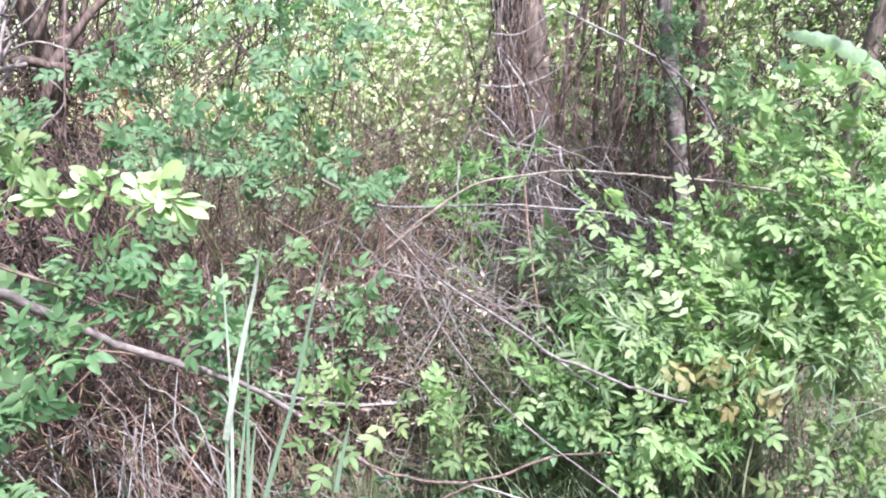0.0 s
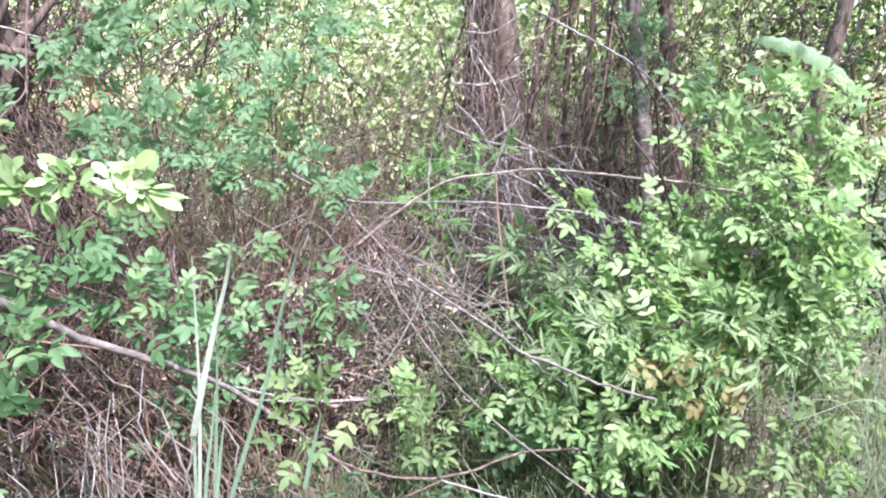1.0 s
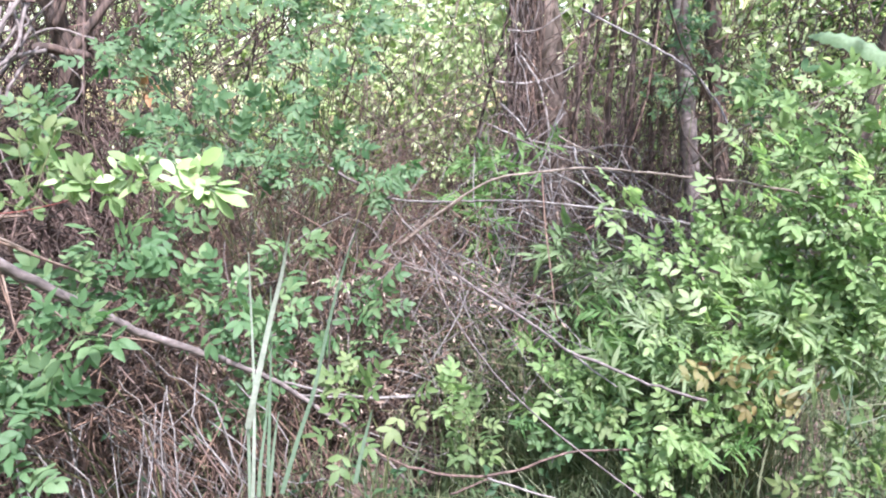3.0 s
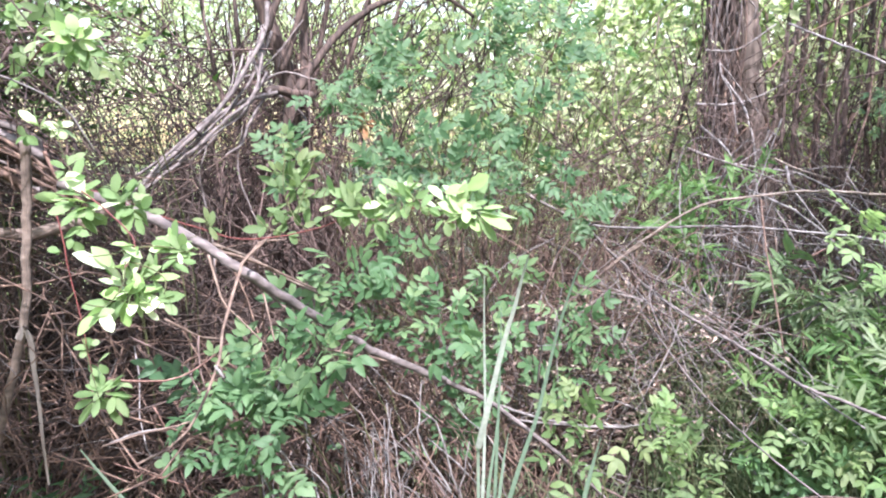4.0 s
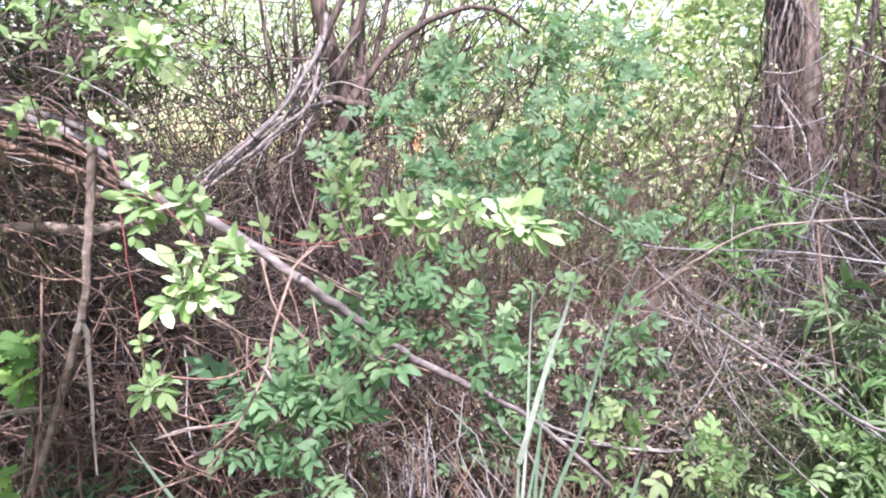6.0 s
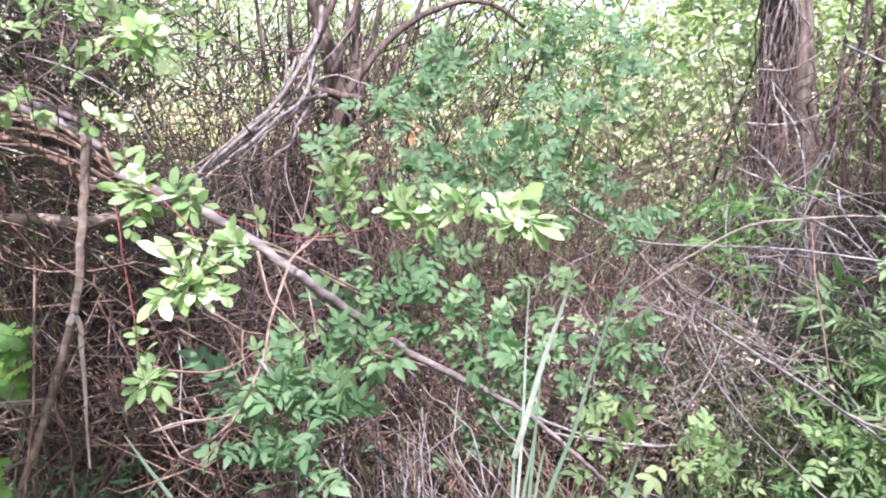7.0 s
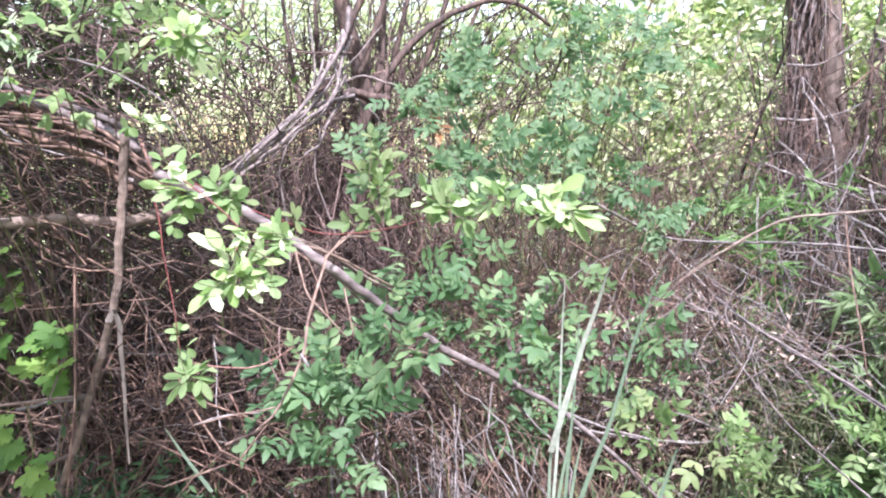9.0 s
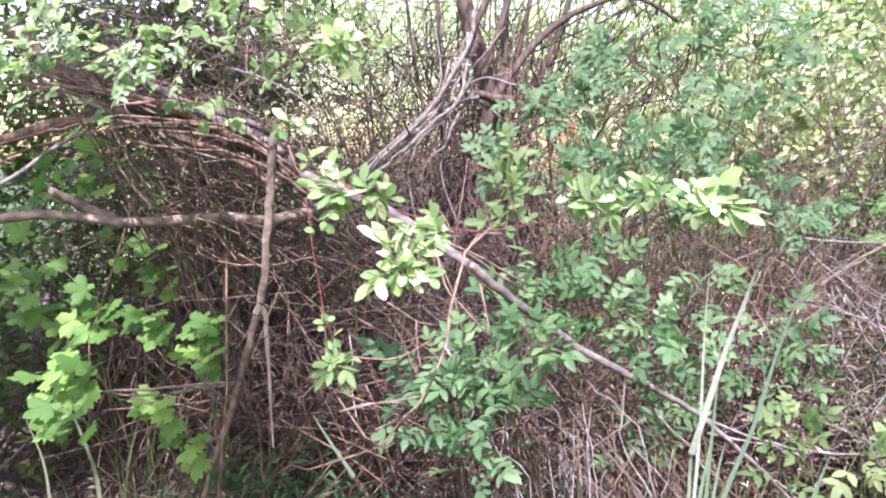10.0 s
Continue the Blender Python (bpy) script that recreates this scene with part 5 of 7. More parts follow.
sprig(ROSE_SPRAY, 'young', [
    (-1.014, 1.730, 1.546, -1.042, 1.693, 1.564, 0.024), (-1.007, 1.734, 1.546, -1.023, 1.727, 1.578, 0.022),
    (-0.994, 1.741, 1.548, -1.001, 1.731, 1.575, 0.019), (-1.007, 1.733, 1.507, -1.045, 1.711, 1.539, 0.027),
    (-1.000, 1.737, 1.507, -1.043, 1.715, 1.494, 0.027), (-1.000, 1.737, 1.504, -0.996, 1.740, 1.540, 0.024),
    (-0.980, 1.745, 1.646, -0.981, 1.740, 1.675, 0.019), (-0.977, 1.747, 1.637, -1.003, 1.731, 1.647, 0.021),
    (-0.977, 1.747, 1.636, -0.957, 1.748, 1.651, 0.021), (-0.972, 1.751, 1.613, -0.994, 1.736, 1.618, 0.017),
    (-0.966, 1.754, 1.586, -0.990, 1.729, 1.578, 0.019), (-0.959, 1.757, 1.586, -0.980, 1.743, 1.603, 0.017),
    (-0.955, 1.760, 1.570, -0.929, 1.767, 1.611, 0.021), (-0.945, 1.764, 1.578, -0.900, 1.790, 1.603, 0.022)])
sprig(ROSE_SPRAY, 'young', [
    (-0.945, 1.764, 1.578, -0.900, 1.790, 1.603, 0.022), (-0.961, 1.756, 1.501, -0.954, 1.751, 1.544, 0.024),
    (-0.961, 1.756, 1.493, -0.978, 1.730, 1.517, 0.021), (-0.958, 1.757, 1.485, -0.933, 1.766, 1.511, 0.022),
    (-0.953, 1.758, 1.474, -0.909, 1.764, 1.494, 0.022), (-0.920, 1.774, 1.478, -0.880, 1.796, 1.487, 0.021),
    (-0.960, 1.757, 1.527, -0.977, 1.741, 1.560, 0.019), (-0.955, 1.758, 1.468, -0.935, 1.757, 1.435, 0.019)])
sprig(ROSE_SPRAY, 'young', [
    (-0.962, 1.663, 1.435, -0.996, 1.655, 1.458, 0.026), (-0.954, 1.665, 1.414, -0.968, 1.653, 1.450, 0.026),
    (-0.957, 1.663, 1.408, -0.936, 1.668, 1.437, 0.023), (-0.996, 1.643, 1.405, -1.011, 1.628, 1.436, 0.023),
    (-0.998, 1.641, 1.400, -1.042, 1.610, 1.402, 0.023), (-0.993, 1.644, 1.405, -1.004, 1.622, 1.382, 0.023),
    (-0.940, 1.669, 1.383, -0.923, 1.673, 1.358, 0.020), (-0.919, 1.679, 1.379, -0.951, 1.672, 1.389, 0.020),
    (-0.929, 1.679, 1.439, -0.900, 1.692, 1.454, 0.020), (-0.880, 1.700, 1.413, -0.908, 1.689, 1.405, 0.017),
    (-0.883, 1.699, 1.410, -0.871, 1.712, 1.431, 0.020), (-0.884, 1.698, 1.410, -0.865, 1.710, 1.404, 0.017),
    (-0.943, 1.670, 1.403, -0.981, 1.653, 1.387, 0.020), (-0.961, 1.663, 1.428, -0.982, 1.654, 1.412, 0.018)])
sprig(ROSE_SPRAY, 'young', [
    (-0.961, 1.663, 1.428, -0.982, 1.654, 1.412, 0.018)])
sprig(ROSE_SPRAY_B, 'bright', [
    (-1.178, 1.211, 1.508, -1.217, 1.186, 1.517, 0.018), (-1.169, 1.218, 1.491, -1.192, 1.178, 1.510, 0.025),
    (-1.190, 1.199, 1.484, -1.219, 1.165, 1.475, 0.022), (-1.194, 1.195, 1.470, -1.161, 1.212, 1.473, 0.025),
    (-1.177, 1.210, 1.479, -1.196, 1.171, 1.448, 0.018), (-1.177, 1.208, 1.443, -1.201, 1.182, 1.424, 0.018),
    (-1.189, 1.197, 1.437, -1.161, 1.208, 1.424, 0.018), (-1.190, 1.193, 1.413, -1.173, 1.204, 1.392, 0.020),
    (-1.207, 1.175, 1.395, -1.222, 1.161, 1.403, 0.018), (-1.152, 1.233, 1.519, -1.114, 1.241, 1.502, 0.020),
    (-1.117, 1.261, 1.504, -1.089, 1.275, 1.536, 0.022), (-1.128, 1.253, 1.509, -1.117, 1.251, 1.553, 0.021),
    (-1.099, 1.275, 1.492, -1.074, 1.295, 1.506, 0.017), (-1.103, 1.271, 1.479, -1.116, 1.239, 1.461, 0.024)])
sprig(ROSE_SPRAY_B, 'bright', [
    (-1.103, 1.271, 1.479, -1.116, 1.239, 1.461, 0.024), (-1.103, 1.270, 1.471, -1.105, 1.244, 1.428, 0.030),
    (-1.103, 1.270, 1.473, -1.076, 1.285, 1.454, 0.025), (-1.098, 1.274, 1.483, -1.066, 1.289, 1.473, 0.017),
    (-1.126, 1.254, 1.497, -1.148, 1.237, 1.509, 0.018), (-1.191, 1.193, 1.419, -1.192, 1.183, 1.399, 0.017),
    (-1.182, 1.209, 1.544, -1.198, 1.178, 1.543, 0.017)])
sprig(ROSE_SPRAY_B, 'pale', [
    (-1.174, 1.215, 1.513, -1.201, 1.208, 1.559, 0.034), (-1.103, 1.271, 1.498, -1.146, 1.204, 1.479, 0.018),
    (-1.174, 1.215, 1.520, -1.153, 1.219, 1.503, 0.017)])
sprig(ROSE_SPRAY_B, 'young', [
    (-1.118, 1.573, 1.424, -1.119, 1.564, 1.461, 0.015), (-1.112, 1.576, 1.411, -1.104, 1.574, 1.449, 0.017),
    (-1.122, 1.571, 1.424, -1.144, 1.545, 1.433, 0.015), (-1.115, 1.574, 1.411, -1.098, 1.578, 1.376, 0.015)])
sprig(ROSE_SPRAY_B, 'pale', [
    (-1.566, 1.518, 1.673, -1.605, 1.498, 1.715, 0.025), (-1.564, 1.520, 1.670, -1.557, 1.491, 1.719, 0.022),
    (-1.531, 1.551, 1.666, -1.552, 1.520, 1.682, 0.025), (-1.531, 1.551, 1.663, -1.549, 1.536, 1.647, 0.024),
    (-1.527, 1.554, 1.668, -1.512, 1.574, 1.688, 0.025), (-1.526, 1.556, 1.664, -1.508, 1.589, 1.642, 0.027),
    (-1.530, 1.552, 1.660, -1.519, 1.551, 1.639, 0.024), (-1.531, 1.550, 1.669, -1.539, 1.539, 1.688, 0.022),
    (-1.561, 1.523, 1.666, -1.544, 1.547, 1.672, 0.024)])
sprig(ROSE_SPRAY_B, 'bright', [
    (-1.566, 1.478, 1.646, -1.568, 1.452, 1.669, 0.022), (-1.566, 1.478, 1.646, -1.585, 1.458, 1.630, 0.022),
    (-1.564, 1.480, 1.646, -1.543, 1.485, 1.624, 0.023), (-1.566, 1.478, 1.643, -1.570, 1.479, 1.620, 0.018),
    (-1.509, 1.534, 1.562, -1.537, 1.520, 1.584, 0.023), (-1.504, 1.538, 1.570, -1.483, 1.552, 1.598, 0.022),
    (-1.493, 1.548, 1.585, -1.458, 1.553, 1.604, 0.022), (-1.454, 1.581, 1.564, -1.427, 1.585, 1.585, 0.023),
    (-1.511, 1.532, 1.554, -1.521, 1.517, 1.539, 0.020)])
sprig(YELLOW_SPRAY, 'pale', [
    (-1.144, 1.173, 1.822, -1.170, 1.155, 1.847, 0.028), (-1.135, 1.179, 1.828, -1.129, 1.163, 1.858, 0.026),
    (-1.127, 1.186, 1.829, -1.115, 1.190, 1.858, 0.026), (-1.126, 1.189, 1.818, -1.091, 1.205, 1.833, 0.028),
    (-1.141, 1.178, 1.811, -1.156, 1.152, 1.814, 0.026), (-1.169, 1.154, 1.808, -1.202, 1.128, 1.803, 0.019),
    (-1.132, 1.186, 1.809, -1.104, 1.199, 1.799, 0.024), (-1.142, 1.178, 1.806, -1.150, 1.169, 1.791, 0.021),
    (-1.133, 1.184, 1.815, -1.118, 1.196, 1.837, 0.026)])
sprig(YELLOW_SPRAY, 'bright', [
    (-1.156, 1.170, 1.785, -1.182, 1.143, 1.770, 0.018), (-1.154, 1.172, 1.785, -1.155, 1.180, 1.759, 0.019),
    (-1.123, 1.200, 1.775, -1.111, 1.211, 1.741, 0.022), (-1.130, 1.193, 1.780, -1.124, 1.190, 1.755, 0.019),
    (-1.123, 1.196, 1.797, -1.088, 1.217, 1.787, 0.019), (-1.126, 1.195, 1.793, -1.109, 1.212, 1.815, 0.017),
    (-1.169, 1.154, 1.807, -1.184, 1.136, 1.821, 0.017), (-1.136, 1.187, 1.785, -1.147, 1.187, 1.769, 0.015),
    (-1.187, 1.139, 1.807, -1.195, 1.114, 1.785, 0.015)])

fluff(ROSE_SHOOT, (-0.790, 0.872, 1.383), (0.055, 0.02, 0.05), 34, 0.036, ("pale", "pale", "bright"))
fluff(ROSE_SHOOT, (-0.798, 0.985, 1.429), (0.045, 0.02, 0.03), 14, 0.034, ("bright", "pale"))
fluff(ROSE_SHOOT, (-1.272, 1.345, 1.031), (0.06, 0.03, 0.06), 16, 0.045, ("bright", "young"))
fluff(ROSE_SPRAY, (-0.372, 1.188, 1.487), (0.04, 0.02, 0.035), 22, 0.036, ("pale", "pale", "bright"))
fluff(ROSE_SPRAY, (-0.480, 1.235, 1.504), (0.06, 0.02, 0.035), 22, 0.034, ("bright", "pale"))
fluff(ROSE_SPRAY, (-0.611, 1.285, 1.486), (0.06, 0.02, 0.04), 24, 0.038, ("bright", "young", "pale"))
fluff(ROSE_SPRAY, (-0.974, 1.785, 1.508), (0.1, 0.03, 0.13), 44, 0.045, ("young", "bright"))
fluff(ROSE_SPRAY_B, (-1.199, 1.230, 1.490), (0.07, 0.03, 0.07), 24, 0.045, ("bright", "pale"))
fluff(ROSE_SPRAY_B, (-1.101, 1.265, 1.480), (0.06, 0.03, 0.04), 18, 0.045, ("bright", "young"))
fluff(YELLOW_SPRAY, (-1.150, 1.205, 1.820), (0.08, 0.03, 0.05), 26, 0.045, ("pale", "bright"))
HANGING_LEAF = thing("dead_leaf", "curled rust-brown dead leaf caught in the twigs", "leaf", (-1.18, 2.86, 1.7))
fluff(HANGING_LEAF, (-1.177, 2.854, 1.733), (0.03, 0.01, 0.03), 6, 0.06, ("rust",))
RUSTY_TIP = thing("dead_leaf", "orange-brown withered leaves on the rose bush", "leaf", (1.26, 2.34, 1.35))
fluff(RUSTY_TIP, (1.262, 2.24, 1.385), (0.03, 0.01, 0.02), 6, 0.035, ("rust",))
RUSTY_TIP_B = thing("dead_leaf", "orange-brown withered leaves low on the rose bush", "leaf", (0.83, 2.1, 0.85))
fluff(RUSTY_TIP_B, (0.83, 2.08, 0.90), (0.03, 0.01, 0.02), 7, 0.032, ("rust",))

# finer dry twigs lying along the slanting one
SLANT = smooth_line([(-0.144, 2.921, 1.187), (-0.030, 2.747, 1.100), (0.094, 2.576, 1.035), (0.252, 2.407, 0.972), (0.355, 2.254, 0.937), (0.53, 1.99, 0.86)], 40)
for k in range(26):
    i = int(rng.integers(0, 24))
    j = i + int(rng.integers(8, 16))
    line = SLANT[i:j + 1:3] + rng.normal(size=3) * (0.03, 0.05, 0.035)
    line = line + np.linspace(0, 1, len(line))[:, None] * rng.normal(size=3) * 0.08 + rng.normal(size=line.shape) * 0.006
    stalk(DIAGONAL_TWIG, "twig", line, rng.uniform(0.0016, 0.0032), 0.001, (TWIG_PALE, BARK_DRY, TWIG_BROWN)[k % 3], sides=5)

# dry vines lying along the bent limb
ARCH = smooth_line([(-1.741, 1.892, 1.452), (-1.818, 1.880, 1.539), (-1.922, 1.854, 1.614), (-2.080, 1.799, 1.692), (-2.236, 1.713, 1.753), (-2.445, 1.601, 1.819), (-2.580, 1.525, 1.869), (-2.663, 1.479, 1.942)], 40)
for k in range(9):
    i = int(rng.integers(0, 8))
    line = ARCH[i:int(rng.integers(26, 40)):4] + rng.normal(size=3) * (0.02, 0.02, 0.05) + (0, -0.06, 0.0)
    line = line + rng.normal(size=line.shape) * 0.012
    stalk(BENT_LIMB, "limb", line, rng.uniform(0.008, 0.017), 0.008, (BARK_BROWN, BARK_GREY, BARK_DRY)[k % 3])
for k in range(70):
    i, j = sorted(rng.choice(34, 2, replace=False))
    line = ARCH[i:max(j, i + 9) + 1:3] + rng.normal(size=3) * (0.03, 0.03, 0.035) + (0, -0.03, 0.0)
    line = line + rng.normal(size=line.shape) * 0.016
    stalk(BENT_LIMB, "vine", line, rng.uniform(0.002, 0.005), 0.0015, (TWIG_BROWN, BARK_GREY, BARK_BROWN, TWIG_BROWN, TWIG_RED)[k % 5], sides=5)

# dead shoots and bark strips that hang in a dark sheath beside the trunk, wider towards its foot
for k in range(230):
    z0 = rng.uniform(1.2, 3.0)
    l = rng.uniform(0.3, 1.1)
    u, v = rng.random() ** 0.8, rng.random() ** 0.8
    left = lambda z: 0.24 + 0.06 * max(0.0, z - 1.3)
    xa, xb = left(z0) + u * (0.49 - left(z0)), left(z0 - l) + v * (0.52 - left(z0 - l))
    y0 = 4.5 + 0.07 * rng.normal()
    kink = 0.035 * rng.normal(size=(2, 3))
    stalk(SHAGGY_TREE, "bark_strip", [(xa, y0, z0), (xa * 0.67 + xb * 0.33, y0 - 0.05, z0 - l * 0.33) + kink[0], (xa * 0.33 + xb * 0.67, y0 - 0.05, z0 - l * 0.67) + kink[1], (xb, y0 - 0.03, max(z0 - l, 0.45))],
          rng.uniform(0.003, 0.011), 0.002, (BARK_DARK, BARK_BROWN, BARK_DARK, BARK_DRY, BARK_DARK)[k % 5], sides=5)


def crown(owner, n, per, centre, radii, spread, size, mat):
    soup = Soup()
    scatter_leaves(soup, clumps(n, per, centre, radii, spread), size)
    tagged(part("crown", soup.mesh("crown", mat), owner), kind="stuff")


# Crowns added overhead; most hang unseen where their shade is wanted.
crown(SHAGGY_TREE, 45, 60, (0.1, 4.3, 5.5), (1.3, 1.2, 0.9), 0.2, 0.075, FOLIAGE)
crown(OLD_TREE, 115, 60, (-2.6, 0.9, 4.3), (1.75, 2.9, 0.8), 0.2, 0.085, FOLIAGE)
# two unseen clumps, placed only to shade the left side and the twig heap
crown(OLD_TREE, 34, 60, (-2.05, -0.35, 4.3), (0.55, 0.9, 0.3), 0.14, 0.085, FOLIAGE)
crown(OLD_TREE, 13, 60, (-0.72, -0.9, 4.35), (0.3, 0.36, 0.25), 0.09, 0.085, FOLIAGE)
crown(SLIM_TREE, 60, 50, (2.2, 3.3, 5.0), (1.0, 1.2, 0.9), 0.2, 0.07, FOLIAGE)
# two more unseen clumps, placed to darken the hollow by the trees
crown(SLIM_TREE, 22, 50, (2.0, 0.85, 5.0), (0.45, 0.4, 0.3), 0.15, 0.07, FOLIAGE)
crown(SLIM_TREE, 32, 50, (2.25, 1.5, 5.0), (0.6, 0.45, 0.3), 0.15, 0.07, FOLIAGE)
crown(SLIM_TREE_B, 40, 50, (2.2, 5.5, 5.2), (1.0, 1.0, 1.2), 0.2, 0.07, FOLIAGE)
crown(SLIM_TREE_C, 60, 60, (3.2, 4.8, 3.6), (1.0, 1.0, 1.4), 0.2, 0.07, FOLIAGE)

# ---- thicket of saplings behind ----
for k in range(56):
    x, y = rng.uniform(-5.5, 4.6), rng.uniform(4.4, 7.6)
    h = rng.uniform(2.2, 3.8)
    lean = rng.normal(size=2) * 0.45
    sap = thing("sapling", "thin upright sapling with small light green leaves", "sapling", (x, y, 0), "saplings")
    line = stalk(sap, "stem", [(x, y, 0), (x + lean[0] * 0.3, y, h * 0.35), (x + lean[0] * 0.8, y + lean[1], h * 0.7), (x + lean[0] * 1.4, y + lean[1], h)], rng.uniform(0.008, 0.018), 0.004, (BARK_DARK, BARK_BROWN)[k % 2])
    for b in range(7):
        a = line[int(rng.integers(len(line) // 4, len(line)))]
        e = a + np.array([rng.normal() * 0.3, rng.normal() * 0.25, rng.uniform(0.1, 0.45)])
        stalk(sap, "twig", [a, (a + e) / 2 + rng.normal(size=3) * 0.03, e], 0.0055, 0.002, BARK_DARK, sides=4)
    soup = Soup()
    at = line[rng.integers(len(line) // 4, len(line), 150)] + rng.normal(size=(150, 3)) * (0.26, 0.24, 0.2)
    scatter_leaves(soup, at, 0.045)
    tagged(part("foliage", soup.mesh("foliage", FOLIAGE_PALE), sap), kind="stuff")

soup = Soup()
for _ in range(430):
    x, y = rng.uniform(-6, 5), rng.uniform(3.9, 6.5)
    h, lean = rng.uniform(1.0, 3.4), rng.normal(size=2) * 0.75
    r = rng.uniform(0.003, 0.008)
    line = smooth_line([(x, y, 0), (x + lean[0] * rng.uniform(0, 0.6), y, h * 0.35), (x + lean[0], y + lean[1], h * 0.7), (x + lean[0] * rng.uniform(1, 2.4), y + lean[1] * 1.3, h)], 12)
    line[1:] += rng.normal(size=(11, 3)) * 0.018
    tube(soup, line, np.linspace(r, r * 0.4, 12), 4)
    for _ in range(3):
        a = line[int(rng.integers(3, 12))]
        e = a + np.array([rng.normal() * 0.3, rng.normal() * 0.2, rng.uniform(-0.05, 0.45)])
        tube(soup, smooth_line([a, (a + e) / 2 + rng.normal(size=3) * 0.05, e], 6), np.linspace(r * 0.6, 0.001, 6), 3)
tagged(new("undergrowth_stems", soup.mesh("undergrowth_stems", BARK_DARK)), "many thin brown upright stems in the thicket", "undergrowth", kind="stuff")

def hedge(name, label, mat, jobs):
    soup = Soup()
    for n, per, centre, radii, spread, size in jobs:
        at = clumps(n, per, centre, radii, spread)
        scatter_leaves(soup, at[at[:, 2] > 0.05], size)
    return tagged(new(name, soup.mesh(name, mat)), label, "hedge", kind="stuff")


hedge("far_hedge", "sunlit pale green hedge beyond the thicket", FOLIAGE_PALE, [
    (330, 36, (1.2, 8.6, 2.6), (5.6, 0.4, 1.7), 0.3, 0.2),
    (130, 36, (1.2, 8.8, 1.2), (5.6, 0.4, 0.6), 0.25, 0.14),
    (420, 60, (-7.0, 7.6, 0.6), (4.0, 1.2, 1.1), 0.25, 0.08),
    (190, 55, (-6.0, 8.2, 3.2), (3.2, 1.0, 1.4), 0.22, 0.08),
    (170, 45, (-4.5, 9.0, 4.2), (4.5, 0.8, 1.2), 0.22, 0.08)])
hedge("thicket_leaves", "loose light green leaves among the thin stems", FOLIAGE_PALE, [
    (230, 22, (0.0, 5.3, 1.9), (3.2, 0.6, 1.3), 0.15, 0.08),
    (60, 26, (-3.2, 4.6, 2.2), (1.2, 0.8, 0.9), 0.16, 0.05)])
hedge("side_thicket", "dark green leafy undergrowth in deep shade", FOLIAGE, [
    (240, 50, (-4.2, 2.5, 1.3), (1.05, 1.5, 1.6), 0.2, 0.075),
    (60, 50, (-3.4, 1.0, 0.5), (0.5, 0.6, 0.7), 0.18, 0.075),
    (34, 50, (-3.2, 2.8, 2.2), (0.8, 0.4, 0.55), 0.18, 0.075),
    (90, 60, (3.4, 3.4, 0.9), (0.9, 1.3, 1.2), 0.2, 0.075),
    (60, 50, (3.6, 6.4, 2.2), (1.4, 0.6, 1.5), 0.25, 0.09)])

# ---- dead brush ----
def heap(label, mat, base, singles, jobs, mass=None):
    """A heap of dry twigs: the outermost ones singly, the mass behind them joined."""
    owner = thing("brush_heap", label, "brush", base, "brush heaps")
    soup = Soup()
    for n, *rest in jobs:
        twig_heap(soup, n, *rest)
    # a darker bark given as mass puts the shade between twigs into its colour
    tagged(part("twig_mass", soup.mesh("twig_mass", mass or mat), owner), kind="stuff")
    for n, *rest in singles:
        for _ in range(n):
            one = Soup()
            twig_heap(one, 1, *rest)
            part("twig", one.mesh("twig", mat), owner)


heap("dense dark brown heap of dead vines under the bent limb, shade put into its mass", BARK_BROWN, (-2.1, 2.2, 0.0),
     [(90, (-2.0, 2.05, 0.8), (0.75, 0.15, 0.55), 1.2, 0.0032, (0.7, 0.0, -0.5), 0.5), (60, (-1.7, 2.0, 0.6), (0.7, 0.2, 0.5), 1.0, 0.003, (0.6, 0.0, 0.6), 0.6), (45, (-2.0, 1.8, 0.7), (0.8, 0.2, 0.7), 0.8, 0.0026, (0.7, 0.0, 0.4), 0.7), (40, (-2.15, 1.75, 1.5), (0.5, 0.2, 0.2), 0.7, 0.0027, (1.0, 0.1, -0.35), 0.3)],
     [(1500, (-2.1, 2.45, 0.65), (1.1, 0.5, 0.8), 0.8, 0.003, (0.7, 0.1, 0.3), 0.7),
      (230, (-2.15, 1.95, 1.45), (0.55, 0.35, 0.22), 0.6, 0.0024, (1.0, 0.1, -0.35), 0.35),
      (900, (-3.3, 2.4, 0.6), (0.7, 0.8, 0.9), 0.6, 0.0032, (0.5, 0.2, 0.7), 0.6),
      (500, (-3.3, 2.5, 1.9), (0.6, 0.6, 0.6), 0.7, 0.0029, (0.8, 0.2, 0.3), 0.5)], BARK_DARK)
heap("tangle of reddish brown dead stems below the old tree", TWIG_BROWN, (-1.5, 2.9, 0.1),
     [(90, (-1.65, 2.85, 1.1), (0.3, 0.15, 0.45), 0.6, 0.0032, (-0.15, 0.0, 1.0), 0.18)],
     [(760, (-1.65, 3.05, 1.05), (0.38, 0.25, 0.55), 0.6, 0.0036, (-0.15, 0.0, 1.0), 0.2)])
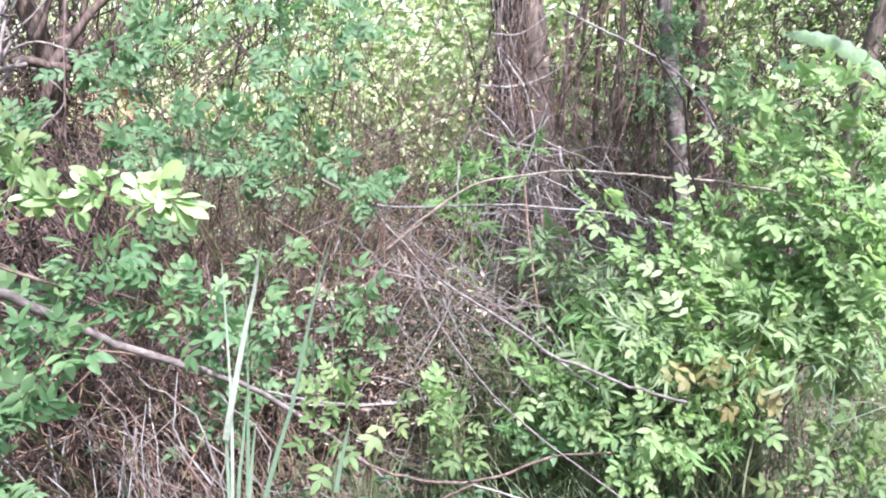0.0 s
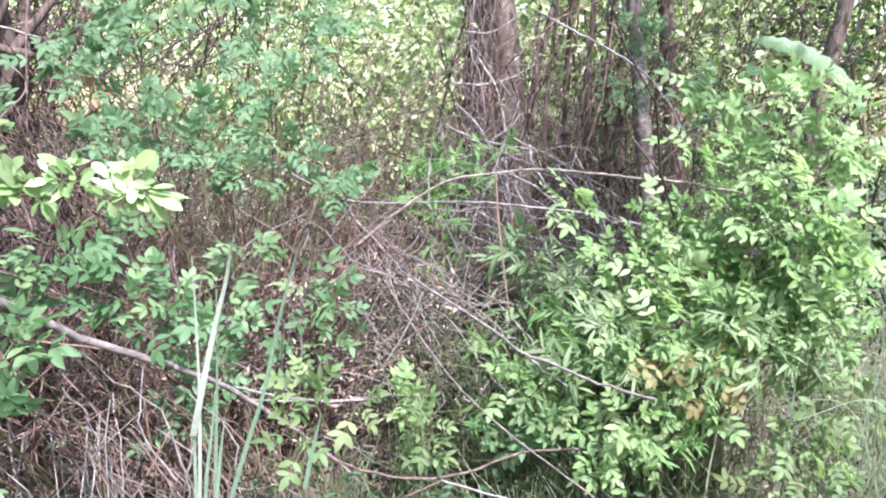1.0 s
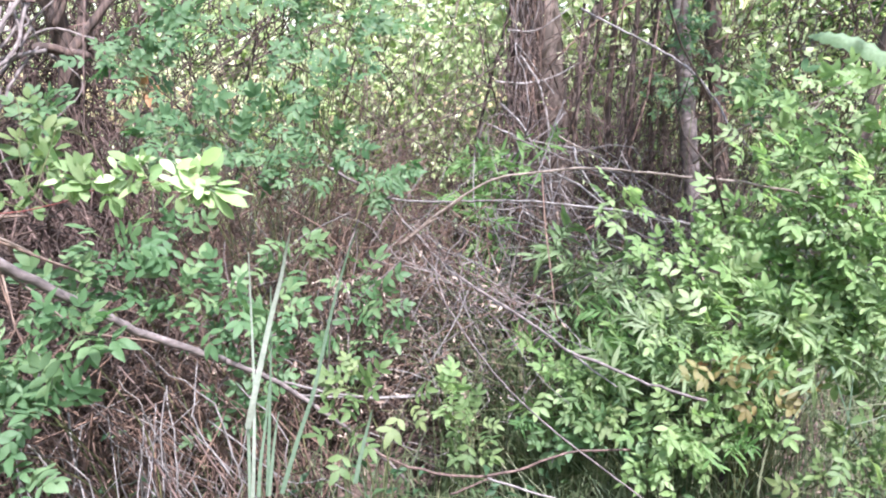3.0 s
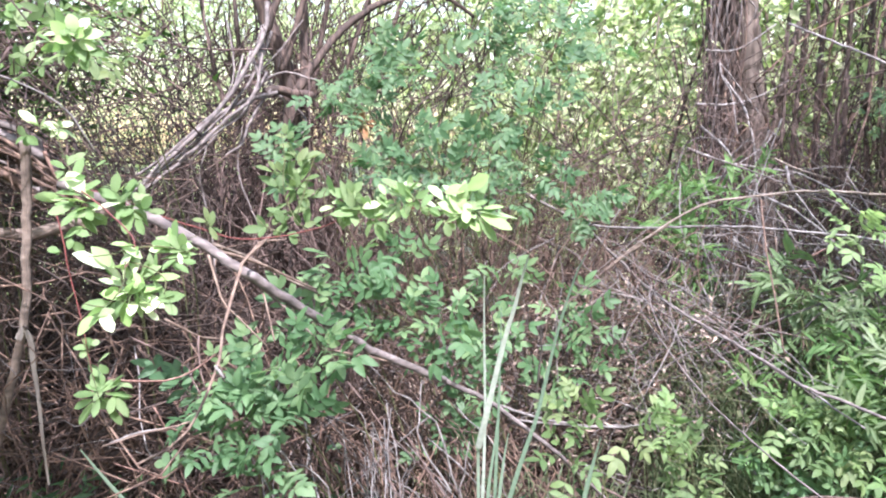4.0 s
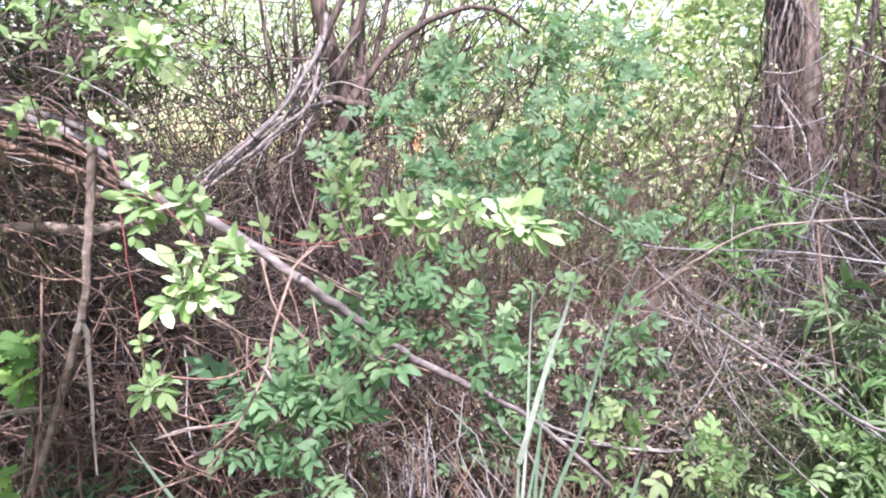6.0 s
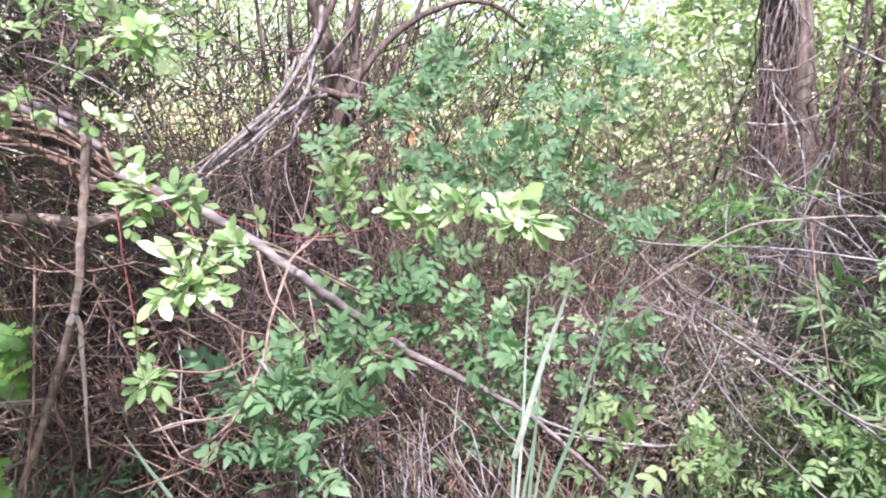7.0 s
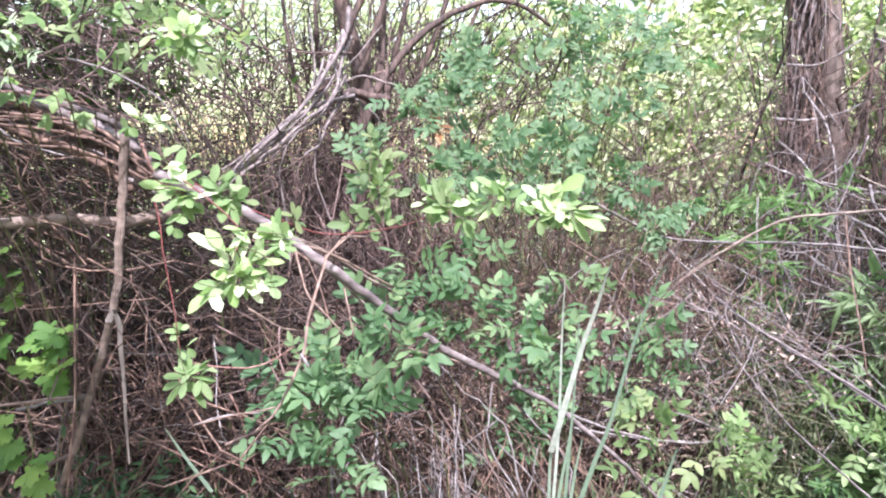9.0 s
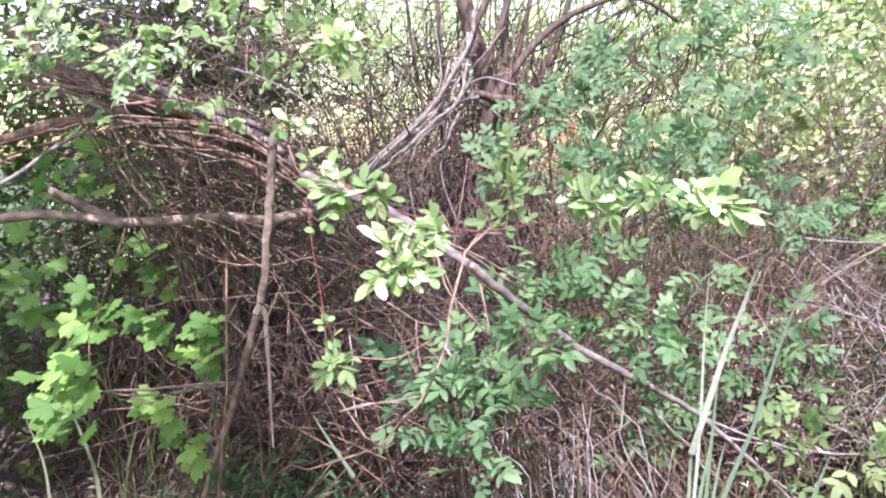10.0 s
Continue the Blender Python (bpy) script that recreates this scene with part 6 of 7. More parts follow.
heap("brown heap of dead twigs with pale dry leaves", TWIG_BROWN, (-0.6, 3.0, 0.2),
     [(110, (-0.6, 2.6, 0.6), (1.3, 0.2, 0.5), 0.5, 0.0022, (0.3, 0.0, 1.0), 0.6), (70, (-0.85, 1.95, 0.4), (0.5, 0.2, 0.4), 0.5, 0.0026, (-0.4, 0.2, 0.9), 0.35)],
     [(1900, (-0.6, 3.05, 0.6), (1.6, 0.55, 0.75), 0.55, 0.0024, (0.3, 0.1, 1.0), 0.6),
      (420, (-0.9, 2.25, 0.35), (0.6, 0.35, 0.4), 0.5, 0.0029, (-0.4, 0.2, 0.9), 0.35)], BARK_BROWN)
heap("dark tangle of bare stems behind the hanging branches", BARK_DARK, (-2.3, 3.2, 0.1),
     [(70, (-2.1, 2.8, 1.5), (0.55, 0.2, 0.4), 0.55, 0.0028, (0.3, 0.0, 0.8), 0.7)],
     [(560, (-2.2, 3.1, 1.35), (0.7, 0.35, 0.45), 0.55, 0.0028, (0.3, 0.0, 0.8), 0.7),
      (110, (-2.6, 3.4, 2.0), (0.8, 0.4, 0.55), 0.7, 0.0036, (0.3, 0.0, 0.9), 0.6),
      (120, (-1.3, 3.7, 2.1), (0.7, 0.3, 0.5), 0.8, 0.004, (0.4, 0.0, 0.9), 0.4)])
# added dark stems that stand in for the shadow between the trunks
heap("dry stems crowded at the feet of the trees, dark to stand for shade", BARK_DARK, (1.2, 4.5, 0.1),
     [(60, (1.15, 4.15, 1.1), (0.6, 0.15, 0.5), 0.6, 0.0035, (0.1, 0.0, 1.0), 0.3)],
     [(560, (1.3, 4.9, 1.0), (0.9, 0.4, 0.8), 0.6, 0.004, (0.1, 0.0, 1.0), 0.35)])
heap("grey-brown bare thicket in shade behind the rose bush", BARK_DRY, (2.6, 5.6, 0.0),
     [(80, (2.3, 5.3, 2.0), (1.1, 0.2, 1.1), 0.9, 0.005, (0.25, 0.0, 1.0), 0.5)],
     [(420, (2.9, 5.9, 2.0), (1.3, 0.35, 1.4), 0.8, 0.005, (0.3, 0.0, 1.0), 0.7)], BARK_BROWN)
heap("thin dark stems rising among the trees", BARK_BROWN, (1.2, 4.9, 0.0),
     [(70, (1.3, 4.75, 1.7), (0.6, 0.25, 1.2), 1.3, 0.0055, (0.1, 0.0, 1.0), 0.22)],
     [(120, (1.35, 5.1, 1.6), (0.65, 0.3, 1.4), 1.2, 0.0045, (0.1, 0.0, 1.0), 0.3)], BARK_DARK)
heap("deep bank of dead brown stems behind the thicket", TWIG_BROWN, (-0.4, 4.9, 0.0),
     [(60, (-0.4, 4.3, 1.2), (1.8, 0.15, 0.5), 0.7, 0.003, (0.3, 0.0, 1.0), 0.6)],
     [(1700, (-0.4, 4.9, 0.75), (2.8, 0.4, 0.75), 0.7, 0.0032, (0.3, 0.0, 1.0), 0.7)], BARK_BROWN)
heap("fine bare shoots standing in the thicket", TWIG_BROWN, (-0.3, 4.0, 0.2),
     [(130, (-0.3, 3.6, 1.6), (1.6, 0.2, 0.7), 0.5, 0.0022, (0.25, 0.0, 1.0), 0.55)],
     [(620, (-0.2, 4.0, 1.6), (2.0, 0.4, 0.9), 0.5, 0.0022, (0.25, 0.0, 1.0), 0.55),
      (200, (-1.75, 3.3, 1.9), (0.35, 0.2, 0.45), 0.5, 0.003, (0.3, 0.0, 1.0), 0.5)])
# its dark mass stands in for the shaded hollow behind the twigs
heap("grey-brown tangle of dry twigs before the trees", BARK_BROWN, (0.9, 3.2, 0.2),
     [(120, (0.7, 2.95, 0.7), (0.8, 0.2, 0.5), 0.55, 0.0022, (0.6, 0.0, -0.6), 0.6)],
     [(1500, (0.9, 3.3, 0.55), (1.2, 0.5, 0.65), 0.55, 0.0024, (0.6, 0.1, 0.6), 0.6),
      (110, (0.45, 3.85, 1.2), (0.35, 0.15, 0.8), 0.6, 0.0025, (0.1, 0.0, 1.0), 0.22)], BARK_DARK)
heap("brown bare twigs arching over the bent limb", TWIG_BROWN, (-2.5, 2.3, 0.2),
     [(45, (-2.2, 2.0, 2.0), (0.7, 0.2, 0.28), 0.8, 0.0034, (0.9, 0.1, -0.4), 0.4)],
     [(110, (-2.5, 2.4, 2.05), (0.8, 0.3, 0.4), 0.8, 0.0034, (0.9, 0.1, -0.3), 0.5)])
heap("dense brown stems close behind the old tree", TWIG_BROWN, (-2.1, 3.6, 0.1),
     [(40, (-2.0, 3.5, 1.9), (0.7, 0.15, 0.6), 0.7, 0.0038, (0.25, 0.0, 1.0), 0.4)],
     [(110, (-2.1, 3.7, 1.7), (0.7, 0.2, 0.6), 0.7, 0.004, (0.25, 0.0, 1.0), 0.45)], BARK_BROWN)
heap("loose thicker grey twigs lying across the brush", BARK_DRY, (0.0, 2.7, 0.1),
     [(46, (0.1, 2.65, 0.75), (0.9, 0.2, 0.5), 0.6, 0.0027, (0.7, 0.0, -0.5), 0.6), (40, (-0.6, 2.5, 0.8), (0.8, 0.15, 0.4), 0.5, 0.0026, (0.3, 0.0, 1.0), 0.6)],
     [(120, (0.1, 2.95, 0.7), (1.2, 0.3, 0.5), 0.6, 0.0036, (0.6, 0.0, 0.6), 0.7)])
heap("pale grey dry shoots hanging in the thicket", TWIG_PALE, (0.45, 3.1, 0.3),
     [(45, (0.42, 3.72, 1.3), (0.3, 0.1, 0.5), 0.55, 0.0032, (0.5, 0.0, 0.7), 0.7), (40, (-0.75, 1.95, 0.5), (0.4, 0.15, 0.35), 0.5, 0.0024, (-0.5, 0.1, 0.8), 0.35),
      (36, (0.45, 2.95, 0.95), (0.6, 0.2, 0.45), 0.6, 0.0020, (0.5, 0.0, -0.8), 0.45), (50, (-0.6, 2.5, 0.7), (1.2, 0.3, 0.5), 0.5, 0.0020, (0.4, 0.1, 0.8), 0.6),
      (16, (-1.9, 1.75, 0.6), (0.8, 0.2, 0.6), 0.6, 0.0019, (0.8, 0.1, 0.3), 0.6), (42, (-0.85, 1.9, 0.35), (0.5, 0.2, 0.35), 0.5, 0.0022, (-0.4, 0.1, 0.9), 0.3)],
     [(120, (0.45, 3.2, 0.95), (0.65, 0.3, 0.5), 0.6, 0.0022, (0.5, 0.0, -0.8), 0.5)])


def grass(soup, n, x, y, length, r, lean):
    """Thin blades of grass rising from the ground and bending over."""
    for _ in range(n):
        a = np.array([rng.uniform(*x), rng.uniform(*y), 0.0])
        a[2] = ground_height(a[0], a[1])
        l = length * rng.uniform(0.5, 1.2)
        d = np.append(rng.normal(size=2) * lean, 0) * l
        strip(soup, smooth_line([a, a + d * 0.3 + (0, 0, l * 0.6), a + d + (0, 0, l * (0.95 - lean * 0.4))], 6), np.linspace(r, r * 0.15, 6))


soup = Soup()
grass(soup, 1300, (0.0, 1.0), (2.45, 3.2), 0.75, 0.0036, 0.35)
grass(soup, 2400, (0.3, 2.6), (1.7, 2.9), 0.6, 0.003, 0.4)
grass(soup, 650, (-1.4, 0.4), (1.6, 2.5), 0.5, 0.0035, 0.35)
grass(soup, 80, (-3.0, -1.6), (1.2, 1.9), 0.45, 0.004, 0.35)
tagged(new("grass", soup.mesh("grass", GRASS)), "thin grey-green grass among the twigs", "grass", kind="stuff")
soup = Soup()
at = clumps(150, 24, (0.2, 1.9, 0.25), (2.2, 0.5, 0.22), 0.08)
scatter_leaves(soup, at, 0.05, 0.4)
at = clumps(60, 24, (-1.6, 1.65, 0.35), (0.7, 0.25, 0.18), 0.07)
scatter_leaves(soup, at, 0.06, 0.25)
tagged(new("low_herbs", soup.mesh("low_herbs", HERB)), "low blue-green herbs on the woodland floor", "herbs", kind="stuff")
soup = Soup()
n = 9000
xy = np.stack([rng.uniform(-4.5, 4, n), rng.uniform(0.6, 5.5, n)], axis=1)
at = np.column_stack([xy, ground_height(xy[:, 0], xy[:, 1]) + 0.01 + 0.03 * rng.random(n)])
scatter_leaves(soup, at, 0.055, 0.45, (0, -0.2, 1), 0.5)
at = np.array([-0.5, 3.1, 0.6]) + unit(rng.normal(size=(3500, 3))) * rng.random((3500, 1)) ** 0.4 * np.array([2.4, 0.5, 0.6])
scatter_leaves(soup, at, 0.03, 0.3, (0, -0.6, 0.4), 0.9)
at = np.array([-0.15, 2.75, 0.7]) + unit(rng.normal(size=(1300, 3))) * rng.random((1300, 1)) ** 0.5 * np.array([0.9, 0.25, 0.45])
scatter_leaves(soup, at, 0.028, 0.35, (0, -0.7, 0.5), 0.7)
at = clumps(26, 26, (-0.2, 2.62, 0.72), (0.45, 0.2, 0.32), 0.05)
scatter_leaves(soup, at, 0.03, 0.28, (0, -0.7, 0.6), 0.6)
tagged(new("leaf_litter", soup.mesh("leaf_litter", DEAD_LEAF)), "dry curled brown and cream dead leaves", "leaf litter", kind="stuff")

# ---- leafy bushes ----
THIN = {"rose": 0.68, "shade": 0.85, "young": 0.6, "bright": 0.8, "oval": 0.5}


def tuft(owner, base, centre, rx, rz, n, size, kind):
    """A leafy branch end: a stem from the foot, and shoots that fan out with n leaves in all."""
    c, base = np.asarray(centre, float), np.asarray(base, float)
    green = {"ochre": TWIG_ORANGE, "oval": TWIG_BROWN, "narrow": STEM_GREEN}.get(kind, STEM_GREEN)
    hub = c + np.array([0.2 * rx * rng.normal(), 0.1, -0.7 * rz])
    foot = base + rng.normal(size=3) * np.array([0.08, 0.06, 0.0])
    mid = foot * 0.45 + hub * 0.55 + np.array([0.04 * rng.normal(), 0.08, 0.08])
    stalk(owner, "stem", [foot, mid, hub], 0.003, 0.002, green)
    n = max(2, round(n * THIN.get(kind, 1.0)))
    shoots = max(1, round(n / 4))
    for k in range(shoots):
        a, q = rng.uniform(0, 2 * math.pi), math.sqrt((k + rng.random()) / shoots)
        end = c + np.array([rx * q * math.cos(a), -0.5 * rx * rng.random() + 0.15 * rx, rz * q * math.sin(a)])
        m = hub * 0.45 + end * 0.55 + np.array([0.01 * rng.normal(), -0.02, 0.02])
        share = n // shoots + (k < n % shoots)
        stalk(owner, "stem", [hub, m, end], 0.0018, 0.001, green, leaves=(kind, share, size, 0.3))


def leafy(name, label, category, base, tufts, group=""):
    owner = thing(name, label, category, base, group)
    for job in tufts:
        tuft(owner, base, *job)
    return owner


R = ("rose bush", "rose bushes")
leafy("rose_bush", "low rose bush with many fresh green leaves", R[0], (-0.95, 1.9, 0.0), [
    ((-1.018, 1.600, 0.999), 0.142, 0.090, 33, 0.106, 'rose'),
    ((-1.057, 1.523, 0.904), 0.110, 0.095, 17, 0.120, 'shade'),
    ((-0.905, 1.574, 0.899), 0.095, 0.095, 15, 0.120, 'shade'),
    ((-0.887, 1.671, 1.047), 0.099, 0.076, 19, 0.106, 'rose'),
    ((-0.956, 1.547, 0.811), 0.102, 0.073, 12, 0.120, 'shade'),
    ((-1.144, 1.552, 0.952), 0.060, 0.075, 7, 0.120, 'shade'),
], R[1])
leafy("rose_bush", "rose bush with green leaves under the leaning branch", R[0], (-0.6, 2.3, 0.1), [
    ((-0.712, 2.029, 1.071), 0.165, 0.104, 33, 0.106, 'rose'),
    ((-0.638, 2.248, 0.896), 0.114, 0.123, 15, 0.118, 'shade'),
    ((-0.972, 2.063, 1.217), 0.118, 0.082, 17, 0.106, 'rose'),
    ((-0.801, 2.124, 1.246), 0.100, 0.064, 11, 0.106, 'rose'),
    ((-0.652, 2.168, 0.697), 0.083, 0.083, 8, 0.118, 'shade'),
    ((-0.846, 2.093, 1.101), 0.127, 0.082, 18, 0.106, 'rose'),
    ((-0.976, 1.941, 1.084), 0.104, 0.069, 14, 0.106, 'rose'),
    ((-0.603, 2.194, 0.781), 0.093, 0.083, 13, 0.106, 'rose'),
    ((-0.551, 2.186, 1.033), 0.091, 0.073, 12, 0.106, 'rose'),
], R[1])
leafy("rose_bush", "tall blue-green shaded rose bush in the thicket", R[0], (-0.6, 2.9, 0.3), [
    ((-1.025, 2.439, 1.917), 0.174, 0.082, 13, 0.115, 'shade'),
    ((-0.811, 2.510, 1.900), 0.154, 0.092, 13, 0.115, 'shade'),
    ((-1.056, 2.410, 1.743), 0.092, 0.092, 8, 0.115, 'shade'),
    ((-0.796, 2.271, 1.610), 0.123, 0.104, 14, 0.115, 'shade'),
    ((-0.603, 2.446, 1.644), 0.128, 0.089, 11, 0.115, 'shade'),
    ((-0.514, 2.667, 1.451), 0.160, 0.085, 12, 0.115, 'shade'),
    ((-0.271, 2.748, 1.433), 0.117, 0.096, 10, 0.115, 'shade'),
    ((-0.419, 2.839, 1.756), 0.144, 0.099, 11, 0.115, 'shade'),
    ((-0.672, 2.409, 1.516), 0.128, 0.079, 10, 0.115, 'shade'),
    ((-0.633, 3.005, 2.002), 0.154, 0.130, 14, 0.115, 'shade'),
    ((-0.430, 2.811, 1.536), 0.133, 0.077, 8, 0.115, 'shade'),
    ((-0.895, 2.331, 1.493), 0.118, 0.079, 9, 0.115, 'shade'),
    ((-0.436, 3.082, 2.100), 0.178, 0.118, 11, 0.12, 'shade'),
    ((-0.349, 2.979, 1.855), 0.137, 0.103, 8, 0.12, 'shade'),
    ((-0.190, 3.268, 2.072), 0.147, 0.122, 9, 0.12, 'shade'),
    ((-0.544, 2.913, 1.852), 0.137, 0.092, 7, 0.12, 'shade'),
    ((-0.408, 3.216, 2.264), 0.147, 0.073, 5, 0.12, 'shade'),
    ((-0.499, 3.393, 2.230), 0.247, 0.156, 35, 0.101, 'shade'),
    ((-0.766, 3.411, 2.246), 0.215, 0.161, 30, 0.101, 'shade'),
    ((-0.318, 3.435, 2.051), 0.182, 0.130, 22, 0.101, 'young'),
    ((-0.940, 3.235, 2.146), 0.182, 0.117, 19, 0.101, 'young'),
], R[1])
leafy("rose_bush", "rose bush with small leaves behind the reeds", R[0], (-0.35, 2.6, 0.2), [
    ((-0.273, 2.485, 0.971), 0.128, 0.118, 24, 0.101, 'rose'),
    ((-0.343, 2.450, 0.862), 0.089, 0.069, 10, 0.101, 'rose'),
    ((-0.560, 2.509, 1.107), 0.154, 0.082, 18, 0.101, 'rose'),
    ((-0.213, 2.495, 0.874), 0.079, 0.069, 9, 0.101, 'rose'),
], R[1])
leafy("rose_bush", "young yellow-green rose seedling beside the reeds", R[0], (-0.15, 1.95, 0.0), [
    ((-0.174, 1.872, 0.877), 0.090, 0.067, 18, 0.097, 'young'),
    ((-0.086, 1.895, 0.818), 0.052, 0.030, 5, 0.097, 'young'),
    ((-0.248, 1.836, 0.778), 0.060, 0.045, 8, 0.097, 'young'),
], R[1])
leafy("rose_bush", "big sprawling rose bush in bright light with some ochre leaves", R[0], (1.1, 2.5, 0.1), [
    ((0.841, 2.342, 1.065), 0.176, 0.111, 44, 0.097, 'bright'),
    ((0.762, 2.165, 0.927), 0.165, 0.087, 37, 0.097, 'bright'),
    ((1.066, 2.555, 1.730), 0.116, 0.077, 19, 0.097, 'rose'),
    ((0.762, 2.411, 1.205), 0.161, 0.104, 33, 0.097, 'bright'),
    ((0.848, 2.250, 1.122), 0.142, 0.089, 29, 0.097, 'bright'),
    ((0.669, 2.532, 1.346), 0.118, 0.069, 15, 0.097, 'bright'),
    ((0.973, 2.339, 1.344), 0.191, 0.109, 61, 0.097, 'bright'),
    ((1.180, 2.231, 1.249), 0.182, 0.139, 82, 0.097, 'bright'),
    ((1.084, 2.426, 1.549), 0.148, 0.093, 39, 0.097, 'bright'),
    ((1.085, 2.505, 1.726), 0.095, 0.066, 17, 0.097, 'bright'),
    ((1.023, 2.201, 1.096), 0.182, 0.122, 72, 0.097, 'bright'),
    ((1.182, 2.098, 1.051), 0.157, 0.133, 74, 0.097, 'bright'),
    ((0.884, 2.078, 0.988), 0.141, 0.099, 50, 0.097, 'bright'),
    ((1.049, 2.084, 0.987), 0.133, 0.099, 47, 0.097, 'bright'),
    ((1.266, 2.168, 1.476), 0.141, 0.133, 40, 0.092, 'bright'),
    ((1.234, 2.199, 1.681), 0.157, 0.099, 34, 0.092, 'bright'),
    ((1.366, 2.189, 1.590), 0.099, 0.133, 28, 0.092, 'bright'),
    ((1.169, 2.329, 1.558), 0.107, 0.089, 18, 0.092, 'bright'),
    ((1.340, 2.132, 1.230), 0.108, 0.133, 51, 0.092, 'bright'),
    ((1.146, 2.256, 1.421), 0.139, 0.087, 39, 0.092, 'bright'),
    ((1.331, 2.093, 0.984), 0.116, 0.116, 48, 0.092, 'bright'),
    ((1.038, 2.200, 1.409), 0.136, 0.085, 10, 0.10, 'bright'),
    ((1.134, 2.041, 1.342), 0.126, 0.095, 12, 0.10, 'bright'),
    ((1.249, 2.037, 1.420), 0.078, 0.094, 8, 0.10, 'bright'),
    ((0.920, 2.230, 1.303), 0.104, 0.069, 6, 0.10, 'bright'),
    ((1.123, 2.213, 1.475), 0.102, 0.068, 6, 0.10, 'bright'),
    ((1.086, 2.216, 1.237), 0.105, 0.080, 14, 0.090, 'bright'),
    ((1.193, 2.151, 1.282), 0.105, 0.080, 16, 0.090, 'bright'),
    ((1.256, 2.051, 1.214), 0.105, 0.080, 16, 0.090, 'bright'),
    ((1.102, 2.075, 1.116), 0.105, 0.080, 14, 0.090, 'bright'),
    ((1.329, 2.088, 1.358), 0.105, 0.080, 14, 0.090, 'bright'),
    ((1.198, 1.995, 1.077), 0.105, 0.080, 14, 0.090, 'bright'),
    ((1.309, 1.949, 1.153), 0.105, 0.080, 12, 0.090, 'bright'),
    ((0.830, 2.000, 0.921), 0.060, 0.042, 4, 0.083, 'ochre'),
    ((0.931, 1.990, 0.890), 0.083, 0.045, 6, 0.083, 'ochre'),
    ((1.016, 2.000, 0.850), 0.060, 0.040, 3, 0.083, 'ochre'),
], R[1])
leafy("rose_bush", "lower rose bush with green leaves over grass", R[0], (0.6, 2.4, 0.1), [
    ((0.463, 2.240, 0.828), 0.154, 0.091, 28, 0.097, 'bright'),
    ((0.588, 2.136, 0.783), 0.165, 0.087, 31, 0.097, 'young'),
    ((0.767, 2.037, 0.752), 0.141, 0.083, 28, 0.097, 'bright'),
    ((0.390, 2.214, 0.677), 0.136, 0.091, 24, 0.097, 'rose'),
    ((0.667, 2.018, 0.654), 0.108, 0.075, 19, 0.097, 'bright'),
    ((0.154, 2.198, 0.625), 0.118, 0.091, 21, 0.097, 'young'),
    ((0.060, 2.301, 0.659), 0.104, 0.085, 16, 0.097, 'bright'),
    ((0.553, 2.120, 0.689), 0.104, 0.069, 16, 0.097, 'rose'),
    ((0.933, 2.049, 0.791), 0.116, 0.083, 23, 0.097, 'bright'),
], R[1])
leafy("rose_bush", "young rose bush at the wood's edge", R[0], (1.4, 2.2, 0.0), [
    ((1.227, 1.947, 0.725), 0.103, 0.095, 27, 0.092, 'young'),
    ((1.306, 1.966, 0.825), 0.095, 0.095, 25, 0.092, 'young'),
    ((1.132, 1.928, 0.624), 0.095, 0.063, 17, 0.092, 'young'),
    ((1.305, 1.934, 0.623), 0.095, 0.079, 21, 0.092, 'young'),
], R[1])
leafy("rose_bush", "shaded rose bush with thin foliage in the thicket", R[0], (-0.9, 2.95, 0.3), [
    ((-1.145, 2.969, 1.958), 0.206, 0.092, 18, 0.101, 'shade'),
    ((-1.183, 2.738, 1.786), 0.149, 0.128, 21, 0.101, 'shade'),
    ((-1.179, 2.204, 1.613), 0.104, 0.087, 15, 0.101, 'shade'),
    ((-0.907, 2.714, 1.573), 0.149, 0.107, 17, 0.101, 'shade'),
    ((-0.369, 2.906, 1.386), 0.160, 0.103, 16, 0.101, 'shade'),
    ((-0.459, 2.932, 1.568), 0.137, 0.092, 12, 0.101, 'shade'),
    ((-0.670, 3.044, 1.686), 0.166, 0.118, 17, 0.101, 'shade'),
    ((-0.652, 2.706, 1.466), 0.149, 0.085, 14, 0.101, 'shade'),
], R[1])
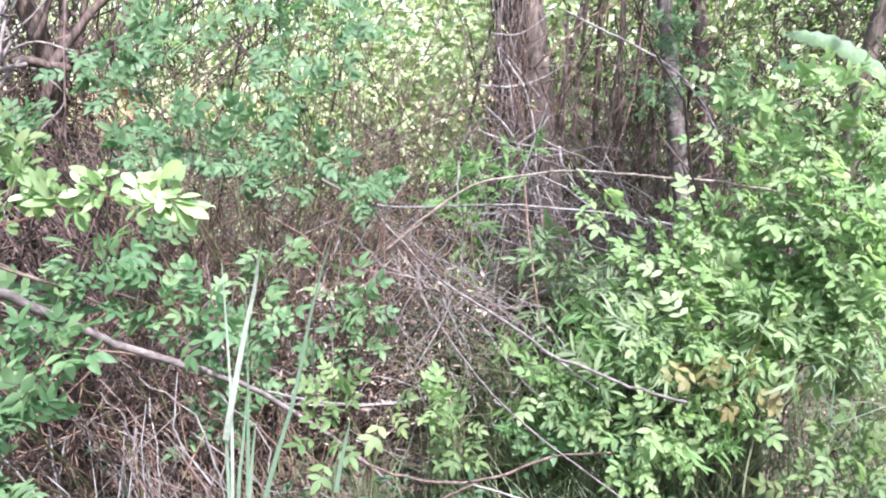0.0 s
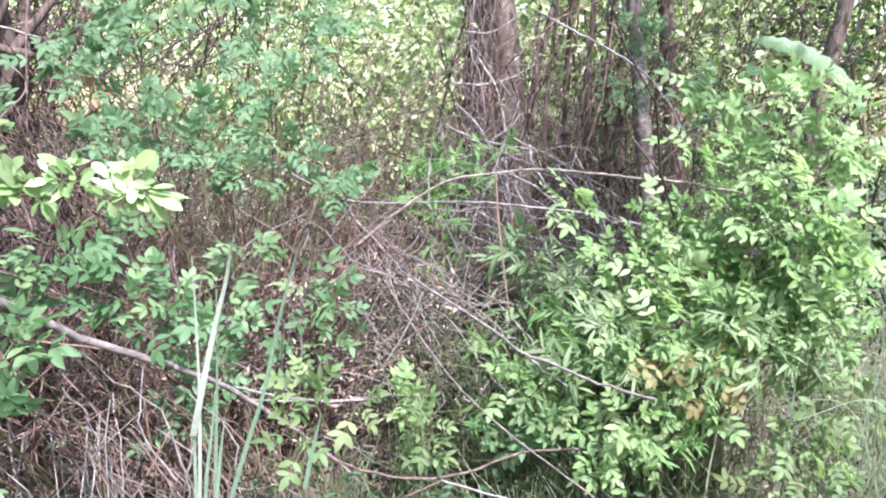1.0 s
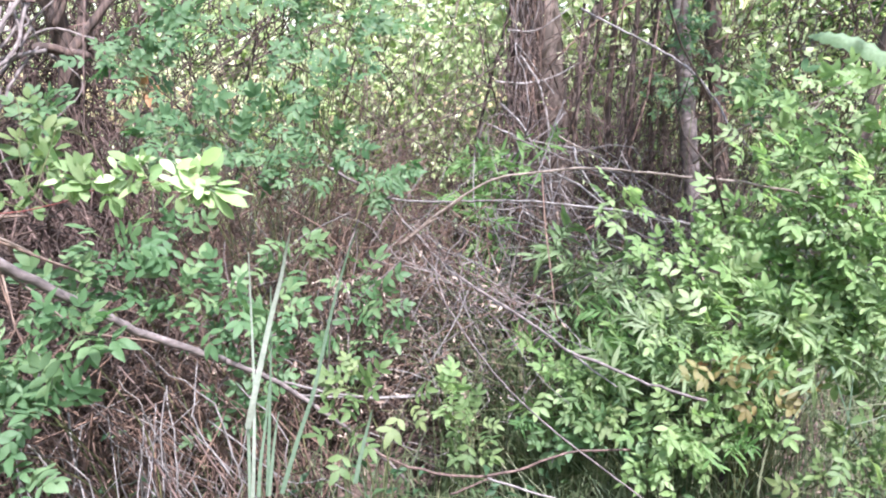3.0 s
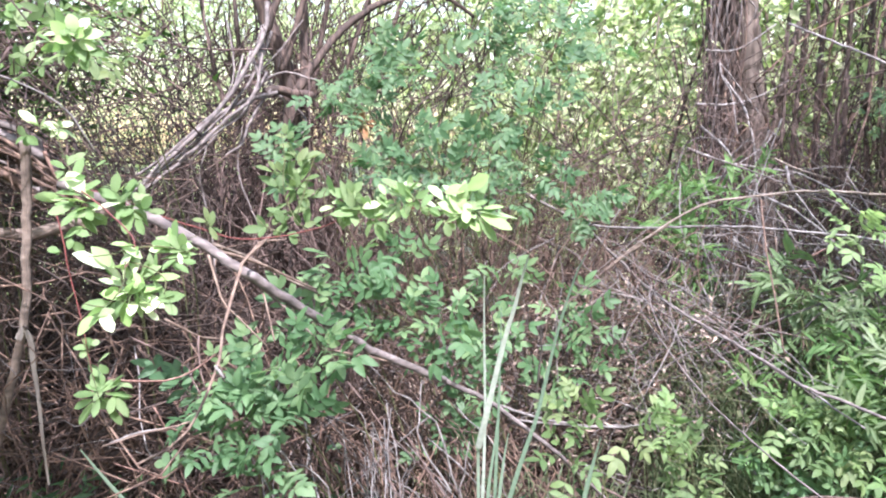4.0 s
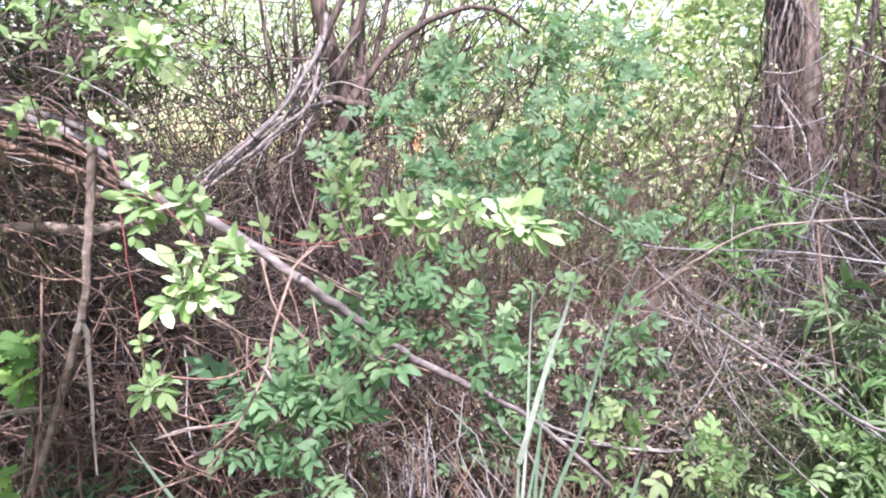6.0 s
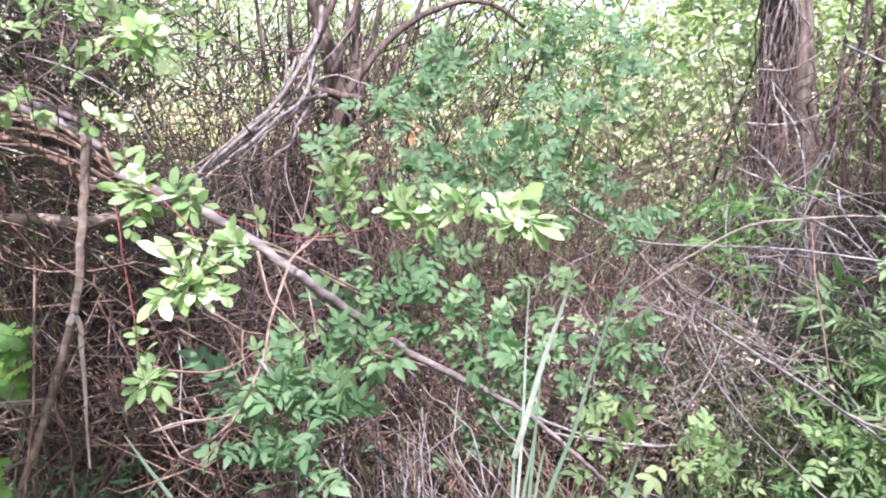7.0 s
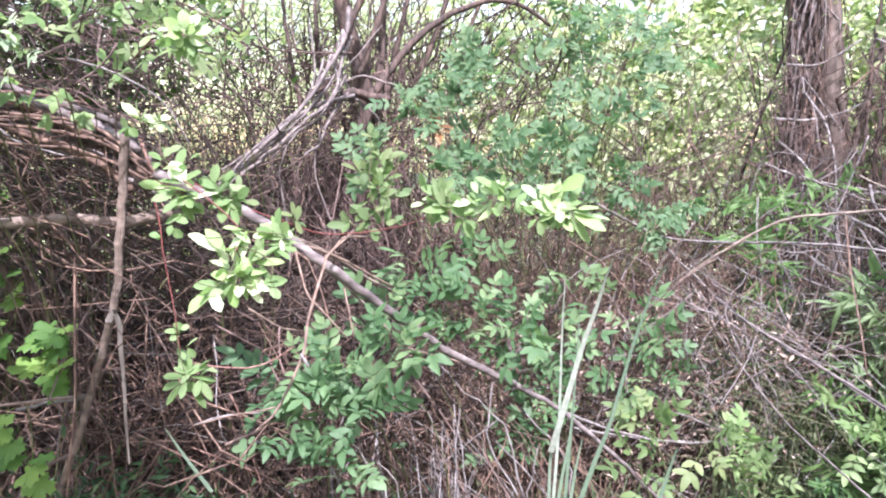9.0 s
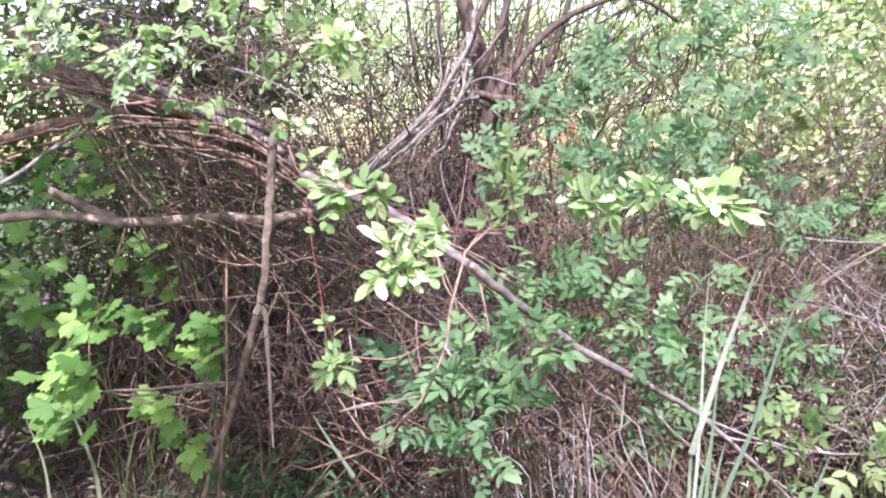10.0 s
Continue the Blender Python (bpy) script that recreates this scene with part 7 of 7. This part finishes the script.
leafy("oval_leaved_shrub", "shrub with rounded pale leaves arching over dry twigs", "shrub", (-2.3, 2.0, 0.3), [
    ((-2.067, 1.095, 1.916), 0.135, 0.082, 30, 0.083, 'oval'),
    ((-1.924, 1.225, 1.898), 0.139, 0.077, 27, 0.083, 'oval'),
    ((-2.009, 1.050, 1.761), 0.088, 0.044, 11, 0.083, 'oval'),
    ((-1.847, 1.195, 1.785), 0.075, 0.060, 12, 0.083, 'oval'),
    ((-1.772, 1.362, 1.911), 0.118, 0.063, 18, 0.083, 'oval'),
    ((-1.857, 1.416, 1.781), 0.083, 0.066, 12, 0.083, 'oval'),
    ((-1.719, 1.506, 1.931), 0.099, 0.083, 18, 0.083, 'oval'),
    ((-2.091, 1.189, 1.859), 0.095, 0.063, 14, 0.083, 'oval'),
    ((-1.677, 1.629, 1.831), 0.087, 0.069, 12, 0.083, 'oval'),
    ((-1.853, 1.312, 1.847), 0.095, 0.063, 14, 0.083, 'oval'),
    ((-2.116, 1.061, 1.841), 0.075, 0.090, 18, 0.083, 'oval'),
    ((-2.117, 1.271, 1.711), 0.099, 0.050, 11, 0.083, 'oval'),
    ((-1.827, 1.543, 1.760), 0.087, 0.061, 10, 0.083, 'oval'),
    ((-1.964, 1.087, 1.878), 0.117, 0.073, 14, 0.094, 'pale'),
    ((-1.795, 1.174, 1.866), 0.088, 0.058, 8, 0.094, 'pale'),
    ((-1.962, 1.021, 1.783), 0.071, 0.043, 5, 0.094, 'pale'),
    ((-1.744, 1.314, 1.855), 0.092, 0.062, 8, 0.094, 'pale'),
    ((-1.801, 1.157, 1.749), 0.058, 0.037, 3, 0.094, 'pale'),
], "oval-leaved shrubs")
leafy("oval_leaved_shrub", "sunlit yellow-green shoots high over dry twigs", "shrub", (-1.7, 2.2, 0.3), [
    ((-1.527, 1.604, 1.918), 0.133, 0.083, 28, 0.092, 'young'),
    ((-1.348, 1.575, 1.838), 0.063, 0.063, 11, 0.092, 'young'),
    ((-1.534, 1.725, 2.006), 0.104, 0.052, 13, 0.092, 'young'),
    ((-1.765, 1.606, 2.020), 0.104, 0.052, 13, 0.092, 'young'),
], "oval-leaved shrubs")
def maple(label, base, groups):
    """A maple sapling: thin shoots, each ending in a loose group of lobed leaves that hang outwards."""
    owner = thing("maple_sapling", label, "maple sapling", base, "maple saplings")
    for centre, rx, rz, n, size in groups:
        c, foot = np.array(centre), np.asarray(base) + rng.normal(size=3) * (0.06, 0.05, 0)
        hub = c + (0, 0.05, -0.3 * rz)
        stalk(owner, "stem", [foot, foot * 0.4 + hub * 0.6 + (0.03 * rng.normal(), 0.06, 0.05), hub], 0.0032, 0.0016, STEM_GREEN)
        for k in range(n):
            a, q = 2.4 * k + rng.uniform(-0.4, 0.4), math.sqrt((k + 0.5) / n)
            spot = c + (rx * q * math.cos(a), -0.25 * rx + 0.5 * rx * rng.random(), rz * q * math.sin(a))
            way = unit(spot - hub + (0, -0.02, -0.02)) + np.array([0, -0.25, -0.35]) + 0.25 * rng.normal(size=3)
            big = size * rng.uniform(0.7, 1.15)
            part("leaf", LEAVES["maple"][int(rng.integers(6))], owner, m=leaf_pose(spot - unit(way) * big * 0.5, way, big, 0.3))
    return owner


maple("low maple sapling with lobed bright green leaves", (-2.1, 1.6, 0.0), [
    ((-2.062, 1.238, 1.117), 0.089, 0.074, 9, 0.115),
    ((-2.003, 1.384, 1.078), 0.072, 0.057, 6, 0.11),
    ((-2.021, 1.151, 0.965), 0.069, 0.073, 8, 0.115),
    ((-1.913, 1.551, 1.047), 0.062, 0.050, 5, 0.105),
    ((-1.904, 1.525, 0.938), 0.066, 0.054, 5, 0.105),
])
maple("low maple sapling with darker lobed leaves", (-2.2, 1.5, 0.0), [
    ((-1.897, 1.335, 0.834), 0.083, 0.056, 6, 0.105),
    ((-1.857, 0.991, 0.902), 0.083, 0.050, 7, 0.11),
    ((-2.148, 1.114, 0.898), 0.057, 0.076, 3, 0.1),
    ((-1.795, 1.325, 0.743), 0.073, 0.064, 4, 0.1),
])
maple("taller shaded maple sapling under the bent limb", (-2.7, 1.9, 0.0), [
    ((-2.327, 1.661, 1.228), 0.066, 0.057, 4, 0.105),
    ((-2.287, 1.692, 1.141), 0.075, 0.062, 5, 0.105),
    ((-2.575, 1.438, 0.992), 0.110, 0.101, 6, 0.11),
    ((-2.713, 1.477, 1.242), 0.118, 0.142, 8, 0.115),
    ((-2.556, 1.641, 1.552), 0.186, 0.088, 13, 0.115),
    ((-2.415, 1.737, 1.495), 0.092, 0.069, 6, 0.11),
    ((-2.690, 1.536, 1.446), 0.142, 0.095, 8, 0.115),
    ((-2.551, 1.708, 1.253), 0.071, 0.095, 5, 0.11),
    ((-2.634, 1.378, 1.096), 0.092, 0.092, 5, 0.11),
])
leafy("narrow_leaved_shrub", "upright shrub with narrow green leaves by the tree", "shrub", (0.25, 3.4, 0.2), [
    ((0.158, 3.237, 1.436), 0.126, 0.126, 10, 0.132, 'narrow'),
    ((0.234, 3.216, 1.286), 0.101, 0.114, 7, 0.132, 'narrow'),
    ((0.400, 3.467, 1.557), 0.107, 0.081, 5, 0.132, 'narrow'),
    ((0.157, 3.190, 1.136), 0.076, 0.126, 6, 0.132, 'narrow'),
    ((0.175, 3.224, 1.496), 0.095, 0.118, 8, 0.165, 'narrow'),
    ((0.270, 3.243, 1.379), 0.095, 0.107, 8, 0.165, 'narrow'),
    ((0.093, 3.178, 1.329), 0.071, 0.095, 5, 0.165, 'narrow'),
    ((0.206, 3.151, 1.219), 0.093, 0.093, 7, 0.165, 'narrow'),
    ((0.164, 3.070, 1.088), 0.069, 0.092, 5, 0.165, 'narrow'),
], "narrow-leaved shrubs")
leafy("narrow_leaved_shrub", "low shrub with pale narrow leaves over dry twigs", "shrub", (0.6, 3.0, 0.2), [
    ((0.524, 2.748, 1.087), 0.110, 0.090, 6, 0.170, 'sage'),
    ((0.590, 2.624, 1.038), 0.110, 0.090, 6, 0.170, 'sage'),
    ((0.457, 2.638, 0.984), 0.100, 0.080, 5, 0.160, 'sage'),
    ((0.600, 2.700, 1.160), 0.100, 0.080, 4, 0.160, 'sage'),
    ((0.431, 2.739, 1.119), 0.080, 0.080, 3, 0.150, 'sage'),
    ((0.514, 2.792, 0.972), 0.090, 0.080, 5, 0.120, 'sage'),
    ((0.457, 2.917, 1.034), 0.090, 0.080, 5, 0.120, 'sage'),
    ((0.581, 2.792, 1.041), 0.080, 0.080, 4, 0.120, 'sage'),
], "narrow-leaved shrubs")
leafy("narrow_leaved_shrub", "narrow-leaved herbs mixed into the rose bush", "shrub", (0.6, 2.5, 0.1), [
    ((0.503, 2.425, 1.028), 0.135, 0.087, 5, 0.088, 'sage'),
    ((0.600, 2.437, 1.084), 0.116, 0.077, 4, 0.088, 'sage'),
    ((0.452, 2.487, 1.114), 0.099, 0.079, 4, 0.088, 'sage'),
    ((0.645, 2.280, 1.042), 0.091, 0.073, 7, 0.088, 'sage'),
    ((0.656, 2.324, 0.994), 0.148, 0.083, 7, 0.132, 'narrow'),
    ((0.572, 2.352, 0.870), 0.133, 0.085, 12, 0.132, 'narrow'),
    ((0.352, 2.435, 0.803), 0.118, 0.079, 9, 0.132, 'narrow'),
    ((1.122, 2.166, 1.173), 0.119, 0.085, 14, 0.132, 'narrow'),
    ((1.265, 2.111, 1.116), 0.116, 0.099, 16, 0.132, 'narrow'),
    ((0.645, 2.249, 0.845), 0.127, 0.073, 11, 0.132, 'narrow'),
], "narrow-leaved shrubs")

leafy("narrow_leaved_shrub", "tall herbs with long narrow leaves growing through the rose bush", "shrub", (0.85, 2.3, 0.0), [
    ((0.610, 2.120, 0.900), 0.130, 0.090, 9, 0.120, 'sage'),
    ((0.760, 2.060, 0.840), 0.130, 0.090, 9, 0.120, 'sage'),
    ((0.900, 2.020, 0.920), 0.120, 0.090, 8, 0.115, 'sage'),
    ((0.720, 2.180, 1.020), 0.120, 0.080, 8, 0.115, 'sage'),
    ((0.930, 2.050, 1.080), 0.110, 0.080, 8, 0.110, 'sage'),
    ((1.100, 2.000, 0.960), 0.120, 0.090, 8, 0.120, 'sage'),
    ((1.230, 1.990, 1.060), 0.100, 0.090, 8, 0.120, 'sage'),
    ((0.500, 2.180, 0.760), 0.120, 0.080, 8, 0.110, 'sage'),
    ((0.800, 1.980, 0.700), 0.130, 0.080, 11, 0.110, 'narrow'),
    ((0.320, 2.260, 0.700), 0.100, 0.080, 9, 0.110, 'narrow'),
], "narrow-leaved shrubs")

# pale grass that hangs over the right edge of the bush
pale_grass = thing("grass_tuft", "long pale curling grass blades beside the rose bush", "grass", (1.45, 2.0, 0.0))
for k in range(26):
    foot = np.array([1.45 + 0.16 * rng.normal(), 2.0 + 0.1 * rng.normal(), 0.0])
    top = np.array([rng.uniform(1.1, 1.55), rng.uniform(1.85, 2.05), rng.uniform(0.75, 1.2)])
    tip = top + np.array([rng.uniform(-0.25, 0.2), rng.uniform(-0.12, 0.05), rng.uniform(-0.25, 0.05)])
    stalk(pale_grass, "blade", [foot, (foot + top) / 2 + 0.05 * rng.normal(size=3), top, tip], 0.0034, 0.001, (REED, STRAW_GREEN, STRAW_GREEN)[k % 3], flat=True)

leafy("rose_bush", "deep green leaves low among the grey dry twigs", R[0], (0.12, 3.1, 0.3), [
    ((0.012, 3.012, 0.827), 0.080, 0.120, 9, 0.100, 'shade'),
    ((0.055, 3.150, 0.999), 0.070, 0.120, 8, 0.100, 'shade'),
    ((0.235, 2.908, 0.864), 0.080, 0.080, 6, 0.100, 'narrow'),
], R[1])
leafy("climbing_vine", "shaded green leaves climbing the slender tree", "vine", (1.35, 4.4, 0.1), [
    ((1.283, 4.212, 2.212), 0.130, 0.120, 16, 0.110, 'shade'),
    ((1.363, 4.217, 2.030), 0.120, 0.110, 15, 0.110, 'shade'),
    ((1.378, 4.194, 2.150), 0.110, 0.110, 13, 0.110, 'shade'),
    ((1.254, 4.152, 1.895), 0.110, 0.110, 12, 0.110, 'shade'),
    ((1.215, 4.275, 1.741), 0.110, 0.110, 12, 0.110, 'shade'),
])

# large pale leaf standing over the rose bush
big = thing("large_leaf", "long pale drooping leaf above the rose bush", "leaf", (1.5, 2.3, 1.2))
soup = Soup()
line = smooth_line([(1.469, 2.266, 1.655), (1.408, 2.281, 1.751), (1.285, 2.293, 1.838), (1.186, 2.348, 1.880), (1.154, 2.400, 1.891)], 24)
u = np.linspace(0, 1, 24)
strip(soup, line, 0.026 * np.sin(np.pi * np.clip(u * 0.93 + 0.07, 0, 1)) ** 0.7 * (1 + 0.17 * np.where(np.arange(24) % 2, 1, -1)), 0.5)
part("blade", soup.mesh("blade", LEAF_BIG), big)
stalk(big, "stalk", [(1.5, 2.3, 0.1), (1.55, 2.3, 1.0), line[0]], 0.006, 0.005, STEM_GREEN)
